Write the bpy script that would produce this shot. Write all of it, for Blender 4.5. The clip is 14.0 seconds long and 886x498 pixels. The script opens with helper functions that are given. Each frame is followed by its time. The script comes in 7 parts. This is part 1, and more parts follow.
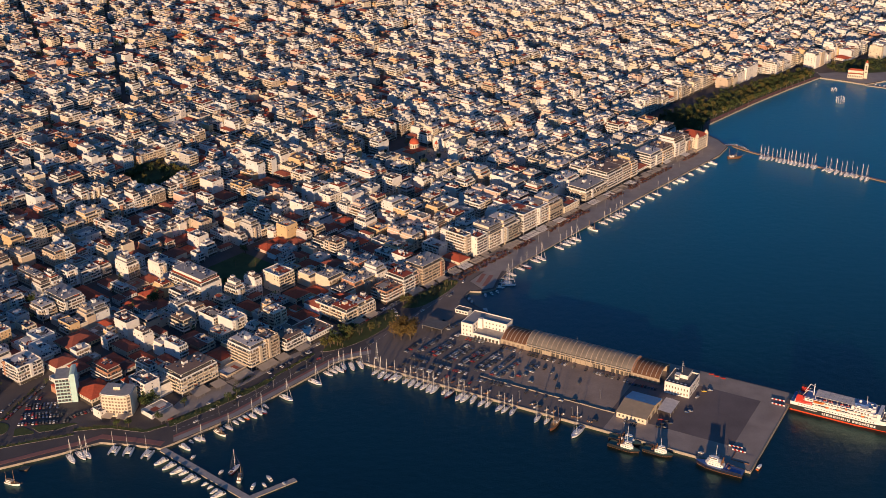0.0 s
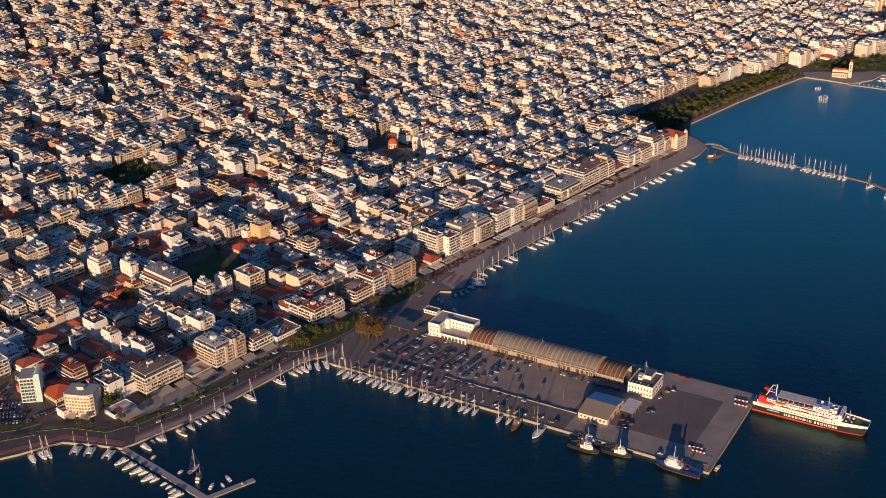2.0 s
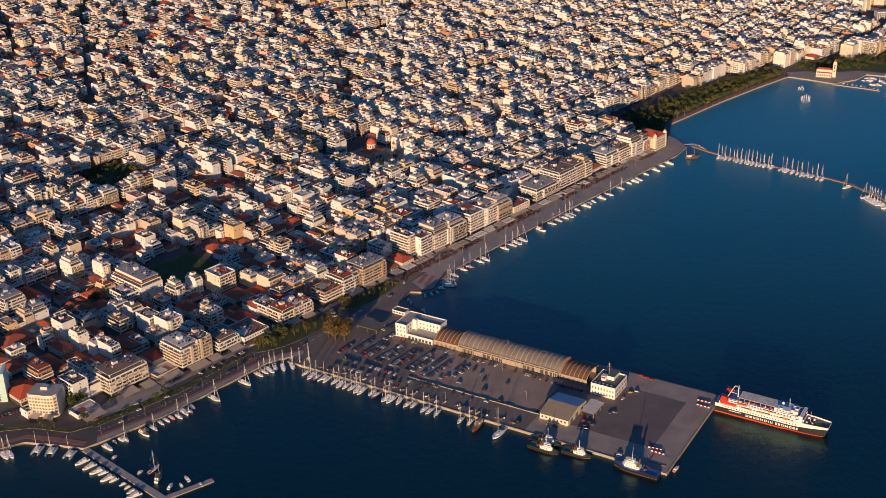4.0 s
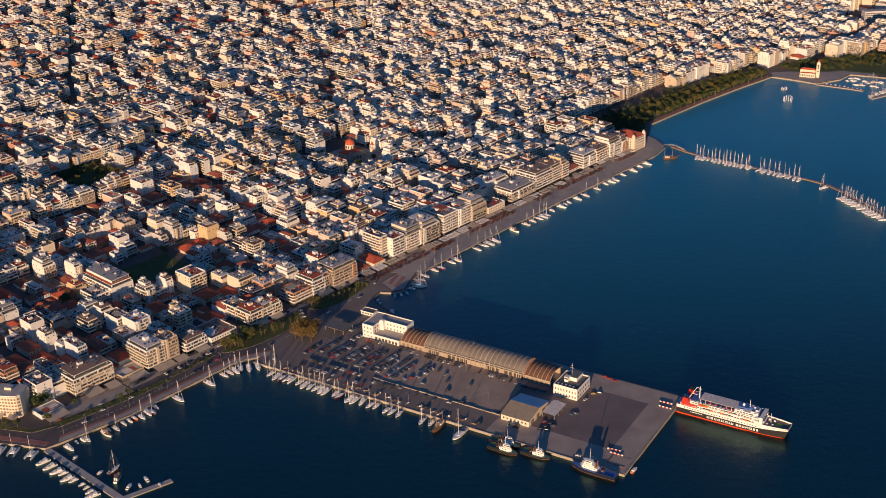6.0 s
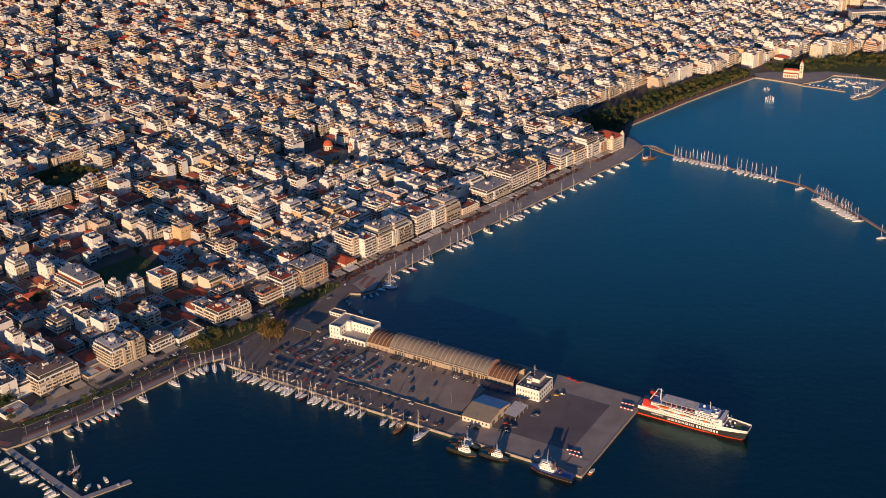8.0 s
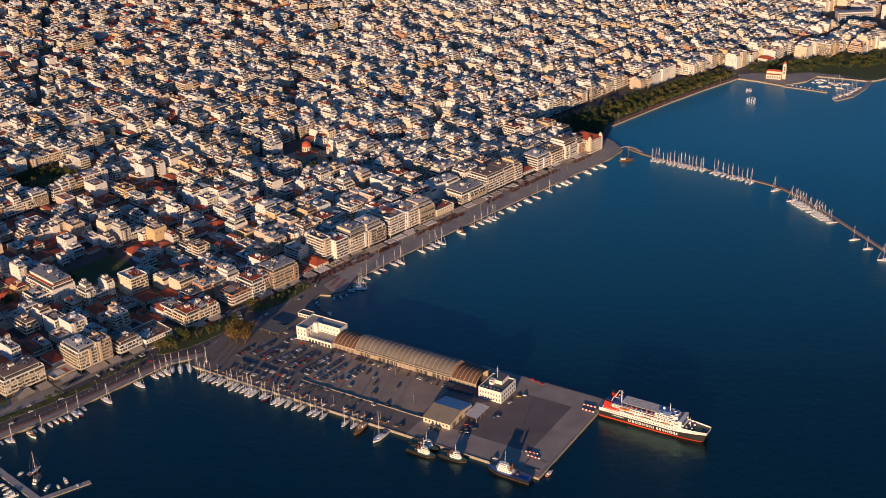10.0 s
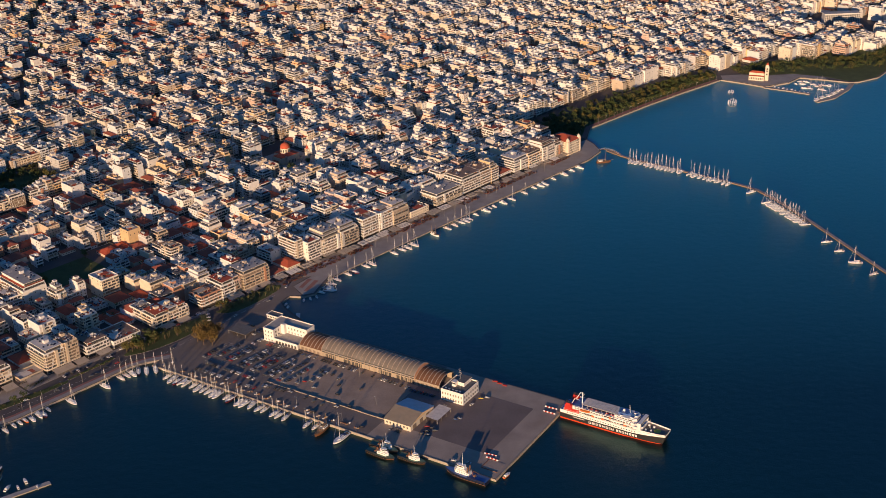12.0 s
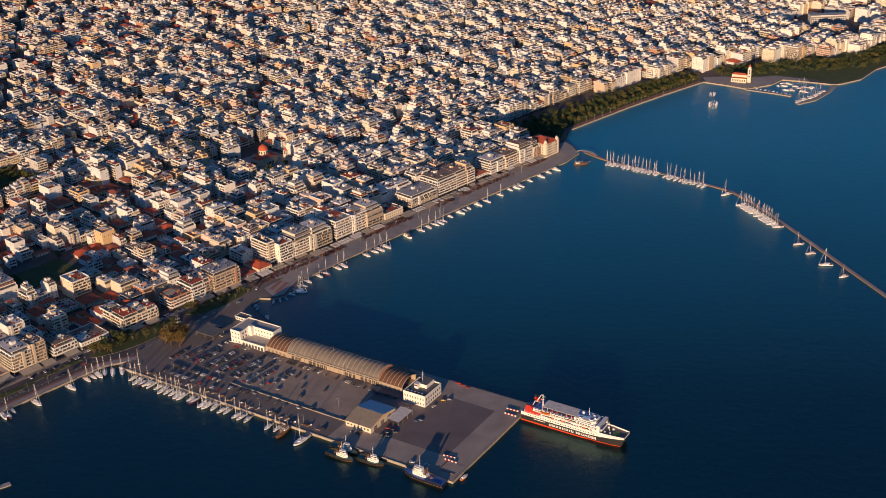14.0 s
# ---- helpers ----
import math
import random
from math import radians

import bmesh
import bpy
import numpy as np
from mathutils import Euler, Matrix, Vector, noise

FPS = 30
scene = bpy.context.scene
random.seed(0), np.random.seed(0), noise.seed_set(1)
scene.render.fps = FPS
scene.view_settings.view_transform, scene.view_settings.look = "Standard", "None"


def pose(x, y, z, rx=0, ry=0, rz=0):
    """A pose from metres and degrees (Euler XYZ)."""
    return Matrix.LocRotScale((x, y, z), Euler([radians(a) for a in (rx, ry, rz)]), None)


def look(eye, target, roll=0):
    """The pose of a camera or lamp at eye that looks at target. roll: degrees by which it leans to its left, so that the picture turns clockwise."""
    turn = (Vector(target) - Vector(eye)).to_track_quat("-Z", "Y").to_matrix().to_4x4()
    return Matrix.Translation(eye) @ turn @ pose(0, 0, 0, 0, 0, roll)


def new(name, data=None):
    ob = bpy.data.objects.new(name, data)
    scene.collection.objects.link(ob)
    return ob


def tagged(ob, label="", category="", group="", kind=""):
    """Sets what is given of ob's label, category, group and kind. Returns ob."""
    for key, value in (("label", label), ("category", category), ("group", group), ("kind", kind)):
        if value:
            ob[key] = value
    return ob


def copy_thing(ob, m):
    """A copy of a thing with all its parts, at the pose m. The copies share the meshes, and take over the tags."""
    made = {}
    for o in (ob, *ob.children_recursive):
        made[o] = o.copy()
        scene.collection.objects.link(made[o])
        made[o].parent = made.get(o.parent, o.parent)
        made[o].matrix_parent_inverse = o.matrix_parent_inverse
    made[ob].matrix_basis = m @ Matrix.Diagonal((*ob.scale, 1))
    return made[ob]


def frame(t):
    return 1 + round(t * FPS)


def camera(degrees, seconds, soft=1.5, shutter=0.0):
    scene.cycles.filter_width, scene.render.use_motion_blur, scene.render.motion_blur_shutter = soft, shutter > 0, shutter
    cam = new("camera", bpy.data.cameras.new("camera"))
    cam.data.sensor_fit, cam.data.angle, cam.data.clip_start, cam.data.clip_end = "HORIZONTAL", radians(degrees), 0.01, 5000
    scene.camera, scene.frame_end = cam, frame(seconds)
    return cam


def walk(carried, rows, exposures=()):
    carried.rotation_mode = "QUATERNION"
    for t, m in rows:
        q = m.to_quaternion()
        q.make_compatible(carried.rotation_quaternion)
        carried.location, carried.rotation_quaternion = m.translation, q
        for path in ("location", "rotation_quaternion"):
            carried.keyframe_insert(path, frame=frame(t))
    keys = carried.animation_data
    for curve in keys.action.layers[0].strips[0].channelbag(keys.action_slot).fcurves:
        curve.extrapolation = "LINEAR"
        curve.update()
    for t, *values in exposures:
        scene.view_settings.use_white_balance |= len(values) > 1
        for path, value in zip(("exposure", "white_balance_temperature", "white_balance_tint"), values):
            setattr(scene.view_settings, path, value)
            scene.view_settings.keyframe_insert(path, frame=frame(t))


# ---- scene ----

# ================= camera =================
cam = camera(39.37, 14.0, soft=0.55)
ROWS = []
for k in range(29):
    s = k / 28
    yaw, pitch, roll = radians(3.511 * s - 0.259 * s * s), radians(-24.636 - 0.497 * s + 0.417 * s * s), -0.771 - 1.479 * s + 0.333 * s * s
    eye = Vector((279.06 * s, -2.39 * s, 560.0 + 9.95 * s))
    ahead = Vector((-math.sin(yaw) * math.cos(pitch), math.cos(yaw) * math.cos(pitch), math.sin(pitch)))
    ROWS.append((14.0 * s, look(eye, eye + 100 * ahead, roll)))
walk(cam, ROWS)

# ================= light =================
SUN_EL, SUN_TO = 8.0, Vector((math.sin(radians(13.5)), math.cos(radians(13.5)), 0))
sun_from = Vector((-SUN_TO.x * math.cos(radians(SUN_EL)), -SUN_TO.y * math.cos(radians(SUN_EL)), math.sin(radians(SUN_EL))))
sun = new("sun", bpy.data.lights.new("sun", "SUN"))
sun.data.energy, sun.data.angle, sun.data.color = 5.7, radians(0.6), (1.0, 0.655, 0.385)
sun.matrix_world = look((0, 0, 900), Vector((0, 0, 900)) - sun_from)
world = bpy.data.worlds.new("sky")
world.use_nodes = True
scene.world = world
wn = world.node_tree
sky = wn.nodes.new("ShaderNodeTexSky")
sky.sky_type, sky.sun_disc = "NISHITA", False
sky.sun_elevation = radians(SUN_EL)
sky.air_density, sky.dust_density, sky.ozone_density = 1.0, 0.1, 6.0
sky.sun_rotation = math.atan2(sun_from.x, sun_from.y)
wn.links.new(sky.outputs[0], wn.nodes["Background"].inputs[0])
wn.nodes["Background"].inputs[1].default_value = 0.116
scene.view_settings.exposure = 0.0

# ================= materials =================
MATS = {}


def material(name, color, rough=0.85, metal=0.0, vary=0.12, scale=0.15, bump=0.15, grain=3.0, coat=None, island=0.10):
    """Plain surface with stains at a large scale, grain at a small one and a light change from piece to piece."""
    m = bpy.data.materials.new(name)
    m.use_nodes = True
    nt, b = m.node_tree, m.node_tree.nodes["Principled BSDF"]
    b.inputs["Roughness"].default_value, b.inputs["Metallic"].default_value = rough, metal
    tc = nt.nodes.new("ShaderNodeTexCoord")
    n1, n2 = nt.nodes.new("ShaderNodeTexNoise"), nt.nodes.new("ShaderNodeTexNoise")
    n1.inputs["Scale"].default_value, n1.inputs["Detail"].default_value = scale, 5
    n2.inputs["Scale"].default_value, n2.inputs["Detail"].default_value = grain, 2
    geo = nt.nodes.new("ShaderNodeNewGeometry")
    nt.links.new(geo.outputs["Position"], n1.inputs["Vector"])
    nt.links.new(geo.outputs["Position"], n2.inputs["Vector"])
    mix = nt.nodes.new("ShaderNodeMath")
    mix.operation = "MULTIPLY_ADD"
    mix.inputs[1].default_value, mix.inputs[2].default_value = vary * 2.4, 1 - vary * 1.2
    nt.links.new(n1.outputs["Fac"], mix.inputs[0])
    m2 = nt.nodes.new("ShaderNodeMath")
    m2.operation = "MULTIPLY_ADD"
    m2.inputs[1].default_value = vary
    nt.links.new(n2.outputs["Fac"], m2.inputs[0])
    nt.links.new(mix.outputs[0], m2.inputs[2])
    m3 = nt.nodes.new("ShaderNodeMath")
    m3.operation = "MULTIPLY_ADD"
    m3.inputs[1].default_value = island
    nt.links.new(geo.outputs["Random Per Island"], m3.inputs[0])
    nt.links.new(m2.outputs[0], m3.inputs[2])
    sc = nt.nodes.new("ShaderNodeVectorMath")
    sc.operation = "SCALE"
    sc.inputs[0].default_value = color
    nt.links.new(m3.outputs[0], sc.inputs["Scale"])
    nt.links.new(sc.outputs[0], b.inputs["Base Color"])
    if bump:
        bp = nt.nodes.new("ShaderNodeBump")
        bp.inputs["Strength"].default_value, bp.inputs["Distance"].default_value = bump, 0.1
        nt.links.new(n2.outputs["Fac"], bp.inputs["Height"])
        nt.links.new(bp.outputs[0], b.inputs["Normal"])
    if coat:
        b.inputs["Coat Weight"].default_value = coat
    MATS[name] = m
    return m


for nm, col in dict(white=(.65, .63, .60), cream=(.62, .54, .42), beige=(.50, .41, .31), grey=(.46, .45, .43), ochre=(.60, .43, .24),
                    pink=(.58, .42, .34), pale=(.60, .62, .62), brick=(.42, .22, .14), chalk=(.70, .67, .62), turq=(.42, .60, .56)).items():
    material("plaster_" + nm, col, rough=0.9, vary=0.16, scale=0.25)
material("parapet", (.68, .65, .60), vary=0.2, scale=0.4)
material("roof_grey", (.36, .34, .32), vary=0.3, scale=0.3)
material("roof_light", (.60, .56, .52), vary=0.3, scale=0.3)
material("roof_dark", (.13, .13, .13), vary=0.3, scale=0.3)
material("roof_tile", (.42, .082, .04), vary=0.3, scale=0.5, grain=6)
material("roof_tile_old", (.28, .078, .05), vary=0.35, scale=0.4, grain=6)
material("glass", (.055, .055, .058), rough=0.25, vary=0.4, bump=0, island=0.5)
material("shop", (.05, .045, .04), rough=0.4, vary=0.4, bump=0, island=0.6)
material("shutter", (.20, .15, .11), rough=0.7)
material("blind", (.34, .29, .23), rough=0.8, vary=0.25)
material("awning", (.42, .36, .29), vary=0.2)
material("awning_stripe", (.40, .16, .08), vary=0.2)
material("awning_ochre", (.50, .27, .11), vary=0.2)
material("roof_brown", (.25, .165, .12), vary=0.35, scale=0.3)
material("awning_green", (.10, .22, .15), vary=0.2)
material("asphalt", (.092, .080, .078), rough=0.93, vary=0.35, scale=0.05, grain=1.2)
material("asphalt_dark", (.168, .142, .128), rough=0.93, vary=0.35, scale=0.04, grain=1.2)
material("concrete", (.30, .25, .215), rough=0.92, vary=0.42, scale=0.06, grain=1.0)
material("yard", (.31, .24, .19), rough=0.93, vary=0.42, scale=0.05, grain=0.7)
material("paving", (.30, .27, .25), rough=0.9, vary=0.3, scale=0.08, grain=1.0)
material("paving_red", (.27, .13, .11), rough=0.9, vary=0.25, scale=0.1, grain=1.0)
material("apron", (.155, .128, .125), rough=0.95, vary=0.34, scale=0.04, grain=0.8)
material("quay_stone", (.31, .27, .22), rough=0.9, vary=0.35, scale=0.3)
material("earth", (.16, .13, .10), rough=1.0, vary=0.4, scale=0.1)
material("lawn", (.055, .075, .025), rough=1.0, vary=0.5, scale=0.12, grain=2.0, bump=0.6)
material("metal_roof", (.17, .15, .125), rough=0.55, vary=0.5, scale=0.1, metal=0.2, island=0.35)
material("rust", (.19, .085, .045), rough=0.8, vary=0.4, scale=0.3)
material("shed_wall", (.33, .27, .20), rough=0.92, vary=0.35, scale=0.25)
material("rust_old", (.125, .062, .036), rough=0.85, vary=0.45, scale=0.3)
material("steel", (.34, .33, .31), rough=0.55, metal=0.4)
# Blue-grey includes the sky's reflection on the slope facing away from the sun.
material("blue_skylit_roof", (.38, .46, .54), rough=0.55, vary=0.2, scale=0.2)
material("tan_roof", (.26, .22, .17), rough=0.7, vary=0.2, scale=0.2)
material("solar", (.03, .04, .07), rough=0.2, vary=0.2)
material("alu_grey", (.5, .5, .48), rough=0.5, metal=0.3, bump=0)
material("tank", (.62, .62, .62), rough=0.35, metal=0.5)
material("bark", (.10, .07, .05), rough=1.0)
material("road_paint", (.70, .68, .62), rough=0.8)


def water_material():
    m = bpy.data.materials.new("water")
    m.use_nodes = True
    nt, b = m.node_tree, m.node_tree.nodes["Principled BSDF"]
    b.inputs["Roughness"].default_value = 0.3
    b.inputs["IOR"].default_value = 1.41
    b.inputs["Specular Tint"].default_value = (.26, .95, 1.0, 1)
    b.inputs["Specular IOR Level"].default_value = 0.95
    geo = nt.nodes.new("ShaderNodeNewGeometry")
    big = nt.nodes.new("ShaderNodeTexNoise")
    big.inputs["Scale"].default_value, big.inputs["Detail"].default_value = 0.004, 4
    ramp = nt.nodes.new("ShaderNodeValToRGB")
    ramp.color_ramp.elements[0].position, ramp.color_ramp.elements[0].color = 0.3, (.0003, .0080, .0112, 1)
    ramp.color_ramp.elements[1].position, ramp.color_ramp.elements[1].color = 0.75, (.0005, .0165, .0205, 1)
    nt.links.new(geo.outputs["Position"], big.inputs["Vector"])
    nt.links.new(big.outputs["Fac"], ramp.inputs["Fac"])
    # Brighter sky reflection on the far bay, put into the base colour along Y.
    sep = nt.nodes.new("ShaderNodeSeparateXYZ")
    far_range = nt.nodes.new("ShaderNodeMapRange")
    far_range.inputs["From Min"].default_value, far_range.inputs["From Max"].default_value = 930, 1560
    sky_tint = nt.nodes.new("ShaderNodeMix")
    sky_tint.data_type = "RGBA"
    sky_tint.inputs["B"].default_value = (.0075, .180, .280, 1)
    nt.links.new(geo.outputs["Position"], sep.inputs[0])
    nt.links.new(sep.outputs["Y"], far_range.inputs["Value"])
    nt.links.new(far_range.outputs[0], sky_tint.inputs["Factor"])
    nt.links.new(ramp.outputs[0], sky_tint.inputs["A"])
    nt.links.new(sky_tint.outputs["Result"], b.inputs["Base Color"])
    rip, swell = nt.nodes.new("ShaderNodeTexNoise"), nt.nodes.new("ShaderNodeTexNoise")
    rip.inputs["Scale"].default_value, rip.inputs["Detail"].default_value = 0.9, 4
    swell.inputs["Scale"].default_value, swell.inputs["Detail"].default_value = 0.12, 3
    add = nt.nodes.new("ShaderNodeMath")
    add.operation = "MULTIPLY_ADD"
    add.inputs[1].default_value = 2.0
    for n in (rip, swell):
        nt.links.new(geo.outputs["Position"], n.inputs["Vector"])
    nt.links.new(swell.outputs["Fac"], add.inputs[0])
    nt.links.new(rip.outputs["Fac"], add.inputs[2])
    bp = nt.nodes.new("ShaderNodeBump")
    bp.inputs["Strength"].default_value, bp.inputs["Distance"].default_value = 0.42, 0.35
    nt.links.new(add.outputs[0], bp.inputs["Height"])
    nt.links.new(bp.outputs[0], b.inputs["Normal"])
    MATS["water"] = m


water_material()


# ================= building kit =================
class Batch:
    """Gathers faces of one mesh, in the local frame (ox, oy, oz, angle)."""

    def __init__(self, at=(0, 0, 0), turn=0.0):
        self.v, self.f, self.m, self.names = [], [], [], []
        self.set(at, turn)

    def set(self, at, turn):
        self.at, self.c, self.s = at, math.cos(turn), math.sin(turn)
        return self

    def slot(self, mat):
        if mat not in self.names:
            self.names.append(mat)
        return self.names.index(mat)

    def put(self, pts):
        k = len(self.v)
        for x, y, z in pts:
            self.v.append((self.at[0] + x * self.c - y * self.s, self.at[1] + x * self.s + y * self.c, self.at[2] + z))
        return k

    def face(self, pts, mat):
        k = self.put(pts)
        self.f.append(tuple(range(k, k + len(pts))))
        self.m.append(self.slot(mat))

    def box(self, x0, x1, y0, y1, z0, z1, mat, top=None, bottom=False):
        k = self.put([(x0, y0, z0), (x1, y0, z0), (x1, y1, z0), (x0, y1, z0), (x0, y0, z1), (x1, y0, z1), (x1, y1, z1), (x0, y1, z1)])
        a = self.slot(mat)
        b = self.slot(top) if top else a
        for q, s in (((0, 1, 5, 4), a), ((1, 2, 6, 5), a), ((2, 3, 7, 6), a), ((3, 0, 4, 7), a), ((4, 5, 6, 7), b)):
            self.f.append(tuple(k + i for i in q))
            self.m.append(s)
        if bottom:
            self.f.append((k + 3, k + 2, k + 1, k))
            self.m.append(a)

    def prism(self, ring, z0, z1, mat, top=None, bottom=False):
        """An upright prism over a ring of (x, y), counter-clockwise."""
        n = len(ring)
        k = self.put([(x, y, z0) for x, y in ring] + [(x, y, z1) for x, y in ring])
        a = self.slot(mat)
        for i in range(n):
            j = (i + 1) % n
            self.f.append((k + i, k + j, k + n + j, k + n + i))
            self.m.append(a)
        self.f.append(tuple(k + n + i for i in range(n)))
        self.m.append(self.slot(top) if top else a)
        if bottom:
            self.f.append(tuple(k + i for i in reversed(range(n))))
            self.m.append(a)

    def hip(self, x0, x1, y0, y1, z0, h, mat, over=0.5):
        """A hipped roof."""
        x0, x1, y0, y1 = x0 - over, x1 + over, y0 - over, y1 + over
        w, d = x1 - x0, y1 - y0
        r = min(w, d) / 2
        if w >= d:
            a, b = (x0 + r, (y0 + y1) / 2), (x1 - r, (y0 + y1) / 2)
        else:
            a, b = ((x0 + x1) / 2, y0 + r), ((x0 + x1) / 2, y1 - r)
        k = self.put([(x0, y0, z0), (x1, y0, z0), (x1, y1, z0), (x0, y1, z0), (*a, z0 + h), (*b, z0 + h)])
        fs = ((0, 1, 5, 4), (1, 2, 5), (2, 3, 4, 5), (3, 0, 4)) if w >= d else ((0, 1, 4), (1, 2, 5, 4), (2, 3, 5), (3, 0, 4, 5))
        for q in fs + ((3, 2, 1, 0),):
            self.f.append(tuple(k + i for i in q))
            self.m.append(self.slot(mat))

    def rod(self, a, b, r, mat, n=6, r2=None):
        """A tapered rod between two points."""
        a, b = Vector(a), Vector(b)
        r2 = r if r2 is None else r2
        d = (b - a).normalized()
        p = d.orthogonal().normalized()
        q = d.cross(p)
        k = self.put([tuple(o + rr * (math.cos(t) * p + math.sin(t) * q)) for o, rr in ((a, r), (b, r2)) for t in [2 * math.pi * i / n for i in range(n)]])
        s = self.slot(mat)
        for i in range(n):
            j = (i + 1) % n
            self.f.append((k + i, k + j, k + n + j, k + n + i))
            self.m.append(s)
        self.f.append(tuple(k + n + i for i in range(n)))
        self.m.append(s)
        self.f.append(tuple(k + i for i in reversed(range(n))))
        self.m.append(s)

    def mesh(self, name):
        me = bpy.data.meshes.new(name)
        me.from_pydata(self.v, [], self.f)
        for n in self.names:
            me.materials.append(MATS[n])
        me.polygons.foreach_set("material_index", self.m)
        me.update()
        return me

    def thing(self, name, parent=None, label="", category="", group="", kind=""):
        ob = new(name, self.mesh(name))
        if parent is not None:
            ob.parent = parent
        return tagged(ob, label, category, group, kind)


U, V, ORIGIN, TURN = Vector((.656, .755, 0)), Vector((-.755, .656, 0)), Vector((67, 1155, 0)), math.atan2(.755, .656)


def town(u, v, z=0.0):
    """From the town's grid (u along the sea front, v inland) to the world."""
    p = ORIGIN + u * U + v * V
    return (p.x, p.y, z)


def ground_z(v):
    return 2.0 + 0.04 * max(0.0, v - 250)


# ================= sea and land =================
def build_sea():
    b = Batch()
    n, r = 24, 4600
    for i in range(n):
        for j in range(n):
            x0, y0, s = -r + 2 * r * i / n, -r + 1500 + 2 * r * j / n, 2 * r / n
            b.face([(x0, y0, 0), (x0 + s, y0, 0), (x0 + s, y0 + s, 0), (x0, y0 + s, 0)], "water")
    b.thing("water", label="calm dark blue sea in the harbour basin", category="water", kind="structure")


COAST = [(-1500, 260), (-700, 150), (-531, 93), (-490, 74), (-468, 66), (-458, 62), (-444, 40), (-432, 17), (-422, 15), (-360, 6), (-280, 6.5), (-246, 7), (-232, 3), (-212, -8),
         (-190, -12), (-186, -30), (-84, -52), (-76, -12), (-70, 0), (-57, 4), (-48, -8), (-36, -12), (-16, -2), (2, 3), (60, 6), (160, 7), (280, 6), (394, 5), (425, 4), (446, 4),
         (481, 11), (498, 34), (505, 52), (545, 76), (675, 71), (760, 64), (844, 54), (850, 20), (853, -15), (893, -33), (926, -33), (940, -70), (950, -104), (960, -112), (999, -124), (1060, -118), (1100, -125), (1200, -150), (1700, -260)]


def build_land():
    b = Batch()
    ring = [town(u, v)[:2] for u, v in COAST] + [town(1700, 250)[:2], town(-1500, 250)[:2]]
    b.prism(ring, -4, 2, "quay_stone", "asphalt")
    us = [-1500, -900, -400, 0, 400, 800, 1200, 1700]
    vs = [250, 600, 1000, 1500, 2100, 3000]
    for i in range(len(us) - 1):
        for j in range(len(vs) - 1):
            q = [(us[i], vs[j]), (us[i + 1], vs[j]), (us[i + 1], vs[j + 1]), (us[i], vs[j + 1])]
            b.face([town(u, v, ground_z(v)) for u, v in q], "asphalt")
    b.thing("ground", label="asphalt streets and quays of the harbour town", category="ground", kind="structure")


# ================= the pier =================
PIER_AT, PIER_TURN = (-54, 963, 0), math.atan2(-166, 290)   # x along the pier, y across it (away from the yachts)


def pier_xy(x, y, z=0.0):
    c, s = math.cos(PIER_TURN), math.sin(PIER_TURN)
    return (PIER_AT[0] + x * c - y * s, PIER_AT[1] + x * s + y * c, z)


def build_pier():
    b = Batch(PIER_AT, PIER_TURN)
    b.prism([(-30, -1), (334, -1), (334, 129), (110, 129), (20, 100), (-30, 60)], -4, 2.02, "quay_stone", "asphalt_dark")
    b.thing("pier", label="long asphalt ferry pier with stone quay walls", category="pier", kind="structure")
    b = Batch(PIER_AT, PIER_TURN)
    b.prism([(210, 0.6), (333, 0.6), (333, 128), (210, 128)], 1.0, 2.05, "concrete")
    b.thing("pier_deck", label="pale concrete deck at the head of the pier", category="pier", kind="structure")
    b = Batch(PIER_AT, PIER_TURN)
    b.prism([(84, 28), (209, 27), (209, 88), (76, 88)], 1.0, 2.035, "yard")
    b.thing("pier_yard", label="worn grey asphalt parking yard on the pier", category="pavement", kind="structure")
    b = Batch(PIER_AT, PIER_TURN)
    b.prism([(205, 26), (311, 26), (311, 104), (205, 104)], 1.0, 2.08, "apron")
    b.thing("pier_apron", label="dark asphalt loading apron on the pier", category="pavement", kind="structure")


build_sea()
build_land()
build_pier()

# ================= town =================
WALLS = ["plaster_white"] * 7 + ["plaster_chalk"] * 5 + ["plaster_cream"] * 4 + ["plaster_beige"] * 3 + ["plaster_grey"] * 2 + ["plaster_ochre"] * 2 + ["plaster_pink", "plaster_brick"] + ["plaster_pale"] * 4
FLOOR = 3.15


class Parts:
    """Hands out the mesh to write a part into: one common mesh for far houses, a mesh a part for near ones."""

    def __init__(self, at, turn, common=None):
        self.at, self.turn, self.common, self.made = at, turn, common, []
        if common:
            common.set(at, turn)

    def get(self, name):
        if self.common:
            return self.common
        if name in ("window", "roof_clutter", "shop_front"):
            name = {"window": "glazing"}.get(name, name)
            for n, b in self.made:
                if n == name:
                    return b
        b = Batch((0, 0, 0), 0)
        self.made.append((name, b))
        return b

    def finish(self, name, label, category, group=""):
        root = new(name)
        root.matrix_world = Matrix.Translation(self.at) @ Matrix.Rotation(self.turn, 4, "Z")
        tagged(root, label, category, group)
        for n, b in self.made:
            if b.f:
                b.thing(n, root, kind="stuff" if n in ("glazing", "roof_clutter", "shop_front") else "")
        return root


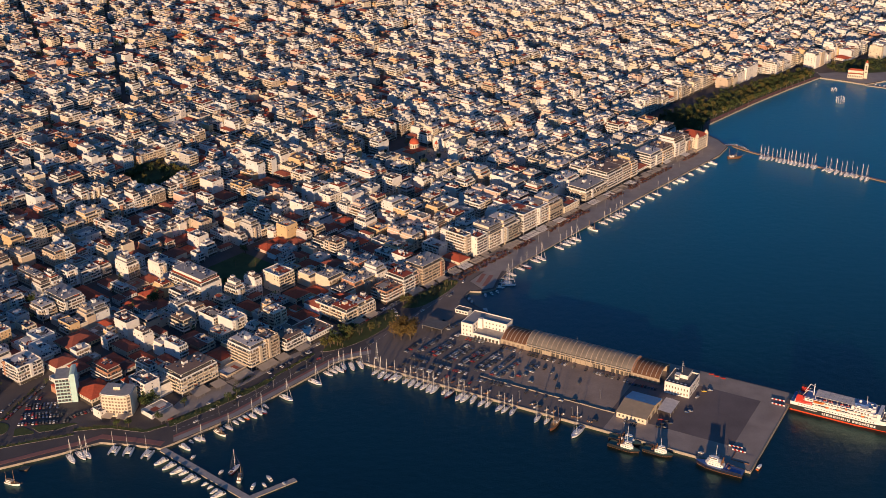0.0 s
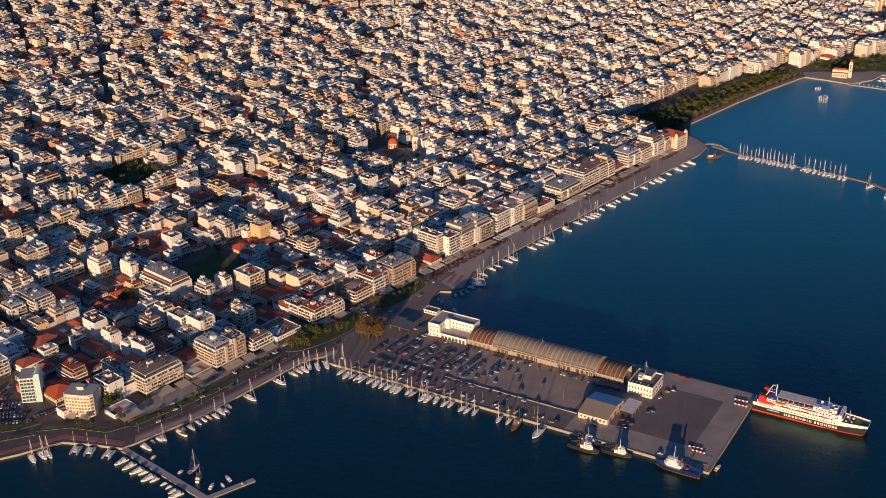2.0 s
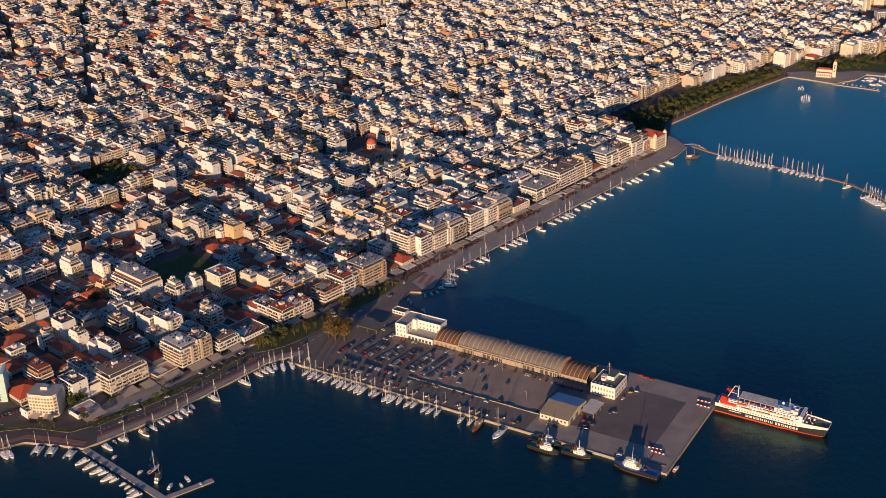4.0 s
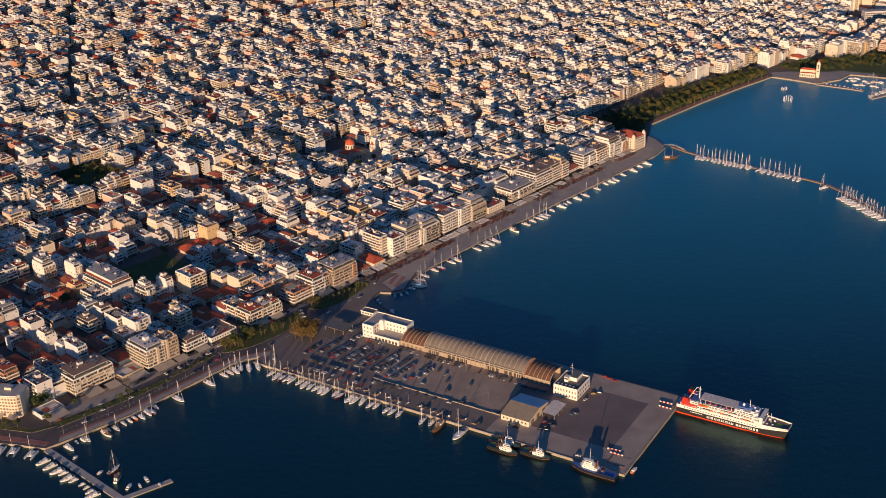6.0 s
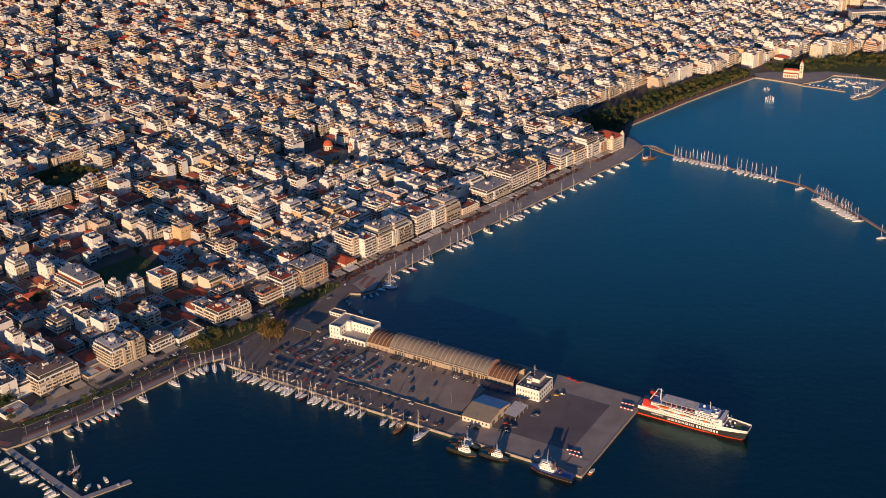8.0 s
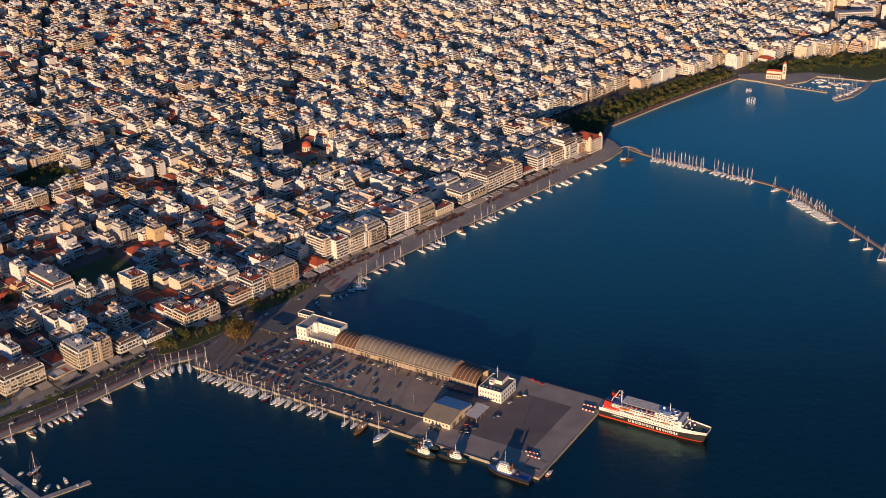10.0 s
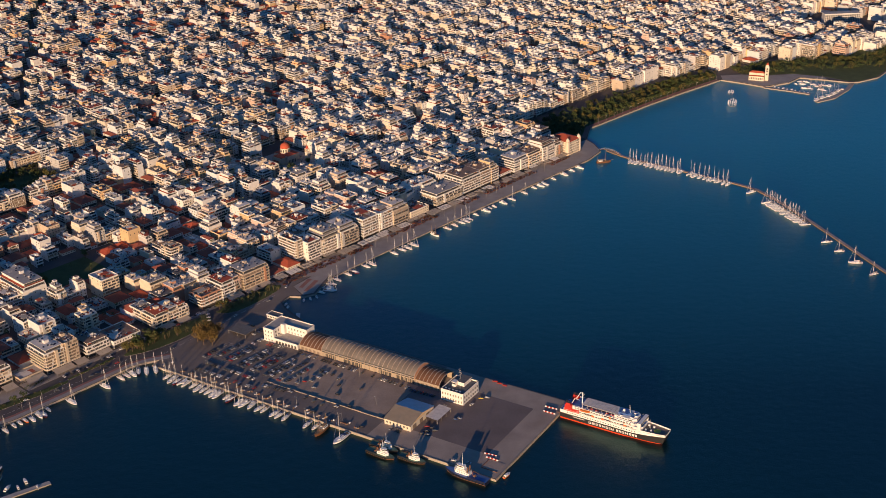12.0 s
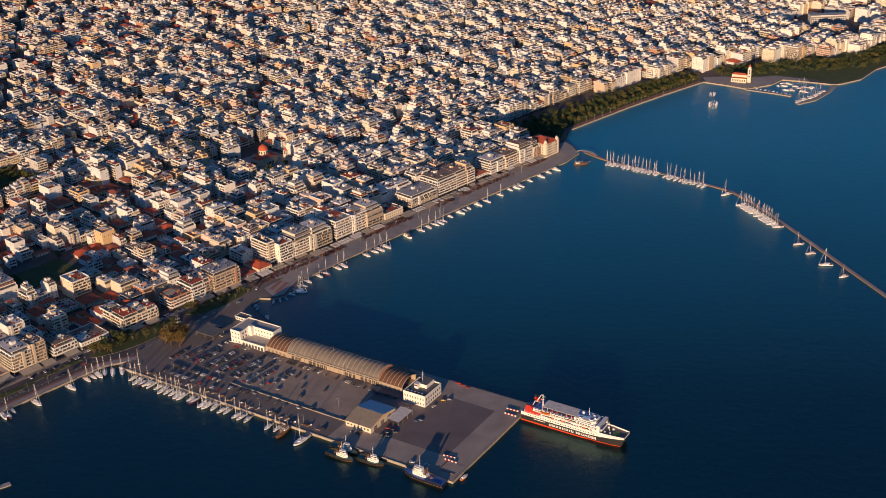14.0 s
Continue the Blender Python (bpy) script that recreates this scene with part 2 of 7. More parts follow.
def house(P, rnd, w, d, n, wall, roof, sides, tiled=False, detail=2, style=None):
    """A town house w x d metres with n floors. sides: which of the sides f(ront), b(ack), l(eft), r(ight) carry balconies."""
    b = P.get("wall")
    gz = 0.9 if n > 2 else 0.3
    H = n * FLOOR + gz
    set_back = n >= 4 and rnd.random() < 0.65 and not tiled
    hb = H - FLOOR if set_back else H
    b.box(0, w, 0, d, -1.5, hb, wall, roof)
    if not tiled and not set_back and w > 7 and d > 7:
        k = P.get("roof_clutter")
        for _ in range(4 if P.common else 8):
            ax, ay = rnd.uniform(0.4, w * .55), rnd.uniform(0.4, d * .55)
            k.box(ax, ax + w * rnd.uniform(.2, .45), ay, ay + d * rnd.uniform(.2, .45), hb - 0.2, hb + rnd.uniform(.04, .12), rnd.choice(["roof_light", "parapet", "roof_brown", "roof_tile_old", "roof_dark", "roof_tile"]))
        if rnd.random() < 0.5 and n > 2:
            px, py = rnd.uniform(0.5, w * .4), rnd.uniform(0.5, d * .4)
            k.box(px, px + w * .45, py, py + d * .4, hb + 2.3, hb + 2.45, rnd.choice(["roof_tile", "roof_light", "awning"]), None, True)
            for qx in (px, px + w * .45 - .15):
                for qy in (py, py + d * .4 - .15):
                    k.box(qx, qx + .15, qy, qy + .15, hb, hb + 2.3, "parapet")
    if tiled:
        P.get("roof").hip(0, w, 0, d, hb, min(w, d) * 0.2, roof)
    else:
        r = P.get("roof")
        t, hp = 0.22, rnd.uniform(0.7, 1.1)
        par = wall if rnd.random() < 0.6 else "parapet"
        for x0, x1, y0, y1 in ((0, w, 0, t), (0, w, d - t, d), (0, t, t, d - t), (w - t, w, t, d - t)):
            r.box(x0, x1, y0, y1, hb, hb + hp, par)
    top = hb
    if set_back:
        m = rnd.uniform(1.8, 3.0)
        x0, x1 = (m if "l" in sides else 0.3), (w - m if "r" in sides else w - 0.3)
        y0, y1 = m, d - rnd.uniform(0.3, 2.2)
        if x1 - x0 > 4 and y1 - y0 > 4:
            s = P.get("top_floor")
            s.box(x0, x1, y0, y1, hb, H, wall, roof)
            P.get("roof_slab").box(x0 - (1.1 if "l" in sides else 0), x1 + (1.1 if "r" in sides else 0), y0 - rnd.choice((0.1, 1.1, 1.1)), y1, H, H + 0.35, "parapet", rnd.choice([roof, roof, roof, roof, "roof_tile"]), True)
            P.get("window").box(x0 + 0.8, x1 - 0.8, y0 - 0.06, y0 + 0.1, hb + 0.2, hb + 2.3, "glass")
            if "l" in sides:
                P.get("window").box(x0 - 0.06, x0 + 0.1, y0 + 0.8, y1 - 0.8, hb + 0.2, hb + 2.3, "glass")
            top = H + 0.35
            if rnd.random() < 0.45:
                e = rnd.uniform(x0, x1 - 3)
                P.get("awning").box(e, min(x1, e + rnd.uniform(2.5, 6)), y0 - m * 0.8, y0, hb + 2.35, hb + 2.45, rnd.choice(["awning", "awning_ochre", "awning_stripe", "roof_tile", "parapet"]), None, True)
            if n >= 5 and rnd.random() < 0.4 and x1 - x0 > 8 and y1 - y0 > 7:
                x0, x1, y0 = x0 + 2.2, x1 - 1.2, y0 + 2.2
                P.get("top_floor").box(x0, x1, y0, y1, top, top + 2.9, wall, roof)
                P.get("window").box(x0 + 0.5, x1 - 0.5, y0 - 0.06, y0 + 0.1, top + 0.2, top + 2.3, "glass")
                P.get("roof_slab").box(x0 - 0.5, x1 + 0.5, y0 - 0.8, y1, top + 2.9, top + 3.15, "parapet", roof, True)
                top += 3.15
        else:
            x0, x1, y0, y1 = 0, w, 0, d
    else:
        x0, x1, y0, y1 = 0, w, 0, d
    # stair head, tanks and panels on the roof
    if not tiled and n >= 2:
        s = P.get("stair_head")
        sx = x0 + (x1 - x0) * rnd.uniform(0.25, 0.55)
        sy = y0 + (y1 - y0) * rnd.uniform(0.35, 0.6)
        sw, sd = min(rnd.uniform(2.6, 5), x1 - sx - 0.3), min(rnd.uniform(2.6, 4.5), y1 - sy - 0.3)
        s.box(sx, sx + sw, sy, sy + sd, top, top + rnd.uniform(2.2, 3.2), wall, roof)
        if detail > 1 or rnd.random() < 0.6:
            k = P.get("roof_clutter")
            for _ in range(rnd.randint(10, 18) if not P.common else rnd.randint(5, 10) if detail > 1 else rnd.randint(2, 4)):
                cx, cy = rnd.uniform(x0 + 1, x1 - 2.2), rnd.uniform(y0 + 1, y1 - 2)
                if rnd.random() < 0.6:
                    k.face([(cx, cy, top + 0.25), (cx + 1.8, cy, top + 0.25), (cx + 1.8, cy + 1.2, top + 1.3), (cx, cy + 1.2, top + 1.3)], "solar")
                    k.box(cx, cx + 1.8, cy + 1.2, cy + 1.7, top + 0.9, top + 1.45, "tank")
                elif rnd.random() < 0.3:
                    k.rod((cx, cy, top), (cx, cy, top + rnd.uniform(2, 4.5)), 0.07, "alu_grey", 3)
                else:
                    k.box(cx, cx + rnd.uniform(0.8, 2), cy, cy + rnd.uniform(0.8, 1.6), top, top + rnd.uniform(0.6, 1.5), rnd.choice(["parapet", "tank", "roof_light", "shutter"]))
    # facades
    fronts = dict(f=(w, lambda a, o, z: (a, -o, z)), b=(w, lambda a, o, z: (w - a, d + o, z)), l=(d, lambda a, o, z: (-o, d - a, z)), r=(d, lambda a, o, z: (w + o, a, z)))

    def slab(bt, side, a0, a1, o0, o1, z0, z1, mat, bottom=False):
        if side == "f":
            bt.box(a0, a1, -o1, -o0, z0, z1, mat, None, bottom)
        elif side == "b":
            bt.box(w - a1, w - a0, d + o0, d + o1, z0, z1, mat, None, bottom)
        elif side == "l":
            bt.box(-o1, -o0, d - a1, d - a0, z0, z1, mat, None, bottom)
        else:
            bt.box(w + o0, w + o1, a0, a1, z0, z1, mat, None, bottom)

    def tray(bt, side, a0, a1, o, z):
        """One balcony: floor, front and two cheeks in one piece."""
        at = fronts[side][1]
        e, zb, zf, zt = 0.1, z - 0.16, z + 0.06, z + 1.02
        ring = [(a0, 0.02), (a0, o), (a1, o), (a1, 0.02)]
        inner = [(a0 + e, 0.02), (a0 + e, o - e), (a1 - e, o - e), (a1 - e, 0.02)]
        k = bt.put([at(p, q, zb) for p, q in ring] + [at(p, q, zt) for p, q in ring] + [at(p, q, zt) for p, q in inner] + [at(p, q, zf) for p, q in inner])
        sr, sf = bt.slot(rail), bt.slot("parapet")
        for i in range(3):
            bt.f += [(k + i, k + i + 1, k + i + 5, k + i + 4), (k + i + 4, k + i + 5, k + i + 9, k + i + 8), (k + i + 8, k + i + 9, k + i + 13, k + i + 12)]
            bt.m += [sr, sf, sr]
        bt.f += [(k + 12, k + 13, k + 14, k + 15), (k + 3, k + 2, k + 1, k)]
        bt.m += [sf, sf]

    kept = {}

    def spans(side, L, a0):
        """How the balconies of one side are broken up: (from, to, depth), alike on all its floors."""
        if side not in kept:
            cuts = [a0]
            while style == "b" and cuts[-1] < L - a0 - 5:
                cuts.append(min(L - a0, cuts[-1] + rnd.uniform(3.5, 8)))
            if cuts[-1] < L - a0 - 0.1 or len(cuts) == 1:
                cuts.append(L - a0)
            kept[side] = [(p + (0.0 if i == 0 else 0.5), q, depth * rnd.choice((1.0, 1.0, 0.65))) for i, (p, q) in enumerate(zip(cuts, cuts[1:])) if q - p > 1.2]
        return kept[side]

    style = style or (rnd.choice("aabbc") if n > 2 else "w")
    openings = rnd.choice([["glass"], ["glass", "glass", "blind"], ["glass", "shutter"], ["shutter", "shutter", "glass"], ["glass", "glass", "shutter"]])
    rail = rnd.choice([wall, wall, "parapet", "parapet", "blind", "awning", "plaster_cream"])
    depth = rnd.uniform(1.2, 1.7)
    for side in "flrb":
        L = fronts[side][0]
        if side in sides and n > 1:
            g = P.get("shop_front")
            slab(g, side, 0.5, L - 0.5, -0.1, 0.06, 0.1, 3.0, "shop")
            if n > 2 and style != "c":
                slab(g, side, 0, L, 0, rnd.uniform(0.8, 1.6), 3.35, 3.6, "parapet", True)
        if side in sides and n > 3 and L > 9 and rnd.random() < 0.4:
            e = rnd.uniform(1, L - 4)
            slab(P.get("stair_column"), side, e, e + rnd.uniform(1.8, 3), 0.0, depth + 0.12, 3.7, hb + rnd.choice((-0.3, 0.9)), rnd.choice([wall, wall, "parapet", "plaster_beige", "plaster_brick", "plaster_grey"]))
        nf = n - 1 if set_back else n
        for k in range(1 if side in sides and n > 1 else 0, nf):
            z = gz + k * FLOOR
            if side in sides:
                wn_ = P.get("window")
                if style in "ab":
                    a0 = rnd.choice([0.0, 0.0, L * 0.15]) if style == "b" else 0.0
                    slab(wn_, side, a0 + 0.35, L - a0 - 0.35, -0.1, 0.04, z + 0.1, z + 2.45, rnd.choice(openings))
                    x = a0 + rnd.uniform(1.2, 2.6)
                    while x < L - a0 - 1.2:
                        ow = rnd.choice((0.25, 0.35, 0.8, 1.6))
                        slab(wn_, side, x, x + ow, 0.0, 0.09, z + 0.05, z + 2.5, wall)
                        x += ow + rnd.uniform(1.8, 6.0)
                    for b0, b1, o in spans(side, L, a0):
                        tray(P.get("balcony"), side, b0, b1, o, z)
                        if detail > 1 and b1 - b0 > 3.2 and rnd.random() < (0.35 if P.common else 0.28):
                            e = rnd.uniform(b0, b1 - 3)
                            slab(P.get("awning"), side, e, e + rnd.uniform(1.8, 3), 0.15, o + 0.4, z + 2.25, z + 2.36, rnd.choice(["awning", "awning_ochre", "awning_stripe", "awning_stripe", "awning_green", "parapet"]), True)
                else:
                    nb = max(1, int(L / 3.0))
                    for i in range(nb):
                        x = L * (i + 0.5) / nb
                        slab(wn_, side, x - 0.55, x + 0.55, -0.1, 0.05, z + 0.8, z + 2.2, rnd.choice(openings))
                        if style == "c" and i % 2 == 0:
                            slab(wn_, side, x - 0.95, x + 0.95, 0.06, 0.9, z + 0.0, z + 0.15, "parapet", True)
                            slab(wn_, side, x - 0.95, x + 0.95, 0.82, 0.9, z + 0.15, z + 0.95, rail)
            elif rnd.random() < 0.5:
                nb = max(1, int(L / 4.5))
                wn_ = P.get("window")
                for i in range(nb):
                    if rnd.random() < 0.6:
                        x = L * (i + 0.5) / nb
                        slab(wn_, side, x - 0.5, x + 0.5, -0.1, 0.04, z + 0.9, z + 2.2, "glass")


def v_front(u):
    """The building line of the sea front."""
    pts = [(-700, 260), (-530, 190), (-445, 160), (-440, 88), (-372, 72), (-330, 60), (-300, 52), (-230, 46), (467, 46), (468, 140), (545, 150), (700, 132), (825, 96), (860, 84), (900, 68), (960, 38), (1010, 2), (1060, -40), (1120, -62), (1400, -112), (1700, -175)]
    for (a, b), (c, e) in zip(pts, pts[1:]):
        if a <= u <= c:
            return b + (e - b) * (u - a) / (c - a)
    return 300


SECOND_ROW = [
    # u0, u1, v0, depth, floors, wall, tiled, sides
    (-430, -404, 113, 26, 2, "plaster_cream", True, "fl"), (-450, -426, 192, 24, 5, "plaster_white", False, "flr"), (-372, -356, 276, 20, 5, "plaster_white", False, "flr"), (-352, -329, 268, 34, 6, "plaster_white", False, "flr"), (-391, -359, 201, 27, 2, "plaster_ochre", True, "fl"), (-402, -388, 128, 24, 5, "plaster_brick", False, "fl"), (-361, -347, 134, 22, 1, "plaster_cream", True, "f"), (-360, -346, 158, 24, 2, "plaster_beige", True, "f"), (-318, -302, 268, 44, 1, "plaster_cream", True, "f"), (-386, -366, 150, 22, 1, "plaster_beige", True, "f"),
    (-343, -332, 155, 16, 6, "plaster_chalk", False, "r"), (-339, -326, 132, 16, 4, "plaster_chalk", False, "f"), (-299, -285, 154, 22, 4, "plaster_cream", False, "flr"), (-280, -266, 132, 22, 5, "plaster_white", False, "fr"),
    (-246, -220, 192, 50, 6, "plaster_chalk", False, "l"), (-264, -247, 196, 24, 4, "plaster_white", False, "fl"), (-264, -250, 286, 22, 6, "plaster_chalk", False, "f"), (-316, -303, 315, 22, 6, "plaster_white", False, "flr"), (-340, -328, 338, 32, 5, "plaster_pink", False, "flr"),
    (-228, -216, 161, 17, 6, "plaster_chalk", False, "fl"), (-210, -193, 123, 22, 2, "plaster_grey", False, "f"), (-184, -164, 146, 24, 6, "plaster_cream", False, "f"), (-189, -170, 117, 20, 2, "plaster_cream", True, "fr"),
    (-238, -222, 95, 15, 5, "plaster_cream", False, "flr"), (-256, -245, 127, 22, 4, "plaster_pale", False, "flr"),
]
OPEN = [(a - 1, b + 1, c - 1, c + e + 1) for a, b, c, e, *_ in SECOND_ROW] + [(150, 228, 262, 335), (-205, -138, 200, 264), (-112, -42, 448, 520), (-465, -440, 0, 200), (1200, 1300, 10, 112)]   # squares and greens kept free
AVENUES = [((40, 700), (390, 1245)), ((90, 970), (260, 1330)), ((-210, 560), (-40, 760))]   # wide tree-lined streets that cross the grid at a slant
LEFT_EDGE = lambda v: -640 + (v - 45) * 0.61
RIGHT_EDGE = lambda v: 1470 - max(0, v) * 0.78


def free(u0, u1, v0, v1):
    if v0 < max(v_front(u0), v_front(u1)) - 0.5:
        return False
    for (a, b), (c, e) in AVENUES:
        if b < v0 < e and abs((u0 + u1) / 2 - a - (c - a) * ((v0 + v1) / 2 - b) / (e - b)) < 9:
            return False
    return all(u1 < a or u0 > b or v1 < c or v0 > e for a, b, c, e in OPEN)


TAKEN = []


def build_infill():
    """Low houses, sheds and small blocks in the yards between the larger blocks near the quay."""
    rnd = random.Random(17)
    taken = TAKEN + OPEN + [(a, b, c, c + e) for a, b, c, e, *_ in FRONT_ROW]
    made = 0
    for _ in range(5200):
        u, v = rnd.uniform(-440, 120), rnd.uniform(68, 350)
        w, d = rnd.uniform(7.5, 17), rnd.uniform(7.5, 15)
        if v < v_front(u) + 2 or made > 140:
            continue
        if any(u < b + 0.4 and u + w > a - 0.4 and v < e + 0.4 and v + d > c - 0.4 for a, b, c, e in taken):
            continue
        taken.append((u, u + w, v, v + d))
        n = rnd.choice([1, 1, 2, 2, 2, 3, 3, 4])
        tiled = n < 3 and rnd.random() < 0.7
        wall = rnd.choice(WALLS)
        P = Parts(town(u, v, ground_z(v)), TURN)
        house(P, rnd, w, d, n, wall, rnd.choice(["roof_tile", "roof_tile_old", "roof_tile_old"]) if tiled else rnd.choice(["roof_grey", "roof_light"]), "f", tiled, 1)
        P.finish("house", f"{'low' if n < 3 else 'small'} {wall.split('_')[1].replace('pale', 'pale grey')} house with {'red tiled' if tiled else 'flat concrete'} roof, {n} floors", "building", "yard houses")
        made += 1


def build_town():
    rnd = random.Random(7)
    common = Batch()
    near = 0
    rows = []
    v = 46 - 5 * 55.0
    k = 0
    while v < 1700:
        dep = rnd.uniform(38, 50) if v > 90 else 46
        rows.append((v, dep))
        v += dep + (rnd.uniform(8, 11) if k % 4 else 13)
        k += 1
    for v0, dep in rows:
        u = -700 + rnd.uniform(0, 40)
        while u < 1500:
            bw = rnd.uniform(48, 82)
            if LEFT_EDGE(v0) - 60 < u < RIGHT_EDGE(v0) + 60:
                for row in (0, 1):
                    a = u
                    while a < u + bw - 5:
                        w = min(rnd.uniform(8.5, 19) if v0 < 250 and u < 420 else rnd.uniform(7.5, 15.5), u + bw - a)
                        if u + bw - a - w < 6:
                            w = u + bw - a
                        d = dep / 2 - rnd.uniform(0, 3)
                        vv = v0 if row == 0 else v0 + dep - d
                        ends = ("l" if a == u else "") + ("r" if a + w >= u + bw - 0.1 else "")
                        sides = ("f" if row == 0 else "b") + ends
                        ok = free(a, a + w, vv, vv + d)
                        if row == 0 and v0 < 60 and -440 < a < 468:
                            ok = False
                        if ok:
                            TAKEN.append((a, a + w, vv, vv + d))
                            far = max(0.0, vv)
                            low = a < 0 and vv < 400
                            if low:
                                n = rnd.choice([1, 1, 1, 1, 2, 2, 2, 3, 3, 4, 4, 5, 5, 6])
                            elif far < 420:
                                n = rnd.choice([2, 3, 4, 5, 5, 6, 6, 6, 7, 7])
                            elif far < 800:
                                n = rnd.choice([1, 2, 3, 4, 4, 5, 5, 5, 6])
                            else:
                                n = rnd.choice([1, 2, 2, 3, 3, 4, 4, 5])
                            tiled = n <= 2 and rnd.random() < 0.8 or n == 3 and rnd.random() < 0.25
                            east = town(a, vv)[0]
                            wall = rnd.choice(WALLS + ["plaster_chalk"] * 8 + ["plaster_white"] * 5 + ["plaster_cream"] * 4 if east > -60 else WALLS)
                            flat = ["roof_light"] * 5 + ["parapet"] * 3 + ["roof_grey"] * 2 + ["roof_brown"] if east > -60 else ["roof_grey"] * 3 + ["roof_light"] * 2 + ["roof_dark"] + ["roof_brown"] * 2
                            roof = rnd.choice(["roof_tile", "roof_tile_old", "roof_tile_old"]) if tiled else rnd.choice(flat)
                            at = town(a, vv, ground_z(vv + d / 2))
                            is_near = near < 80 and vv < 330 and a < 380 and vv < 200 + 0.15 * (400 - a)
                            P = Parts(at, TURN, None if is_near else common)
                            house(P, rnd, w - 0.06, d, n, wall, roof, sides, tiled, 2 if far < 850 else 1)
                            if is_near:
                                near += 1
                                kind_ = "house" if tiled else "apartment_building"
                                colour = wall.split("_")[1].replace("turq", "turquoise").replace("pale", "pale grey").replace("brick", "brick red")
                                lab = f"{colour} plastered {'house with tiled roof' if tiled else 'flat-roofed apartment block with balconies'}, {n} floors"
                                P.finish(kind_, lab, "building", "town houses")
                        a += w
            u += bw + rnd.uniform(7, 10)
    common.thing("far_town_houses", label="dense pale apartment blocks of the town, stretching inland", category="buildings", kind="stuff")


build_town()

# ================= sea front row =================
FRONT_ROW = [
    # u0, u1, v0, depth, floors, wall, tiled, sides
    (-410, -388, 57, 15, 1, "plaster_white", False, "f"), (-371, -331, 66, 24, 6, "plaster_white", False, "flr"), (-328, -305, 58, 16, 1, "plaster_beige", False, "f"),
    (-303, -284, 54, 30, 7, "plaster_white", False, "flb"), (-283.9, -269, 54, 22, 7, "plaster_beige", False, "fr"), (-262, -238, 52, 26, 4, "plaster_white", False, "flr"),
    (-236, -206, 48, 30, 2, "plaster_white", False, "f"), (-190, -172, 46, 22, 5, "plaster_cream", False, "fl"), (-171.9, -162, 46, 22, 5, "plaster_cream", False, "f"), (-161.9, -151, 46, 20, 5, "plaster_white", False, "fr"), (-190, -174, 69, 20, 4, "plaster_cream", False, "l"), (-173, -152, 67, 24, 3, "plaster_beige", True, "r"), (-133, -109, 48, 20, 4, "plaster_brick", False, "flr"),
    (-108, -92, 47, 26, 6, "plaster_white", False, "fl"), (-91.9, -84, 47, 26, 6, "plaster_pink", False, "f"), (-82, -49, 45, 26, 7, "plaster_beige", False, "flr"),
    (-45, -24, 50, 18, 1, "plaster_white", True, "f"), (-23, -6, 46, 24, 2, "plaster_cream", True, "f"), (-3, 8, 56, 26, 8, "plaster_cream", False, "fl"),
    (8.1, 26, 48, 24, 7, "plaster_chalk", False, "fr"), (28, 54, 47, 28, 7, "plaster_cream", False, "fl"), (54.1, 80, 46, 26, 7, "plaster_cream", False, "fr"),
    (88, 112, 47, 34, 7, "plaster_white", False, "fl"), (112.1, 133, 46, 30, 7, "plaster_white", False, "f"), (133.1, 157, 44, 26, 7, "plaster_beige", False, "fr"),
    (159, 188, 42, 28, 3, "plaster_cream", False, "f"), (205, 249, 45, 28, 5, "plaster_chalk", False, "flr"), (252, 285, 47, 30, 7, "plaster_white", False, "fl"),
    (285.1, 304, 47, 30, 7, "plaster_beige", False, "f"), (304.1, 317, 46, 24, 7, "plaster_ochre", False, "fr"), (319, 343, 48, 22, 2, "plaster_white", True, "f"),
    (345, 372, 44, 26, 6, "plaster_white", False, "fl"), (372.1, 398, 43, 26, 6, "plaster_ochre", False, "f"), (398.1, 422, 41, 26, 7, "plaster_white", False, "f"), (424, 437, 40, 24, 6, "plaster_chalk", False, "f"),
]


def build_front_row():
    rnd = random.Random(21)
    for u0, u1, v0, dep, n, wall, tiled, sides in FRONT_ROW + SECOND_ROW:
        P = Parts(town(u0, v0, ground_z(v0)), TURN)
        roof = rnd.choice(["roof_tile", "roof_tile_old"]) if tiled else rnd.choice(["roof_grey", "roof_light", "roof_brown"])
        house(P, rnd, u1 - u0, dep, n, wall, roof, sides, tiled, 2, "w" if n < 4 else rnd.choice("aab"))
        colour = wall.split("_")[1]
        P.finish("house" if tiled else "apartment_building", f"{colour} {'low building with a red tiled roof' if tiled else 'flat-roofed block with balconies'}, {n} floors", "building", "sea front buildings")


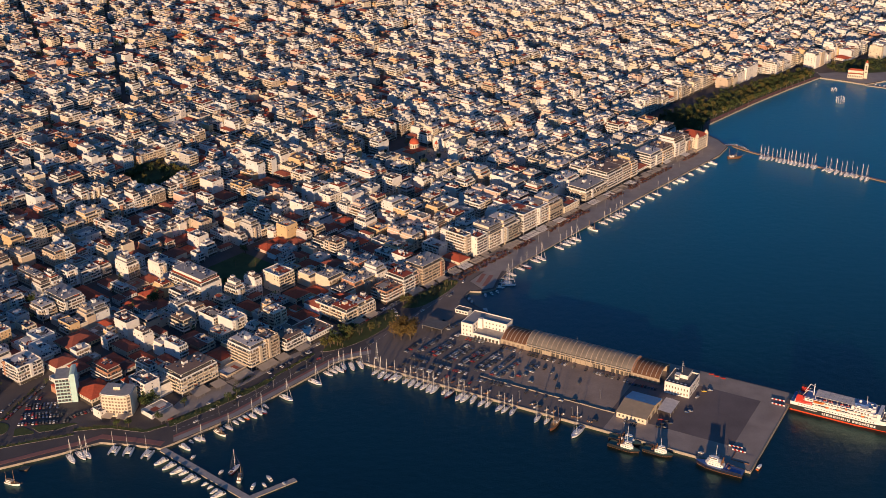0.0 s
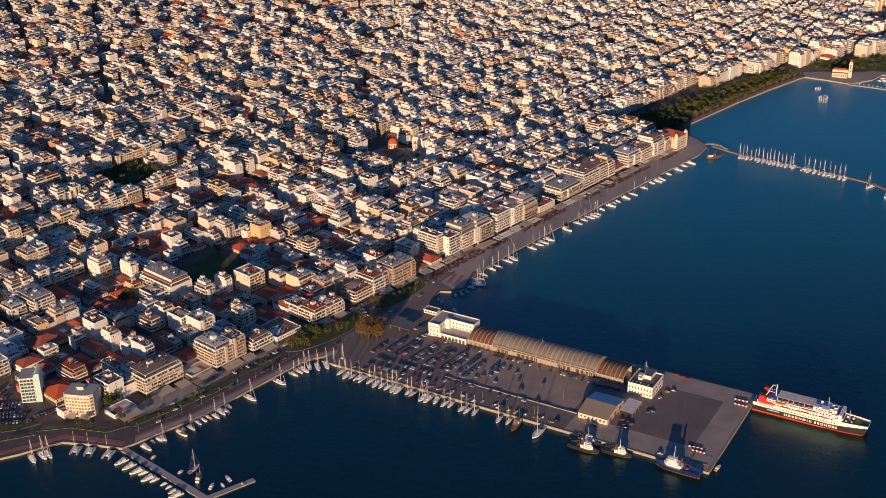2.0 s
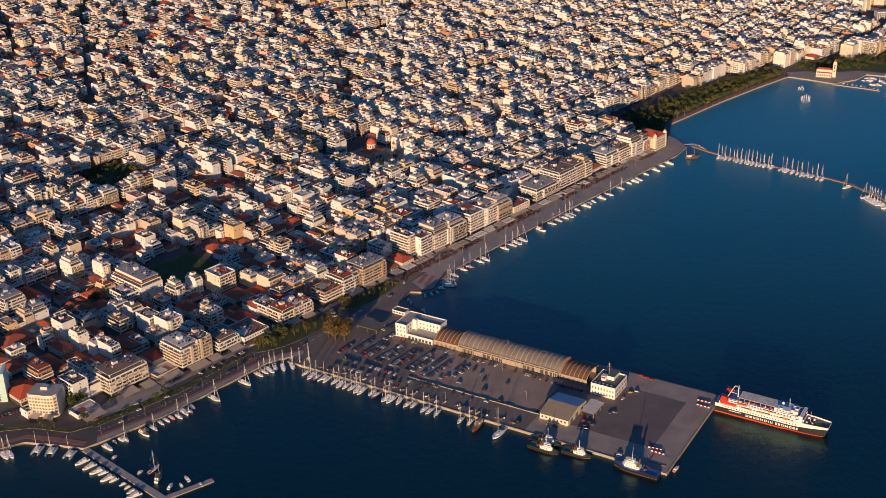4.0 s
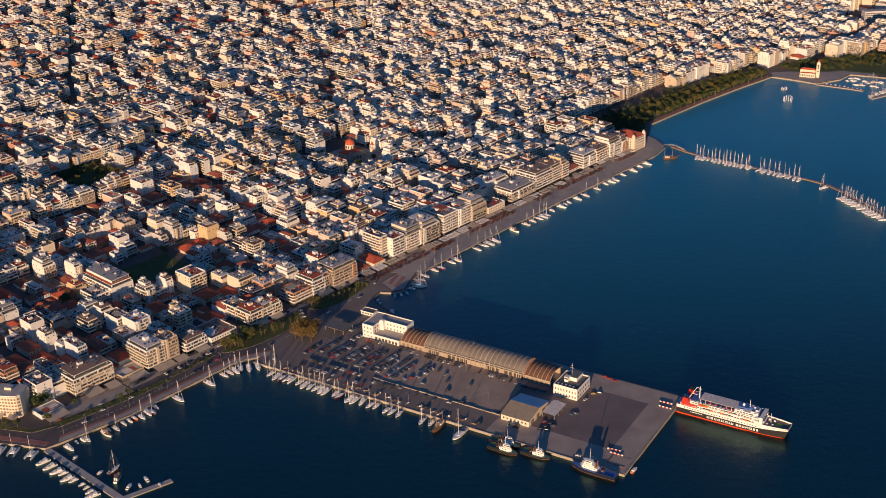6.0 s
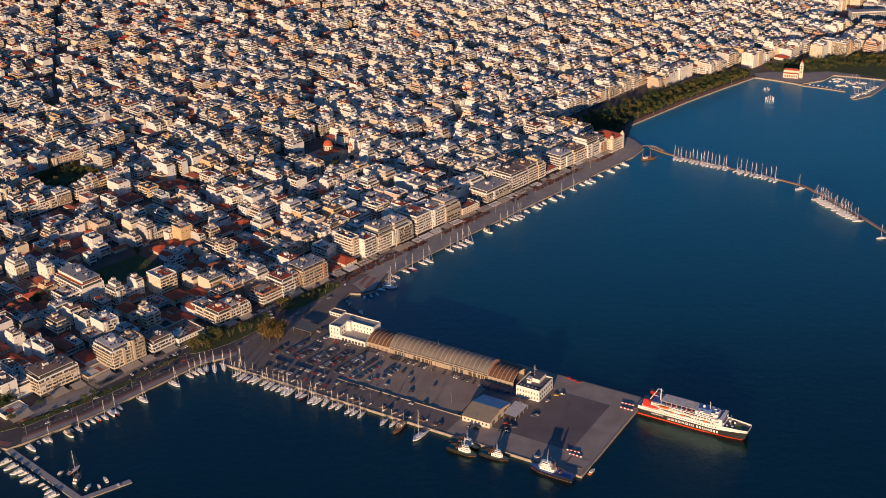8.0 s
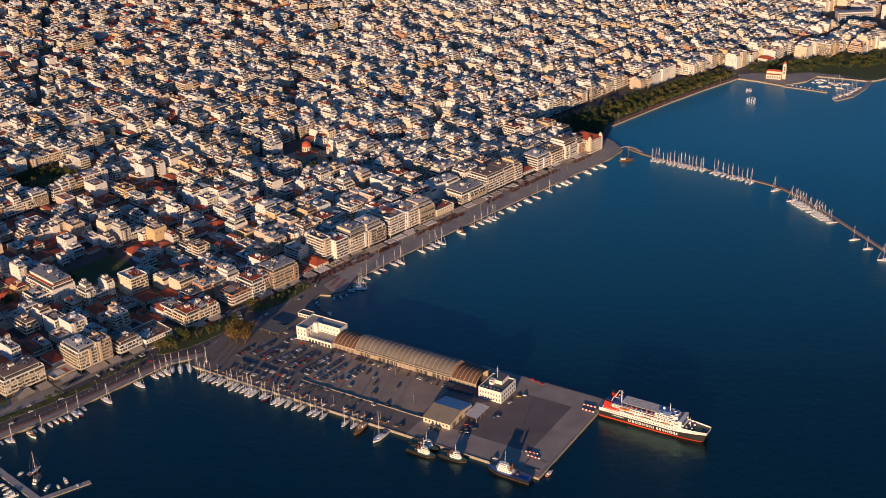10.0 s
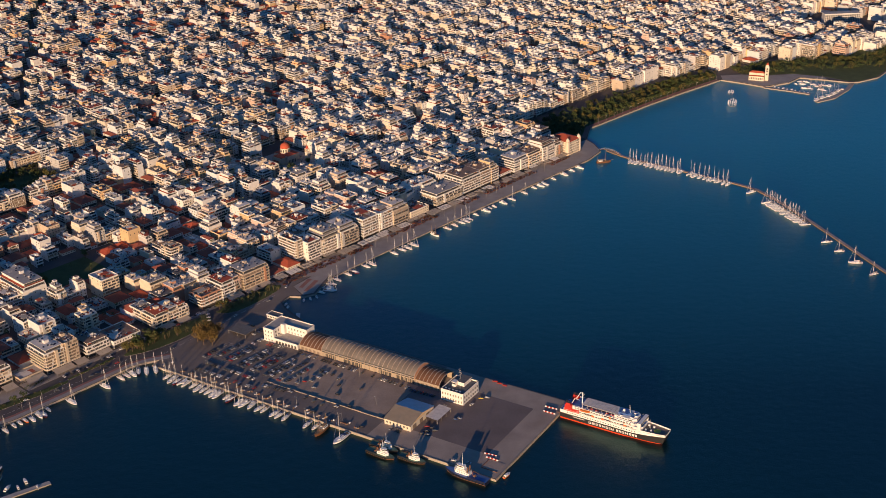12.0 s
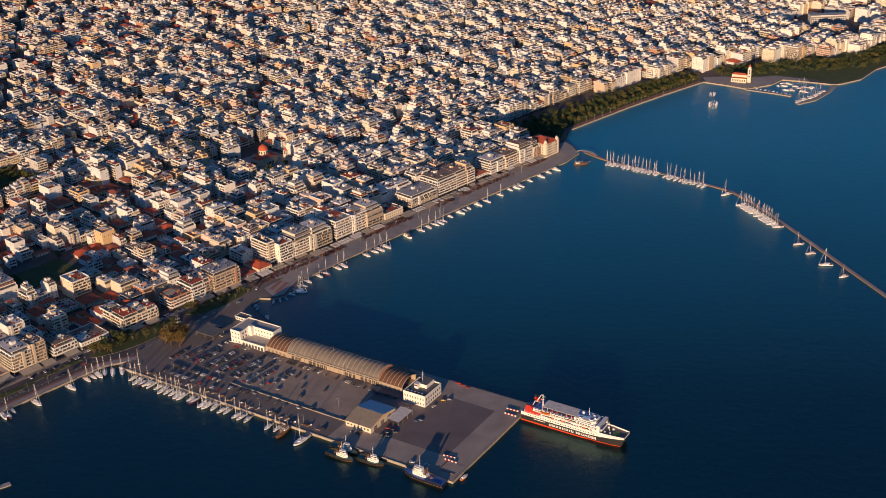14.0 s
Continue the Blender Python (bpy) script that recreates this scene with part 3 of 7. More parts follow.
def build_curved_block():
    """The cream block with a rounded front."""
    root = new("office_building")
    root.matrix_world = Matrix.Translation(town(-434, 95, 2)) @ Matrix.Rotation(radians(-7), 4, "Z")
    tagged(root, "cream six-floor block with curved corner and brown window bands", "building")
    ring = [(2.5, 0), (19, -1.0), (24, 0), (26.5, 3), (27, 8), (26, 20), (1, 20), (0, 3)]
    b = Batch()
    b.prism(ring, -1.5, 20, "plaster_cream", "roof_grey")
    b.thing("wall", root)
    b = Batch()
    b.prism([(0.96 * (x - 13) + 13, 0.95 * (y - 9) + 9) for x, y in ring], 20, 20.9, "parapet", "roof_grey")
    b.box(10, 16, 9, 14, 20.9, 23.4, "plaster_cream", "roof_grey")
    b.thing("roof", root)
    for k in range(5):
        z = 4.2 + 3.15 * k
        b = Batch()
        for i in range(-1, 3):
            (x0, y0), (x1, y1) = ring[i], ring[i + 1]
            d = math.hypot(x1 - x0, y1 - y0)
            n = max(1, int(d / 2.4))
            ox, oy = (y1 - y0) / d * 0.06, -(x1 - x0) / d * 0.06
            for j in range(n):
                a, c = (j + 0.18) / n, (j + 0.82) / n
                p0, p1 = (x0 + (x1 - x0) * a + ox, y0 + (y1 - y0) * a + oy), (x0 + (x1 - x0) * c + ox, y0 + (y1 - y0) * c + oy)
                b.prism([p0, p1, (p1[0] - 2 * ox, p1[1] - 2 * oy), (p0[0] - 2 * ox, p0[1] - 2 * oy)], z, z + 1.6, "shutter")
        b.thing("glazing", root, kind="stuff")
    for x0, mat in ((3, "awning"), (16, "awning")):
        b = Batch()
        b.face([(x0, -7, 2.6), (x0 + 9, -8, 2.6), (x0 + 9, -0.3, 4.0), (x0, 0.3, 4.0)], mat)
        b.face([(x0, 0.3, 3.9), (x0 + 9, -0.3, 3.9), (x0 + 9, -8, 2.5), (x0, -7, 2.5)], mat)
        for p in ((x0 + 0.2, -6.8), (x0 + 8.8, -7.8)):
            b.box(p[0] - 0.07, p[0] + 0.07, p[1] - 0.07, p[1] + 0.07, 0, 2.55, "steel")
        b.thing("awning", root, "sloping beige canvas awning")


def build_tower_block():
    root = new("apartment_building")
    root.matrix_world = Matrix.Translation(town(-446, 140, 2)) @ Matrix.Rotation(radians(10), 4, "Z")
    tagged(root, "white and turquoise tower block with rounded top", "building")
    b = Batch()
    b.box(0, 12, 0, 18, -1.5, 24, "plaster_white", "roof_grey")
    b.thing("wall", root)
    b = Batch()
    prof = [(12.1, 0)] + [(12.1, 24.5)] + [(15.1 - 3 * math.cos(a), 24.5 + 3 * math.sin(a)) for a in [math.pi / 2 * i / 5 for i in range(1, 6)]] + [(17, 27.5), (17, 0)]
    n = len(prof)
    k = b.put([(x, -0.4, z) for x, z in prof] + [(x, 17, z) for x, z in prof])
    for i in range(n):
        j = (i + 1) % n
        b.f.append((k + i, k + n + i, k + n + j, k + j))
        b.m.append(b.slot("plaster_turq"))
    b.f.append(tuple(k + i for i in reversed(range(n))))
    b.f.append(tuple(k + n + i for i in range(n)))
    b.m += [b.slot("plaster_turq")] * 2
    b.thing("stair_tower", root, "pale turquoise stair tower with a rounded top")
    for i in range(7):
        z = 1.0 + 3.2 * i
        b = Batch()
        b.box(0.6, 11.4, -0.1, 0.06, z + 0.5, z + 2.5, "glass")
        for x in (3.2, 5.9, 8.6):
            b.box(x, x + 0.5, -0.14, 0.05, z + 0.4, z + 2.6, "plaster_turq")
        b.thing("glazing", root, kind="stuff")
        b = Batch()
        b.box(0, 12, -1.3, 0, z - 0.1, z + 0.1, "parapet", None, True)
        b.box(0, 12, -1.3, -1.2, z + 0.1, z + 0.9, "plaster_turq")
        b.thing("balcony", root)


def lathe(b, cx, cy, prof, mat, n=16):
    """A turned form: prof is a list of (radius, height)."""
    k = b.put([(cx + r * math.cos(2 * math.pi * i / n), cy + r * math.sin(2 * math.pi * i / n), z) for r, z in prof for i in range(n)])
    s = b.slot(mat)
    for j in range(len(prof) - 1):
        for i in range(n):
            i2 = (i + 1) % n
            b.f.append((k + j * n + i, k + j * n + i2, k + (j + 1) * n + i2, k + (j + 1) * n + i))
            b.m.append(s)


def build_old_factory():
    """The cream landmark at the end of the sea front, with corner domes."""
    root = new("university_building")
    root.matrix_world = Matrix.Translation(town(439.5, 33, 2)) @ Matrix.Rotation(TURN, 4, "Z")
    tagged(root, "cream neoclassical block with red roof and corner domes", "building")
    b = Batch()
    b.box(0, 27, 0, 34, -1.5, 18, "plaster_cream", "roof_grey")
    b.thing("wall", root)
    b = Batch()
    b.hip(0, 27, 0, 34, 18, 5, "roof_tile", 0.6)
    b.thing("roof", root, "red tiled hip roof")
    for x, y in ((2, 2), (25, 2)):
        b = Batch()
        lathe(b, x, y, [(2.4, 0), (2.4, 18.5), (2.7, 18.6), (2.5, 19.2), (2.3, 20.6), (1.5, 22.0), (0.4, 22.6), (0.1, 24)], "plaster_cream")
        b.thing("corner_turret", root, "round corner turret with a small dome")
    for k in range(5):
        z = 1.2 + 3.4 * k
        b = Batch()
        for i in range(8):
            x = 5.2 + 2.4 * i
            b.box(x - 0.5, x + 0.5, -0.06, 0.1, z + 0.4, z + 2.4, "glass")
        for i in range(9):
            y = 5 + 2.8 * i
            b.box(-0.06, 0.1, y - 0.5, y + 0.5, z + 0.4, z + 2.4, "glass")
        b.thing("glazing", root, kind="stuff")
        b = Batch()
        b.box(-0.3, 27.3, -0.3, 34.3, z + 2.85, z + 3.1, "parapet")
        b.thing("cornice", root)


def build_domed_church():
    root = new("church")
    root.matrix_world = Matrix.Translation(town(176, 288, ground_z(288))) @ Matrix.Rotation(TURN, 4, "Z")
    tagged(root, "cream stone church with orange tiled dome and arches", "church")
    b = Batch()
    b.box(0, 30, 4, 20, -1.5, 11, "plaster_beige", "roof_tile")
    b.box(8, 22, 0, 26, -1.5, 12.5, "plaster_beige", "roof_tile")
    b.box(-4, 0, 6, 18, -1.5, 6, "plaster_beige", "roof_tile")
    b.thing("wall", root)
    b = Batch()
    b.hip(0, 30, 4, 20, 11, 2.4, "roof_tile")
    b.thing("roof", root)
    b = Batch()
    b.hip(8, 22, 0, 26, 12.5, 2.6, "roof_tile")
    b.thing("transept_roof", root)
    b = Batch()
    lathe(b, 15, 13, [(6, 11), (6, 19.5), (6.4, 19.6), (6.4, 20)], "plaster_cream", 20)
    drum = b.thing("drum", root)
    b = Batch()
    lathe(b, 15, 13, [(6.3, 20), (6.0, 22), (5, 24.2), (3.2, 25.8), (1.2, 26.6), (0.2, 26.8), (0.1, 28.8)], "roof_tile", 20)
    b.thing("dome", root, "orange tiled dome with a small cross")
    for i in range(12):
        a = 2 * math.pi * i / 12
        b = Batch()
        x, y = 15 + 6.05 * math.cos(a), 13 + 6.05 * math.sin(a)
        b.box(x - 0.5, x + 0.5, y - 0.5, y + 0.5, 15, 18.6, "glass")
        b.thing("drum_window", drum)
    b = Batch()
    for i in range(5):
        b.box(9.2 + 2.5 * i, 10.8 + 2.5 * i, -0.08, 0.1, 1, 6.5, "glass")
    for i in range(4):
        b.box(-4.08, -3.9, 7 + 2.8 * i, 8.8 + 2.8 * i, 0.5, 4.5, "glass")
    b.thing("glazing", root, kind="stuff")
    t = new("bell_tower")
    t.matrix_world = Matrix.Translation(town(212, 282, ground_z(282))) @ Matrix.Rotation(TURN, 4, "Z")
    tagged(t, "slender cream stone bell tower beside the church", "tower")
    b = Batch()
    b.box(-2.2, 2.2, -2.2, 2.2, -1.5, 12, "plaster_cream")
    b.box(-2.5, 2.5, -2.5, 2.5, 12, 12.5, "parapet")
    b.thing("shaft", t)
    for x, y in ((-1.7, -1.7), (1.7, -1.7), (1.7, 1.7), (-1.7, 1.7)):
        b = Batch()
        b.box(x - 0.5, x + 0.5, y - 0.5, y + 0.5, 12.5, 17, "plaster_cream")
        b.thing("pillar", t)
    b = Batch()
    b.box(-2.4, 2.4, -2.4, 2.4, 17, 17.5, "parapet")
    lathe(b, 0, 0, [(2.2, 17.5), (1.6, 19.4), (0.1, 22)], "roof_tile", 10)
    b.thing("roof", t)


def build_wharf_church():
    root = new("church")
    root.matrix_world = Matrix.Translation(town(868, 21, 2)) @ Matrix.Rotation(TURN - 1.22, 4, "Z") @ Matrix.Scale(0.86, 4)
    tagged(root, "cream basilica with red roof and tall bell tower by water", "church")
    b = Batch()
    b.box(0, 26, 0, 16, -1.5, 8, "plaster_cream", "roof_tile")
    b.box(0, 26, 4.5, 11.5, 8, 13, "plaster_cream", "roof_tile")
    b.thing("wall", root)
    for y0, y1, z, h in ((0, 16, 8, 1.5), (4.5, 11.5, 13, 2.6)):
        b = Batch()
        b.hip(0, 26, y0, y1, z, h, "roof_tile")
        b.thing("roof", root)
    b = Batch()
    b.box(27, 33, 5, 11, -1.5, 24, "plaster_cream")
    b.box(26.6, 33.4, 4.6, 11.4, 24, 24.8, "parapet")
    b.box(27.8, 32.2, 5.8, 10.2, 24.8, 28, "plaster_cream")
    b.thing("bell_tower", root)
    b = Batch()
    lathe(b, 30, 8, [(2.6, 28), (1.6, 30), (0.1, 32.5)], "roof_tile", 8)
    b.thing("spire", root)
    b = Batch()
    for i in range(8):
        b.box(1.5 + 3 * i, 2.9 + 3 * i, -0.07, 0.1, 2, 5.6, "glass")
    for z in (10, 16, 20):
        b.box(28.8, 31.2, 4.93, 5.1, z, z + 2.6, "glass")
    b.thing("glazing", root, kind="stuff")


def build_far_hotel():
    root = new("hotel")
    root.matrix_world = Matrix.Translation(town(1221, 81, 2)) @ Matrix.Rotation(TURN - 0.767, 4, "Z")
    tagged(root, "long grey slab block with rows of dark windows", "building")
    b = Batch()
    b.box(0, 62, 0, 16, -1.5, 20, "plaster_grey", "roof_grey")
    b.thing("wall", root)
    b = Batch()
    b.box(-0.5, 62.5, -0.5, 16.5, 20, 20.8, "parapet", "roof_grey")
    b.thing("roof", root)
    for k in range(5):
        b = Batch()
        for i in range(20):
            b.box(1 + 3.05 * i, 3.1 + 3.05 * i, -0.07, 0.1, 2 + 3.5 * k, 4.3 + 3.5 * k, "glass")
        b.thing("glazing", root, kind="stuff")


for job in (build_infill, build_front_row, build_curved_block, build_tower_block, build_old_factory, build_domed_church, build_wharf_church, build_far_hotel):
    job()

# ================= things on the pier =================
PIER_M = Matrix.Translation(PIER_AT) @ Matrix.Rotation(PIER_TURN, 4, "Z")


def on_pier(name, x, y, z, label, category, group="", turn=0.0):
    root = new(name)
    root.matrix_world = PIER_M @ pose(x, y, z, 0, 0, turn)
    return tagged(root, label, category, group)


def window_box(b, x0, x1, y0, y1, z0, z1, mat="glass"):
    b.box(x0, x1, y0, y1, z0, z1, mat, None, True)


def build_customs_house():
    root = on_pier("customs_house", 31, 87, 2.02, "white L-shaped three-floor harbour building with flat roof", "building")
    b = Batch()
    b.prism([(0, 0), (12, 0), (12, 15), (40, 15), (40, 27), (0, 27)], -1, 13, "plaster_chalk", "roof_grey")
    b.thing("wall", root)
    b = Batch()
    ring = [(0, 0), (12, 0), (12, 15), (40, 15), (40, 27), (0, 27)]
    for (x0, y0), (x1, y1) in zip(ring, ring[1:] + ring[:1]):
        xa, xb, ya, yb = min(x0, x1), max(x0, x1), min(y0, y1), max(y0, y1)
        b.box(xa - 0.15, xb + 0.15, ya - 0.15, yb + 0.15, 13, 13.9, "plaster_chalk")
    b.thing("parapet", root)
    b = Batch()
    b.box(12, 16, 11.5, 15, 0, 15, "plaster_chalk", "roof_light")
    b.thing("stair_tower", root)
    b = Batch()
    b.box(12.05, 40, 0, 14.95, -1, 4.8, "plaster_chalk", "roof_grey")
    b.box(12.05, 40, 0, 0.25, 4.8, 5.4, "plaster_chalk")
    b.thing("annex", root, "low white annex with a flat roof terrace")
    for k in range(3):
        z = 1.4 + 4.1 * k
        for i in range(3):
            b = Batch()
            window_box(b, 1.8 + 3.6 * i, 2.9 + 3.6 * i, -0.06, 0.1, z, z + 1.5)
            b.thing("window", root)
        for i in range(6):
            b = Batch()
            window_box(b, -0.06, 0.1, 2 + 4.1 * i, 3.1 + 4.1 * i, z, z + 1.5)
            b.thing("window", root)
        if k:
            for i in range(6):
                b = Batch()
                window_box(b, 18 + 3.6 * i, 19.1 + 3.6 * i, 14.92, 15.08, z, z + 1.5)
                b.thing("window", root)
            for i in range(2):
                b = Batch()
                window_box(b, 11.92, 12.08, 3 + 4 * i, 4.5 + 4 * i, z, z + 1.8)
                b.thing("window", root)
    for i in range(7):
        b = Batch()
        window_box(b, 14 + 3.7 * i, 16.4 + 3.7 * i, -0.06, 0.1, 0.2, 3.2, "shop")
        b.thing("door", root)


def arch_profile(d, eave, rise, n=10):
    """Points (y, z) of a shallow barrel over the depth d."""
    return [(d * i / n, eave + rise * math.sin(math.pi * i / n) ** 0.8) for i in range(n + 1)]


def build_shed():
    D, EAVE, RISE = 25.0, 7.6, 6.0
    root = on_pier("transit_shed", 72, 89, 2.02, "long harbour shed with barrel metal roof and rusty ribs", "warehouse")
    prof = arch_profile(D, EAVE, RISE)
    L0, L1, L2, L3 = 0, 26, 128, 154
    # walls
    for x0, x1 in ((L0, L1), (L1, L2), (L2, L3)):
        b = Batch()
        b.box(x0, x1, 0, 0.4, -1, 5.2 if x0 != L1 else 4.6, "shed_wall")
        b.box(x0, x1, D - 0.4, D, -1, EAVE, "shed_wall")
        b.thing("wall", root)
    b = Batch()
    b.box(L1, L2, 0.05, 0.35, 4.6, 6.1, "shop")
    b.box(L1, L2, -0.5, 0.4, 6.1, 6.5, "concrete", None, True)
    b.box(L1, L2, -0.3, 0.4, 6.5, 7.0, "steel", None, True)
    b.thing("clerestory", root, "dark clerestory band under a concrete eave")
    for i in range(22):
        b = Batch()
        x = L1 + (L2 - L1) * i / 21
        b.box(x - 0.25, x + 0.25, -0.35, 0.0, -0.5, 7.0, "shed_wall")
        b.thing("pilaster", root)
    for g, n in ((4, 3), (25, 5), (66, 3), (83, 5)):
        for i in range(n):
            b = Batch()
            window_box(b, L1 + g + 4.2 * i, L1 + g + 3.2 + 4.2 * i, -0.07, 0.1, 0.1, 3.8, "shop")
            b.thing("bay_door", root)
    for i in range(14):
        b = Batch()
        window_box(b, L1 + 2 + 7.2 * i, L1 + 6.5 + 7.2 * i, -0.06, 0.1, 4.62, 6.0, "glass")
        b.thing("clerestory_window", root)
    # barrel roof in bays, with ribs proud of it
    nb = 21
    for i in range(nb):
        b = Batch()
        x0, x1 = L1 + (L2 - L1) * i / nb + 0.02, L1 + (L2 - L1) * (i + 1) / nb - 0.02
        k = b.put([(x, y, z) for x in (x0, x1) for y, z in prof] + [(x, y, z - 0.25) for x in (x0, x1) for y, z in prof])
        n = len(prof)
        for j in range(n - 1):
            b.f.append((k + j, k + n + j, k + n + j + 1, k + j + 1))
            b.f.append((k + 2 * n + j + 1, k + 3 * n + j + 1, k + 3 * n + j, k + 2 * n + j))
            b.m += [b.slot("metal_roof")] * 2
        b.thing("roof_panel", root)
    for i in range(nb + 1):
        b = Batch()
        x = L1 + (L2 - L1) * i / nb
        for (y0, z0), (y1, z1) in zip(prof, prof[1:]):
            b.rod((x, y0, z0 + 0.2), (x, y1, z1 + 0.2), 0.42, "concrete", 4)
        b.thing("rib", root)
    # brick end walls of the covered part
    for x in (L1 - 0.5, L2 + 0.05):
        b = Batch()
        pts = [(0, 0)] + prof + [(D, 0)]
        n = len(pts)
        k = b.put([(x, y, z) for y, z in pts] + [(x + 0.45, y, z) for y, z in pts])
        b.f.append(tuple(k + j for j in range(n)))
        b.f.append(tuple(k + n + j for j in reversed(range(n))))
        b.m += [b.slot("plaster_brick")] * 2
        for j in range(n):
            q = (j + 1) % n
            b.f.append((k + j, k + n + j, k + n + q, k + q))
            b.m.append(b.slot("plaster_brick"))
        b.thing("end_wall", root, "orange brick end wall")
    # open ends with lower rusty vaults
    low = arch_profile(D, 5.6, 5.0)
    for a, c in ((L0, L1 - 0.6), (L2 + 0.6, L3)):
        for i in range(7):
            x = a + 0.3 + (c - a - 0.6) * i / 6
            b = Batch()
            for (y0, z0), (y1, z1) in zip(low, low[1:]):
                b.rod((x, y0, z0 + 0.12), (x, y1, z1 + 0.12), 0.36, "concrete", 4)
            b.thing("rib", root)
        b = Batch()
        k = b.put([(x, y, z) for x in (a + 0.1, c - 0.1) for y, z in low] + [(x, y, z - 0.2) for x in (a + 0.1, c - 0.1) for y, z in low])
        n = len(low)
        for j in range(n - 1):
            b.f.append((k + j, k + n + j, k + n + j + 1, k + j + 1))
            b.f.append((k + 2 * n + j + 1, k + 3 * n + j + 1, k + 3 * n + j, k + 2 * n + j))
            b.m += [b.slot("rust_old")] * 2
        b.thing("rusty_vault", root, "rusty brown sheet vault")
        for i in range(5):
            b = Batch()
            x = a + 2 + 4.6 * i
            window_box(b, x, x + 2.6, -0.06, 0.1, 0.4, 3.4, "shutter")
            b.thing("bay_door", root)
    b = Batch()
    b.rod((L1 + 44, 13, 13), (L1 + 44, 13, 19), 0.15, "steel")
    b.thing("mast", root)


def build_terminal():
    root = on_pier("ferry_terminal", 234, 79, 2.05, "white two-floor terminal with dark flat roof and lookout", "building")
    root.scale = (0.72, 1.0, 1.0)
    b = Batch()
    b.box(0, 31, 0, 26, -1, 10, "plaster_chalk", "roof_dark")
    b.thing("wall", root)
    b = Batch()
    for x0, x1, y0, y1 in ((0, 31, 0, 0.3), (0, 31, 25.7, 26), (0, 0.3, 0.3, 25.7), (30.7, 31, 0.3, 25.7)):
        b.box(x0, x1, y0, y1, 10, 11.1, "plaster_chalk")
    b.thing("parapet", root)
    b = Batch()
    b.box(8, 22, 13, 25, 10, 13.4, "plaster_chalk", "roof_dark")
    b.box(7.6, 22.4, 12.6, 25.4, 13.4, 13.8, "plaster_chalk", "roof_dark", True)
    b.thing("upper_floor", root)
    b = Batch()
    b.box(8, 13, 9, 13, 10, 14.5, "plaster_chalk", "roof_light")
    b.box(7.6, 13.4, 8.6, 13.4, 14.5, 14.8, "plaster_chalk", None, True)
    lookout = b.thing("lookout", root)
    b = Batch()
    window_box(b, 8.3, 12.7, 8.94, 9.1, 12.4, 13.9)
    b.thing("lookout_window", lookout)
    b = Batch()
    b.rod((13, 17, 13.8), (13, 17, 25), 0.22, "parapet", 6, 0.1)
    b.rod((10.6, 17, 20.5), (15.4, 17, 20.5), 0.1, "parapet", 4)
    b.rod((11.5, 17, 22.5), (14.5, 17, 22.5), 0.1, "parapet", 4)
    b.rod((13, 17, 23), (16, 17, 18.5), 0.05, "steel", 4)
    b.thing("signal_mast", root, "white signal mast with cross arms")
    for k in range(2):
        for i in range(8):
            b = Batch()
            window_box(b, 1.8 + 3.7 * i, 3.2 + 3.7 * i, -0.06, 0.1, 1.6 + 4.4 * k, 3.6 + 4.4 * k, "shutter")
            b.thing("window", root)
        for i in range(7):
            b = Batch()
            window_box(b, 30.9, 31.06, 2 + 3.5 * i, 3.4 + 3.5 * i, 1.6 + 4.4 * k, 3.6 + 4.4 * k, "glass")
            b.thing("window", root)
    for i in range(5):
        b = Batch()
        b.box(3 + 5 * i, 5 + 5 * i, 3, 4.2, 10, 10.9, "tank")
        b.thing("air_unit", root)


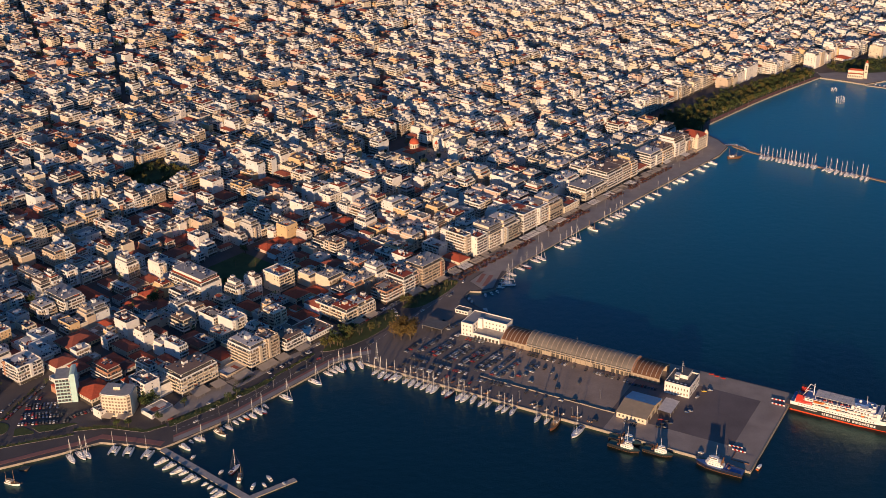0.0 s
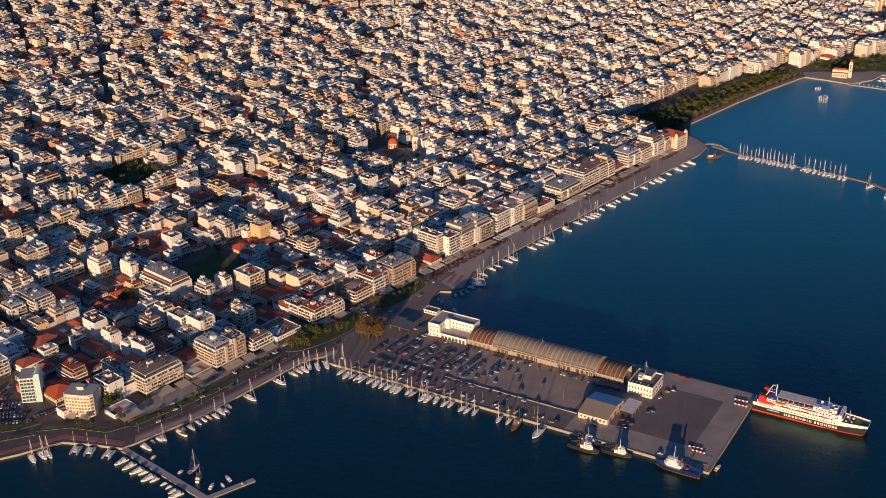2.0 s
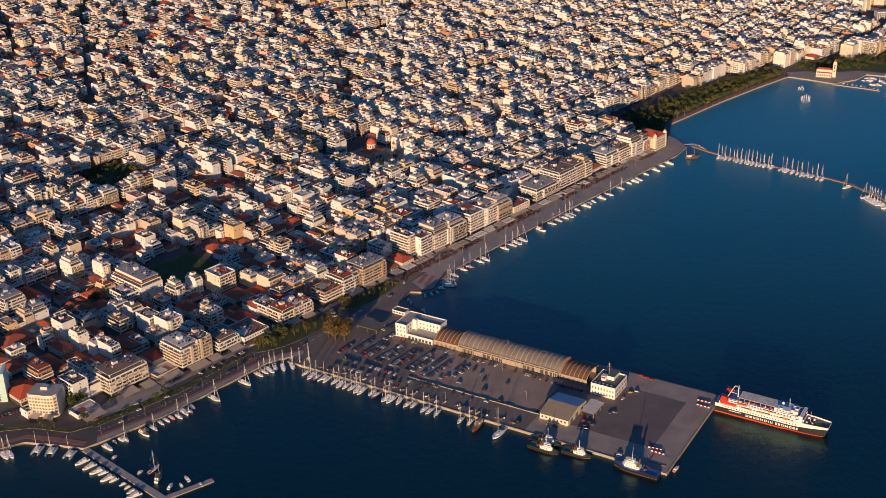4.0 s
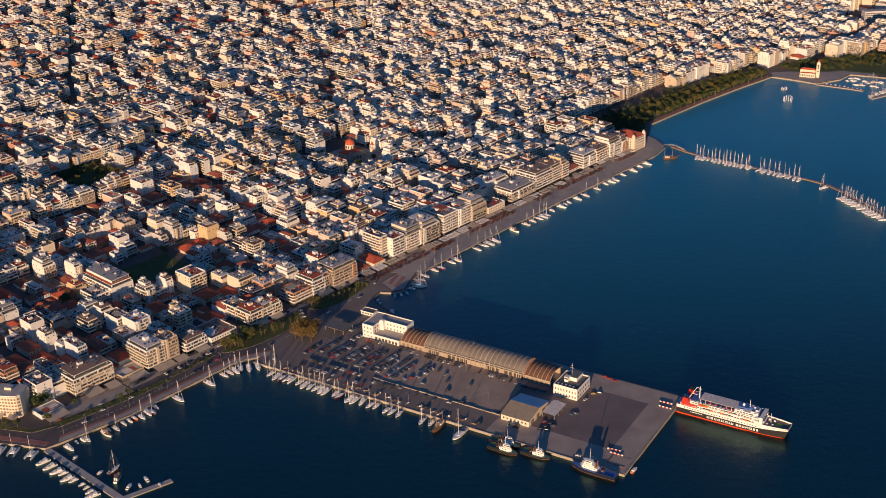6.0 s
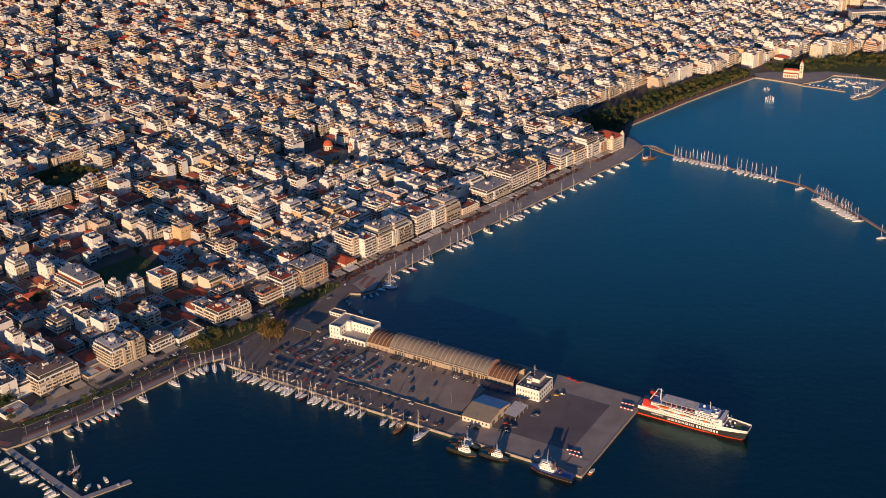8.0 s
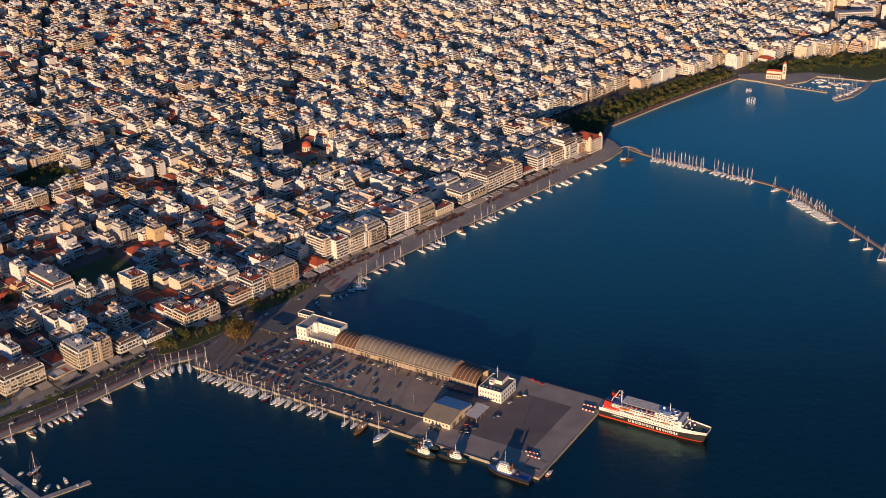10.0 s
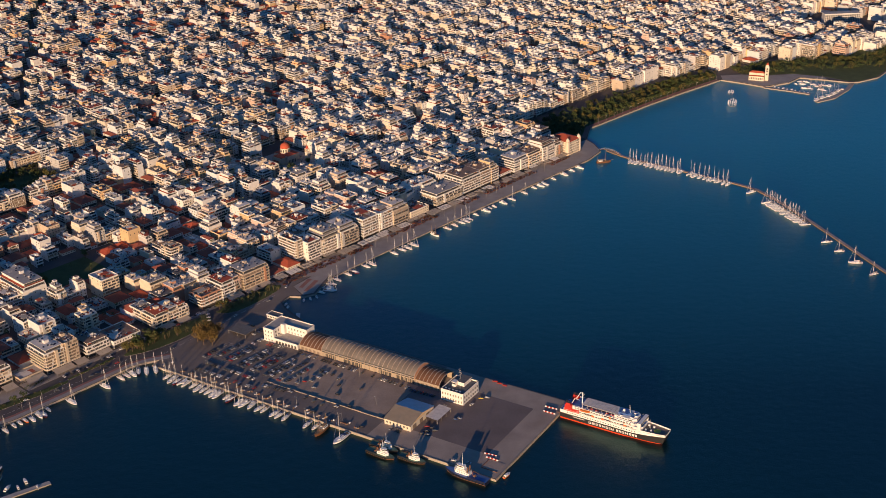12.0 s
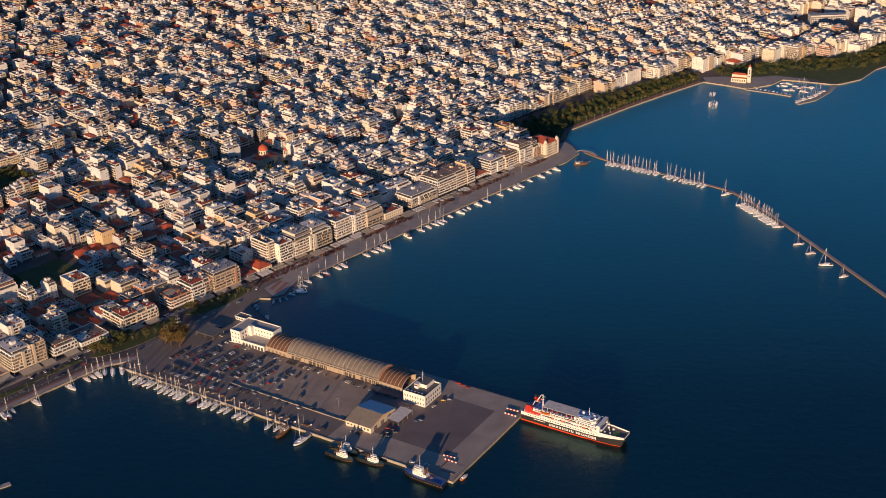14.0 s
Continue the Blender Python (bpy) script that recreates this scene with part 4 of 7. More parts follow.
def build_warehouse():
    root = on_pier("warehouse", 213, 23, 2.05, "low warehouse with tan and blue-grey gable roof, sky reflection painted in", "warehouse")
    root.scale = (0.9, 1.0, 1.0)
    w, d, e, r = 29, 36, 5.4, 9.0
    b = Batch()
    b.box(0, w, 0, d, -1, e, "plaster_cream")
    # Orange sunlight on the gables is put in as ochre over the cream walls.
    for x in (0.0, w - 0.3):
        b.face([(x, 0, e), (x, d, e), (x, d / 2, r)], "plaster_ochre")
        b.face([(x + 0.3, d, e), (x + 0.3, 0, e), (x + 0.3, d / 2, r)], "plaster_ochre")
    b.thing("wall", root)
    for i in range(9):
        x0, x1 = -0.5 + (w + 1) * i / 9 + 0.02, -0.5 + (w + 1) * (i + 1) / 9 - 0.02
        # The back slope's sheet carries the sky reflection in its colour.
        for y0, y1, mat in ((-0.7, d / 2, "tan_roof"), (d + 0.7, d / 2, "blue_skylit_roof")):
            b = Batch()
            z0 = e - 0.15
            q = [(x0, y0, z0), (x1, y0, z0), (x1, y1, r), (x0, y1, r)]
            if y0 > y1:
                q = [q[1], q[0], q[3], q[2]]
            b.face([(x, y, z + 0.22) for x, y, z in q], mat)
            b.face([(x, y, z + 0.05) for x, y, z in reversed(q)], mat)
            b.thing("roof_sheet", root, "tan sheet" if mat == "tan_roof" else "blue-grey sheet with sky reflection in its colour")
    for i in range(7):
        b = Batch()
        window_box(b, 2 + 3.8 * i, 3.6 + 3.8 * i, -0.06, 0.1, 1.8, 3.4, "glass")
        b.thing("window", root)
    for i in range(3):
        b = Batch()
        window_box(b, w - 0.1, w + 0.07, 4 + 10 * i, 9 + 10 * i, 0.1, 4.2, "shutter")
        b.thing("bay_door", root)
    c = on_pier("canopy", 241, 43, 2.05, "pale sheet canopy on steel posts beside the warehouse", "canopy")
    b = Batch()
    b.face([(0, 0, 4.6), (12, 0, 4.0), (12, 22, 4.0), (0, 22, 4.6)], "roof_light")
    b.face([(0, 22, 4.45), (12, 22, 3.85), (12, 0, 3.85), (0, 0, 4.45)], "metal_roof")
    b.thing("roof_sheet", c)
    for x in (0.4, 11.6):
        for y in (0.4, 7.4, 14.4, 21.6):
            b = Batch()
            b.box(x - 0.12, x + 0.12, y - 0.12, y + 0.12, 0, 4.55 - 0.05 * x, "steel")
            b.thing("post", c)


def hull(b, L, B, H, mat, deck, z0=-0.4, stern=0.75, boot=None, n=9, full=0.55):
    """A boat's hull, bow at +x, on its waterline, with a deck."""
    rows = []
    for i in range(n + 1):
        t = i / n
        x = L * t
        w = B / 2 * (stern + (1 - stern) * min(1, t / 0.3)) * (1 - max(0, (t - full) / (1 - full)) ** 2.2)
        w = max(w, 0.03)
        sheer = H * (1 + 0.25 * max(0, t - 0.4) ** 2 * 2)
        flare = 0.72 if t < 0.85 else 0.5
        rake = 0.06 * L * max(0, t - 0.8) / 0.2
        rows.append([(x - rake, -w * flare, z0), (x - rake * 0.6, -w * 0.92, H * 0.3), (x, -w, sheer), (x, w, sheer), (x - rake * 0.6, w * 0.92, H * 0.3), (x - rake, w * flare, z0)])
    k = b.put([p for r in rows for p in r])
    side, low = b.slot(mat), b.slot(boot or mat)
    dk = b.slot(deck)
    for i in range(n):
        for j, s in ((0, low), (1, side), (2, dk), (3, side), (4, low)):
            a = k + 6 * i + j
            b.f.append((a, a + 6, a + 7, a + 1))
            b.m.append(s)
    b.f.append(tuple(k + j for j in range(6)))
    b.m.append(side)
    b.f.append(tuple(k + 6 * n + j for j in reversed(range(6))))
    b.m.append(side)


def build_pier_bits():
    # kiosk and entrance canopy at the root of the pier
    root = on_pier("kiosk", 4, 124, 2.03, "small white flat-roofed kiosk by the inlet", "kiosk")
    b = Batch()
    b.box(0, 14, 0, 8, -1, 3.6, "plaster_chalk", "roof_dark")
    b.thing("wall", root)
    b = Batch()
    for x0, x1, y0, y1 in ((-0.4, 14.4, -0.4, 0), (-0.4, 14.4, 8, 8.4), (-0.4, 0, 0, 8), (14, 14.4, 0, 8)):
        b.box(x0, x1, y0, y1, 3.2, 4.1, "plaster_chalk", None, True)
    b.thing("parapet", root)
    for i in range(4):
        b = Batch()
        window_box(b, 1 + 3.2 * i, 3 + 3.2 * i, -0.06, 0.1, 1, 2.6)
        b.thing("window", root)
    c = on_pier("canopy", -8, 80, 2.03, "dark flat canopy on posts at the car park", "canopy")
    b = Batch()
    b.box(0, 22, 0, 16, 3.8, 4.2, "roof_dark", None, True)
    b.thing("roof_sheet", c)
    for x in (0.6, 11, 21.4):
        for y in (0.6, 15.4):
            b = Batch()
            b.box(x - 0.15, x + 0.15, y - 0.15, y + 0.15, 0, 3.8, "steel")
            b.thing("post", c)
    # low wall between the yacht quay and the yard, in pieces
    wall = on_pier("low_wall", 82, 27.5, 2.03, "low pale concrete wall along the yard", "wall")
    for i in range(16):
        b = Batch()
        h = 0.55 if i % 3 else 0.8
        b.box(8 * i + 0.1, 8 * i + 7.7, -0.2, 0.3, -0.3, h, "quay_stone")
        b.box(8 * i, 8 * i + 7.8, -0.3, 0.4, h, h + 0.15, "quay_stone", None, True)
        b.thing("wall_piece", wall)
    # kerb along the quay edges
    k = on_pier("quay_kerb", 0, 0, 2.02, "pale stone coping along the pier edge", "kerb")
    for x0, x1, y0, y1 in [(-20 + 10 * i, -10.1 + 10 * i, -0.9, -0.2) for i in range(35)] + [(333.1, 333.8, 10 * i, 10 * i + 9.9) for i in range(12)]:
        b = Batch()
        b.box(x0, x1, y0, y1, -0.3, 0.32, "quay_stone")
        b.thing("coping_stone", k)
    for i in range(14):
        m = on_pier("bollard", 20 + 22.5 * i, 0.8, 2.05, "small rusty iron mooring bollard on the quay edge", "bollard", "bollards")
        b = Batch()
        lathe(b, 0, 0, [(0.35, -0.05), (0.25, 0.3), (0.4, 0.5), (0.3, 0.62), (0.01, 0.64)], "rust", 8)
        b.thing("body", m)
    for x, y, t in ((308, 26, 5), (312, 22, 0), (318, 112, 4), (320, 105, 0)):
        m = on_pier("barrier", x, y, 2.08, "row of red and white plastic road barriers", "barrier", "traffic barriers", t)
        for i in range(7):
            b = Batch()
            b.prism([(1.6 * i, -0.4), (1.6 * i + 1.5, -0.4), (1.6 * i + 1.5, 0.4), (1.6 * i, 0.4)], 0, 0.45, "boat_red" if i % 2 else "boat_white")
            b.box(1.6 * i + 0.05, 1.6 * i + 1.45, -0.18, 0.18, 0.45, 1.05, "boat_red" if i % 2 else "boat_white")
            b.thing("barrier_piece", m)
    for x, y, a in ((263, 126, 4), (269, 125.4, -3), (258, 127, 10)):
        m = on_pier("inflatable_boat", x, y, 2.06, "small red inflatable boat lying on the pier edge", "boat", "boats on the quay", a)
        b = Batch()
        hull(b, 4.6, 1.9, 0.7, "boat_red", "boat_red", z0=0.0)
        b.thing("hull", m)
        b = Batch()
        b.box(0.5, 1.5, -0.4, 0.4, 0.7, 1.15, "boat_black")
        b.thing("outboard_motor", m)
    # hut by the loading ramp
    r = on_pier("loading_ramp", 316, 8, 2.08, "dark steel loading plate with kerbs at the corner", "ramp")
    b = Batch()
    b.box(0, 14, 0, 13, 0, 0.12, "concrete")
    b.box(-0.4, 0, 0, 13, 0, 0.5, "rust")
    b.box(0, 14, -0.4, 0, 0, 0.5, "rust")
    b.thing("plate", r)


def build_quay_gear():
    rnd = random.Random(31)
    for i in range(26):
        x = 4 + 7.6 * i + rnd.uniform(-2, 2)
        if x > 206:
            break
        root = on_pier("mooring_gear", x, rnd.uniform(1.6, 5.5), 2.03, "wooden crates and nets stacked on the yacht quay", "crates", "quay gear", rnd.uniform(0, 90))
        for k in range(3):
            b = Batch()
            w, d, h = rnd.uniform(0.8, 2.0), rnd.uniform(0.6, 1.4), rnd.uniform(0.5, 1.3)
            b.box(1.7 * k, 1.7 * k + w * 0.8, 0, d, 0, h, rnd.choice(["teak", "teak", "awning", "wood_dark", "rust", "boat_white"]))
            b.thing("crate", root)


material("boat_white", (.78, .77, .74), rough=0.3, vary=0.08, bump=0, coat=0.3)
material("boat_red", (.45, .035, .025), rough=0.4, vary=0.1, bump=0)
material("boat_orange", (.62, .16, .03), rough=0.4, vary=0.1, bump=0)
material("ferry_red", (.60, .06, .015), rough=0.45, vary=0.15, bump=0)
material("boat_navy", (.015, .02, .045), rough=0.35, vary=0.2, bump=0)
material("boat_black", (.02, .02, .022), rough=0.5, vary=0.3, bump=0)
material("boat_blue", (.06, .13, .34), rough=0.4, vary=0.15, bump=0)
material("boat_teal", (.06, .26, .28), rough=0.5, vary=0.15, bump=0)
material("teak", (.30, .19, .10), rough=0.7, vary=0.25)
material("wood_dark", (.13, .06, .03), rough=0.6, vary=0.25)
material("alu", (.72, .70, .66), rough=0.45, metal=0.3, bump=0)
material("canvas_blue", (.03, .06, .16), rough=0.9)
material("deck_green", (.09, .16, .12), rough=0.7, vary=0.2)
material("helideck_yellow", (.46, .42, .06), rough=0.7)
material("tyre", (.02, .02, .02), rough=0.9)
material("spray", (.82, .84, .86), rough=0.6, vary=0.05, bump=0)
for nm, col in dict(white=(.70, .70, .69), silver=(.36, .37, .38), black=(.02, .02, .022), grey=(.13, .135, .14), red=(.36, .025, .02), blue=(.04, .08, .20), taxi=(.62, .42, .05)).items():
    material("car_" + nm, col, rough=0.28, vary=0.05, bump=0, coat=0.6, metal=0.2 if nm in ("silver", "grey") else 0.0)

for job in (build_quay_gear, build_customs_house, build_shed, build_terminal, build_warehouse, build_pier_bits):
    job()


# ================= boats =================
def yacht(L, hullmat, cover, label, name="sailing_yacht"):
    root = tagged(new(name), label, "sailboat", "moored sailboats")
    b = Batch()
    hull(b, L, L * 0.3, L * 0.095, hullmat, "boat_white", boot="boat_navy" if hullmat == "boat_white" else "boat_red")
    b.thing("hull", root)
    b = Batch()
    h = L * 0.095
    b.prism([(L * .28, -L * .09), (L * .62, -L * .08), (L * .74, 0), (L * .62, L * .08), (L * .28, L * .09)], h, h + 0.55, "boat_white")
    b.box(L * .32, L * .58, -L * .083, L * .083, h + 0.15, h + 0.38, "glass")
    cabin = b.thing("cabin", root)
    b = Batch()
    b.box(L * .04, L * .26, -L * .08, L * .08, h, h + 0.05, "teak")
    b.thing("cockpit", root)
    b = Batch()
    b.rod((L * .56, 0, h), (L * .56, 0, h + L * 1.25), 0.2, "alu", 6, 0.14)
    for k in (0.45, 0.75):
        b.rod((L * .56, -L * .06, h + L * 1.25 * k), (L * .56, L * .06, h + L * 1.25 * k), 0.06, "alu", 4)
    mast = b.thing("mast", root)
    b = Batch()
    b.rod((L * .55, 0, h + 1.5), (L * .16, 0, h + 1.6), 0.22, cover, 6, 0.14)
    b.thing("boom", mast, "boom with furled sail under a cover")
    b = Batch()
    for p in ((L * .99, 0), (0.1, 0), (L * .5, L * .14), (L * .5, -L * .14)):
        b.rod((p[0], p[1], h), (L * .56, 0, h + L * 1.2), 0.035, "steel", 3)
    b.rod((L * .96, 0, h + 0.6), (L * .58, 0, h + L * 1.12), 0.10, cover, 5)
    b.thing("rigging", mast)
    b = Batch()
    b.prism([(L * .22, -L * .08), (L * .34, -L * .08), (L * .34, L * .08), (L * .22, L * .08)], h + 0.8, h + 1.25, cover, None, True)
    b.thing("spray_hood", cabin)
    return root


def motor_boat(L, label, mat="boat_white", name="motor_boat"):
    root = tagged(new(name), label, "motorboat", "moored motorboats")
    h = L * 0.11
    b = Batch()
    hull(b, L, L * 0.32, h, mat, "boat_white", stern=0.9, full=0.5)
    b.thing("hull", root)
    b = Batch()
    b.prism([(L * .2, -L * .11), (L * .55, -L * .11), (L * .7, -L * .05), (L * .7, L * .05), (L * .55, L * .11), (L * .2, L * .11)], h, h + 1.1, "boat_white")
    cabin = b.thing("cabin", root)
    b = Batch()
    b.prism([(L * .5, -L * .112), (L * .57, -L * .11), (L * .705, -L * .05), (L * .705, L * .05), (L * .57, L * .11), (L * .5, L * .112)], h + 0.45, h + 0.9, "glass")
    b.thing("windscreen", cabin)
    if L > 9:
        b = Batch()
        b.prism([(L * .2, -L * .1), (L * .42, -L * .09), (L * .42, L * .09), (L * .2, L * .1)], h + 1.9, h + 2.05, "boat_white", None, True)
        for x in (L * .22, L * .4):
            for y in (-L * .08, L * .08):
                b.box(x - 0.06, x + 0.06, y - 0.06, y + 0.06, h + 1.1, h + 1.9, "boat_white")
        b.thing("flybridge", root)
    b = Batch()
    b.box(L * .03, L * .18, -L * .1, L * .1, h, h + 0.06, "teak")
    b.thing("aft_deck", root)
    return root


def catamaran(L, label):
    root = tagged(new("catamaran"), label, "catamaran", "moored sailboats")
    for y in (-L * .22, L * .22):
        b = Batch()
        hull(b, L, L * 0.14, 1.5, "boat_white", "boat_white")
        for i, p in enumerate(b.v):
            b.v[i] = (p[0], p[1] + y, p[2])
        b.thing("hull", root)
    b = Batch()
    b.box(L * .1, L * .7, -L * .2, L * .2, 0.9, 1.5, "boat_white", None, True)
    b.prism([(L * .2, -L * .17), (L * .55, -L * .15), (L * .66, 0), (L * .55, L * .15), (L * .2, L * .17)], 1.5, 2.6, "boat_white")
    b.thing("bridge_deck", root)
    b = Batch()
    b.prism([(L * .3, -L * .172), (L * .56, -L * .152), (L * .665, 0), (L * .56, L * .152), (L * .3, L * .172)], 1.8, 2.35, "glass")
    b.thing("saloon_window", root)
    b = Batch()
    b.rod((L * .5, 0, 2.6), (L * .5, 0, 2.6 + L * 1.3), 0.17, "alu", 6, 0.1)
    b.thing("mast", root)
    b = Batch()
    b.rod((L * .49, 0, 4.2), (L * .08, 0, 4.3), 0.28, "boat_white", 6)
    b.thing("boom", root)
    return root


def caique(L, label, mat="wood_dark"):
    root = tagged(new("wooden_boat"), label, "boat", "moored wooden boats")
    b = Batch()
    hull(b, L, L * .3, L * .13, mat, "teak", full=0.45)
    b.thing("hull", root)
    h = L * .13
    b = Batch()
    b.box(L * .12, L * .42, -L * .1, L * .1, h, h + 2.2, "boat_white", "teak")
    b.thing("wheelhouse", root)
    b = Batch()
    b.box(L * .14, L * .4, -L * .102, L * .102, h + 1.1, h + 1.8, "glass")
    b.thing("windows", root)
    for x, k in ((L * .62, .85), (L * .08, .6)):
        b = Batch()
        b.rod((x, 0, h), (x, 0, h + L * k), 0.18, "teak", 6, 0.1)
        b.thing("mast", root)
    b = Batch()
    b.rod((L * .95, 0, h + 0.6), (L * 1.18, 0, h + 1.5), 0.14, "teak", 5)
    b.thing("bowsprit", root)
    b = Batch()
    b.box(L * .42, L * .6, -L * .11, L * .11, h + 1.9, h + 2.0, "awning", None, True)
    b.thing("sun_awning", root)
    return root


def tug(L, B, label, hullmat="boat_black", house_="boat_white", funnel="wood_dark"):
    root = tagged(new("tugboat"), label, "tugboat", "tugboats")
    H = L * 0.085
    UP = 2.0 if L > 30 else 0.4
    b = Batch()
    hull(b, L, B, H, hullmat, "deck_green" if L < 30 else "boat_blue", stern=0.85, boot="rust", full=0.5)
    b.thing("hull", root)
    b = Batch()
    for y in (-1, 1):
        for i in range(10):
            x = L * (.06 + .075 * i)
            b.rod((x, y * B * .47, H * .55), (x, y * B * .53, H * .55), 0.55, "tyre", 8)
    b.thing("fenders", root, kind="stuff")
    b = Batch()
    b.prism([(L * .4, -B * .26), (L * .72, -B * .26), (L * .78, 0), (L * .72, B * .26), (L * .4, B * .26)], H, H + 2.6, house_)
    b.thing("deckhouse", root)
    b = Batch()
    b.prism([(L * .47, -B * .26), (L * .7, -B * .26), (L * .75, 0), (L * .7, B * .26), (L * .47, B * .26)], H + 2.6, H + 2.6 + UP, house_)
    b.prism([(L * .52, -B * .17), (L * .68, -B * .17), (L * .72, 0), (L * .68, B * .17), (L * .52, B * .17)], H + 2.6 + UP, H + 5.2 + UP, house_)
    wheelhouse = b.thing("wheelhouse", root)
    b = Batch()
    b.prism([(L * .54, -B * .175), (L * .682, -B * .175), (L * .723, 0), (L * .682, B * .175), (L * .54, B * .175)], H + 3.8 + UP, H + 4.7 + UP, "glass")
    b.thing("wheelhouse_window", wheelhouse)
    for y in (-B * .18, B * .18):
        b = Batch()
        b.rod((L * .44, y, H + 2.6), (L * .43, y, H + 5.8 + UP), 0.6, funnel, 8, 0.5)
        b.thing("funnel", root)
    b = Batch()
    b.rod((L * .58, 0, H + 5.2 + UP), (L * .57, 0, H + 5.2 + UP + L * .28), 0.2, house_, 6, 0.1)
    b.rod((L * .575, -1.6, H + 5.2 + UP + L * .14), (L * .575, 1.6, H + 5.2 + UP + L * .14), 0.1, house_, 4)
    b.thing("mast", root)
    b = Batch()
    b.rod((L * .3, -1, H + 0.9), (L * .3, 1, H + 0.9), 0.7, "rust", 8)
    b.box(L * .27, L * .33, -1.2, 1.2, H, H + 0.5, "steel")
    b.thing("tow_winch", root)
    for y in (-1, 1):
        b = Batch()
        b.box(L * .02, L * .42, y * B * .43 - 0.08, y * B * .43 + 0.08, H, H + 0.8, hullmat)
        b.thing("bulwark", root)
    for y in (-1, 1):
        b = Batch()
        b.box(L * .41, L * .71, y * B * .27 - 0.04, y * B * .27 + 0.04, H + 3.5, H + 3.62, "steel", None, True)
        for i in range(7):
            b.box(L * (.41 + .05 * i), L * (.41 + .05 * i) + 0.1, y * B * .27 - 0.04, y * B * .27 + 0.04, H + 2.6, H + 3.5, "steel")
        b.thing("railing", root)
    b = Batch()
    for i in range(5):
        b.box(L * (.44 + .055 * i), L * (.44 + .055 * i) + 0.7, -B * .262, B * .262, H + 1.2, H + 1.9, "glass")
    b.thing("porthole", root, kind="stuff")
    b = Batch()
    b.rod((L * .36, 0, H), (L * .33, 0, H + 5.0), 0.22, "rust", 6, 0.14)
    b.rod((L * .33, 0, H + 5.0), (L * .2, 0, H + 3.4), 0.14, "rust", 6, 0.1)
    b.thing("deck_crane", root)
    return root


def build_ferry():
    """The car ferry: stern at the pier, bow at +x."""
    root = on_pier("car_ferry", 335.0, 114.5, 0, "white car ferry, black hull band, red waterline and funnels", "ferry")
    root.scale = (1.11, 1.08, 1.05)
    L, B = 84.0, 15.5

    def plan(x):
        t = x / L
        w = B / 2
        if t > 0.62:
            w *= 1 - ((t - 0.62) / 0.38) ** 2.6 * 0.34
        return w
    xs = [0, 6, 14, 24, 36, 48, 56, 62, 68, 73, 77, 80.5, 84]
    levels = [("ferry_red", -1.0, 1.0, 0.80), ("boat_black", 1.0, 5.2, 0.93), ("boat_white", 5.2, 8.2, 1.0)]
    b = Batch()
    for mat, z0, z1, k in levels:
        nxt = {"ferry_red": 0.93, "boat_black": 1.0, "boat_white": 1.0}[mat]
        rise = lambda x: 2.4 * max(0, x / L - 0.7) / 0.3
        k0 = b.put([(x - (1 - k) * 95 * max(0, x / L - 0.7), s * plan(x) * (k if x > 50 else 0.97), z0 + (rise(x) if mat == "boat_white" else 0)) for s in (-1, 1) for x in xs])
        k1 = b.put([(x - (1 - nxt) * 95 * max(0, x / L - 0.7), s * plan(x) * (nxt if x > 50 else 0.97 + 0.03 * (nxt == 1)), z1 + (0.9 * max(0, x / L - 0.75) * 4 if mat == "boat_white" else rise(x) if mat == "boat_black" else 0)) for s in (-1, 1) for x in xs])
        n = len(xs)
        sl = b.slot(mat)
        for i in range(n - 1):
            b.f.append((k0 + i, k0 + i + 1, k1 + i + 1, k1 + i))
            b.f.append((k0 + n + i + 1, k0 + n + i, k1 + n + i, k1 + n + i + 1))
            b.m += [sl] * 2
        b.f.append((k0, k1, k1 + n, k0 + n))
        b.f.append((k0 + n - 1, k0 + 2 * n - 1, k1 + 2 * n - 1, k1 + n - 1))
        b.m += [sl] * 2
    b.thing("hull", root)
    b = Batch()
    b.face([(x, -plan(x) * 0.99, 8.0) for x in xs] + [(x, plan(x) * 0.99, 8.0) for x in reversed(xs)], "boat_blue")
    b.thing("main_deck", root, "blue painted weather deck")
    # bow: dark mooring deck with a ring mark and white bulwark
    b = Batch()
    b.face([(x, -plan(x) * 0.96, 8.25) for x in (66, 73, 77, 80.5, 83.5)] + [(x, plan(x) * 0.96, 8.25) for x in (83.5, 80.5, 77, 73, 66)], "asphalt_dark")
    b.thing("bow_deck", root, "dark bow deck")
    b = Batch()
    lathe(b, 76, -0.5, [(2.6, 8.26), (2.6, 8.32), (0.01, 8.33)], "helideck_yellow", 20)
    b.thing("deck_mark", root, "round yellow-green mark")
    for s in (-1, 1):
        b = Batch()
        for xa, xb in zip((64, 68, 73, 77, 80.5), (68, 73, 77, 80.5, 84)):
            b.face([(xa, s * plan(xa), 8.0), (xb, s * plan(xb), 8.3), (xb, s * plan(xb), 9.5), (xa, s * plan(xa), 9.4)], "boat_white")
            b.face([(xa, s * plan(xa) - s * 0.25, 9.4), (xb, s * plan(xb) - s * 0.25, 9.5), (xb, s * plan(xb) - s * 0.25, 8.3), (xa, s * plan(xa) - s * 0.25, 8.0)], "boat_white")
            b.face([(xa, s * plan(xa), 9.4), (xb, s * plan(xb), 9.5), (xb, s * plan(xb) - s * 0.25, 9.5), (xa, s * plan(xa) - s * 0.25, 9.4)], "boat_white")
        b.thing("bulwark", root)
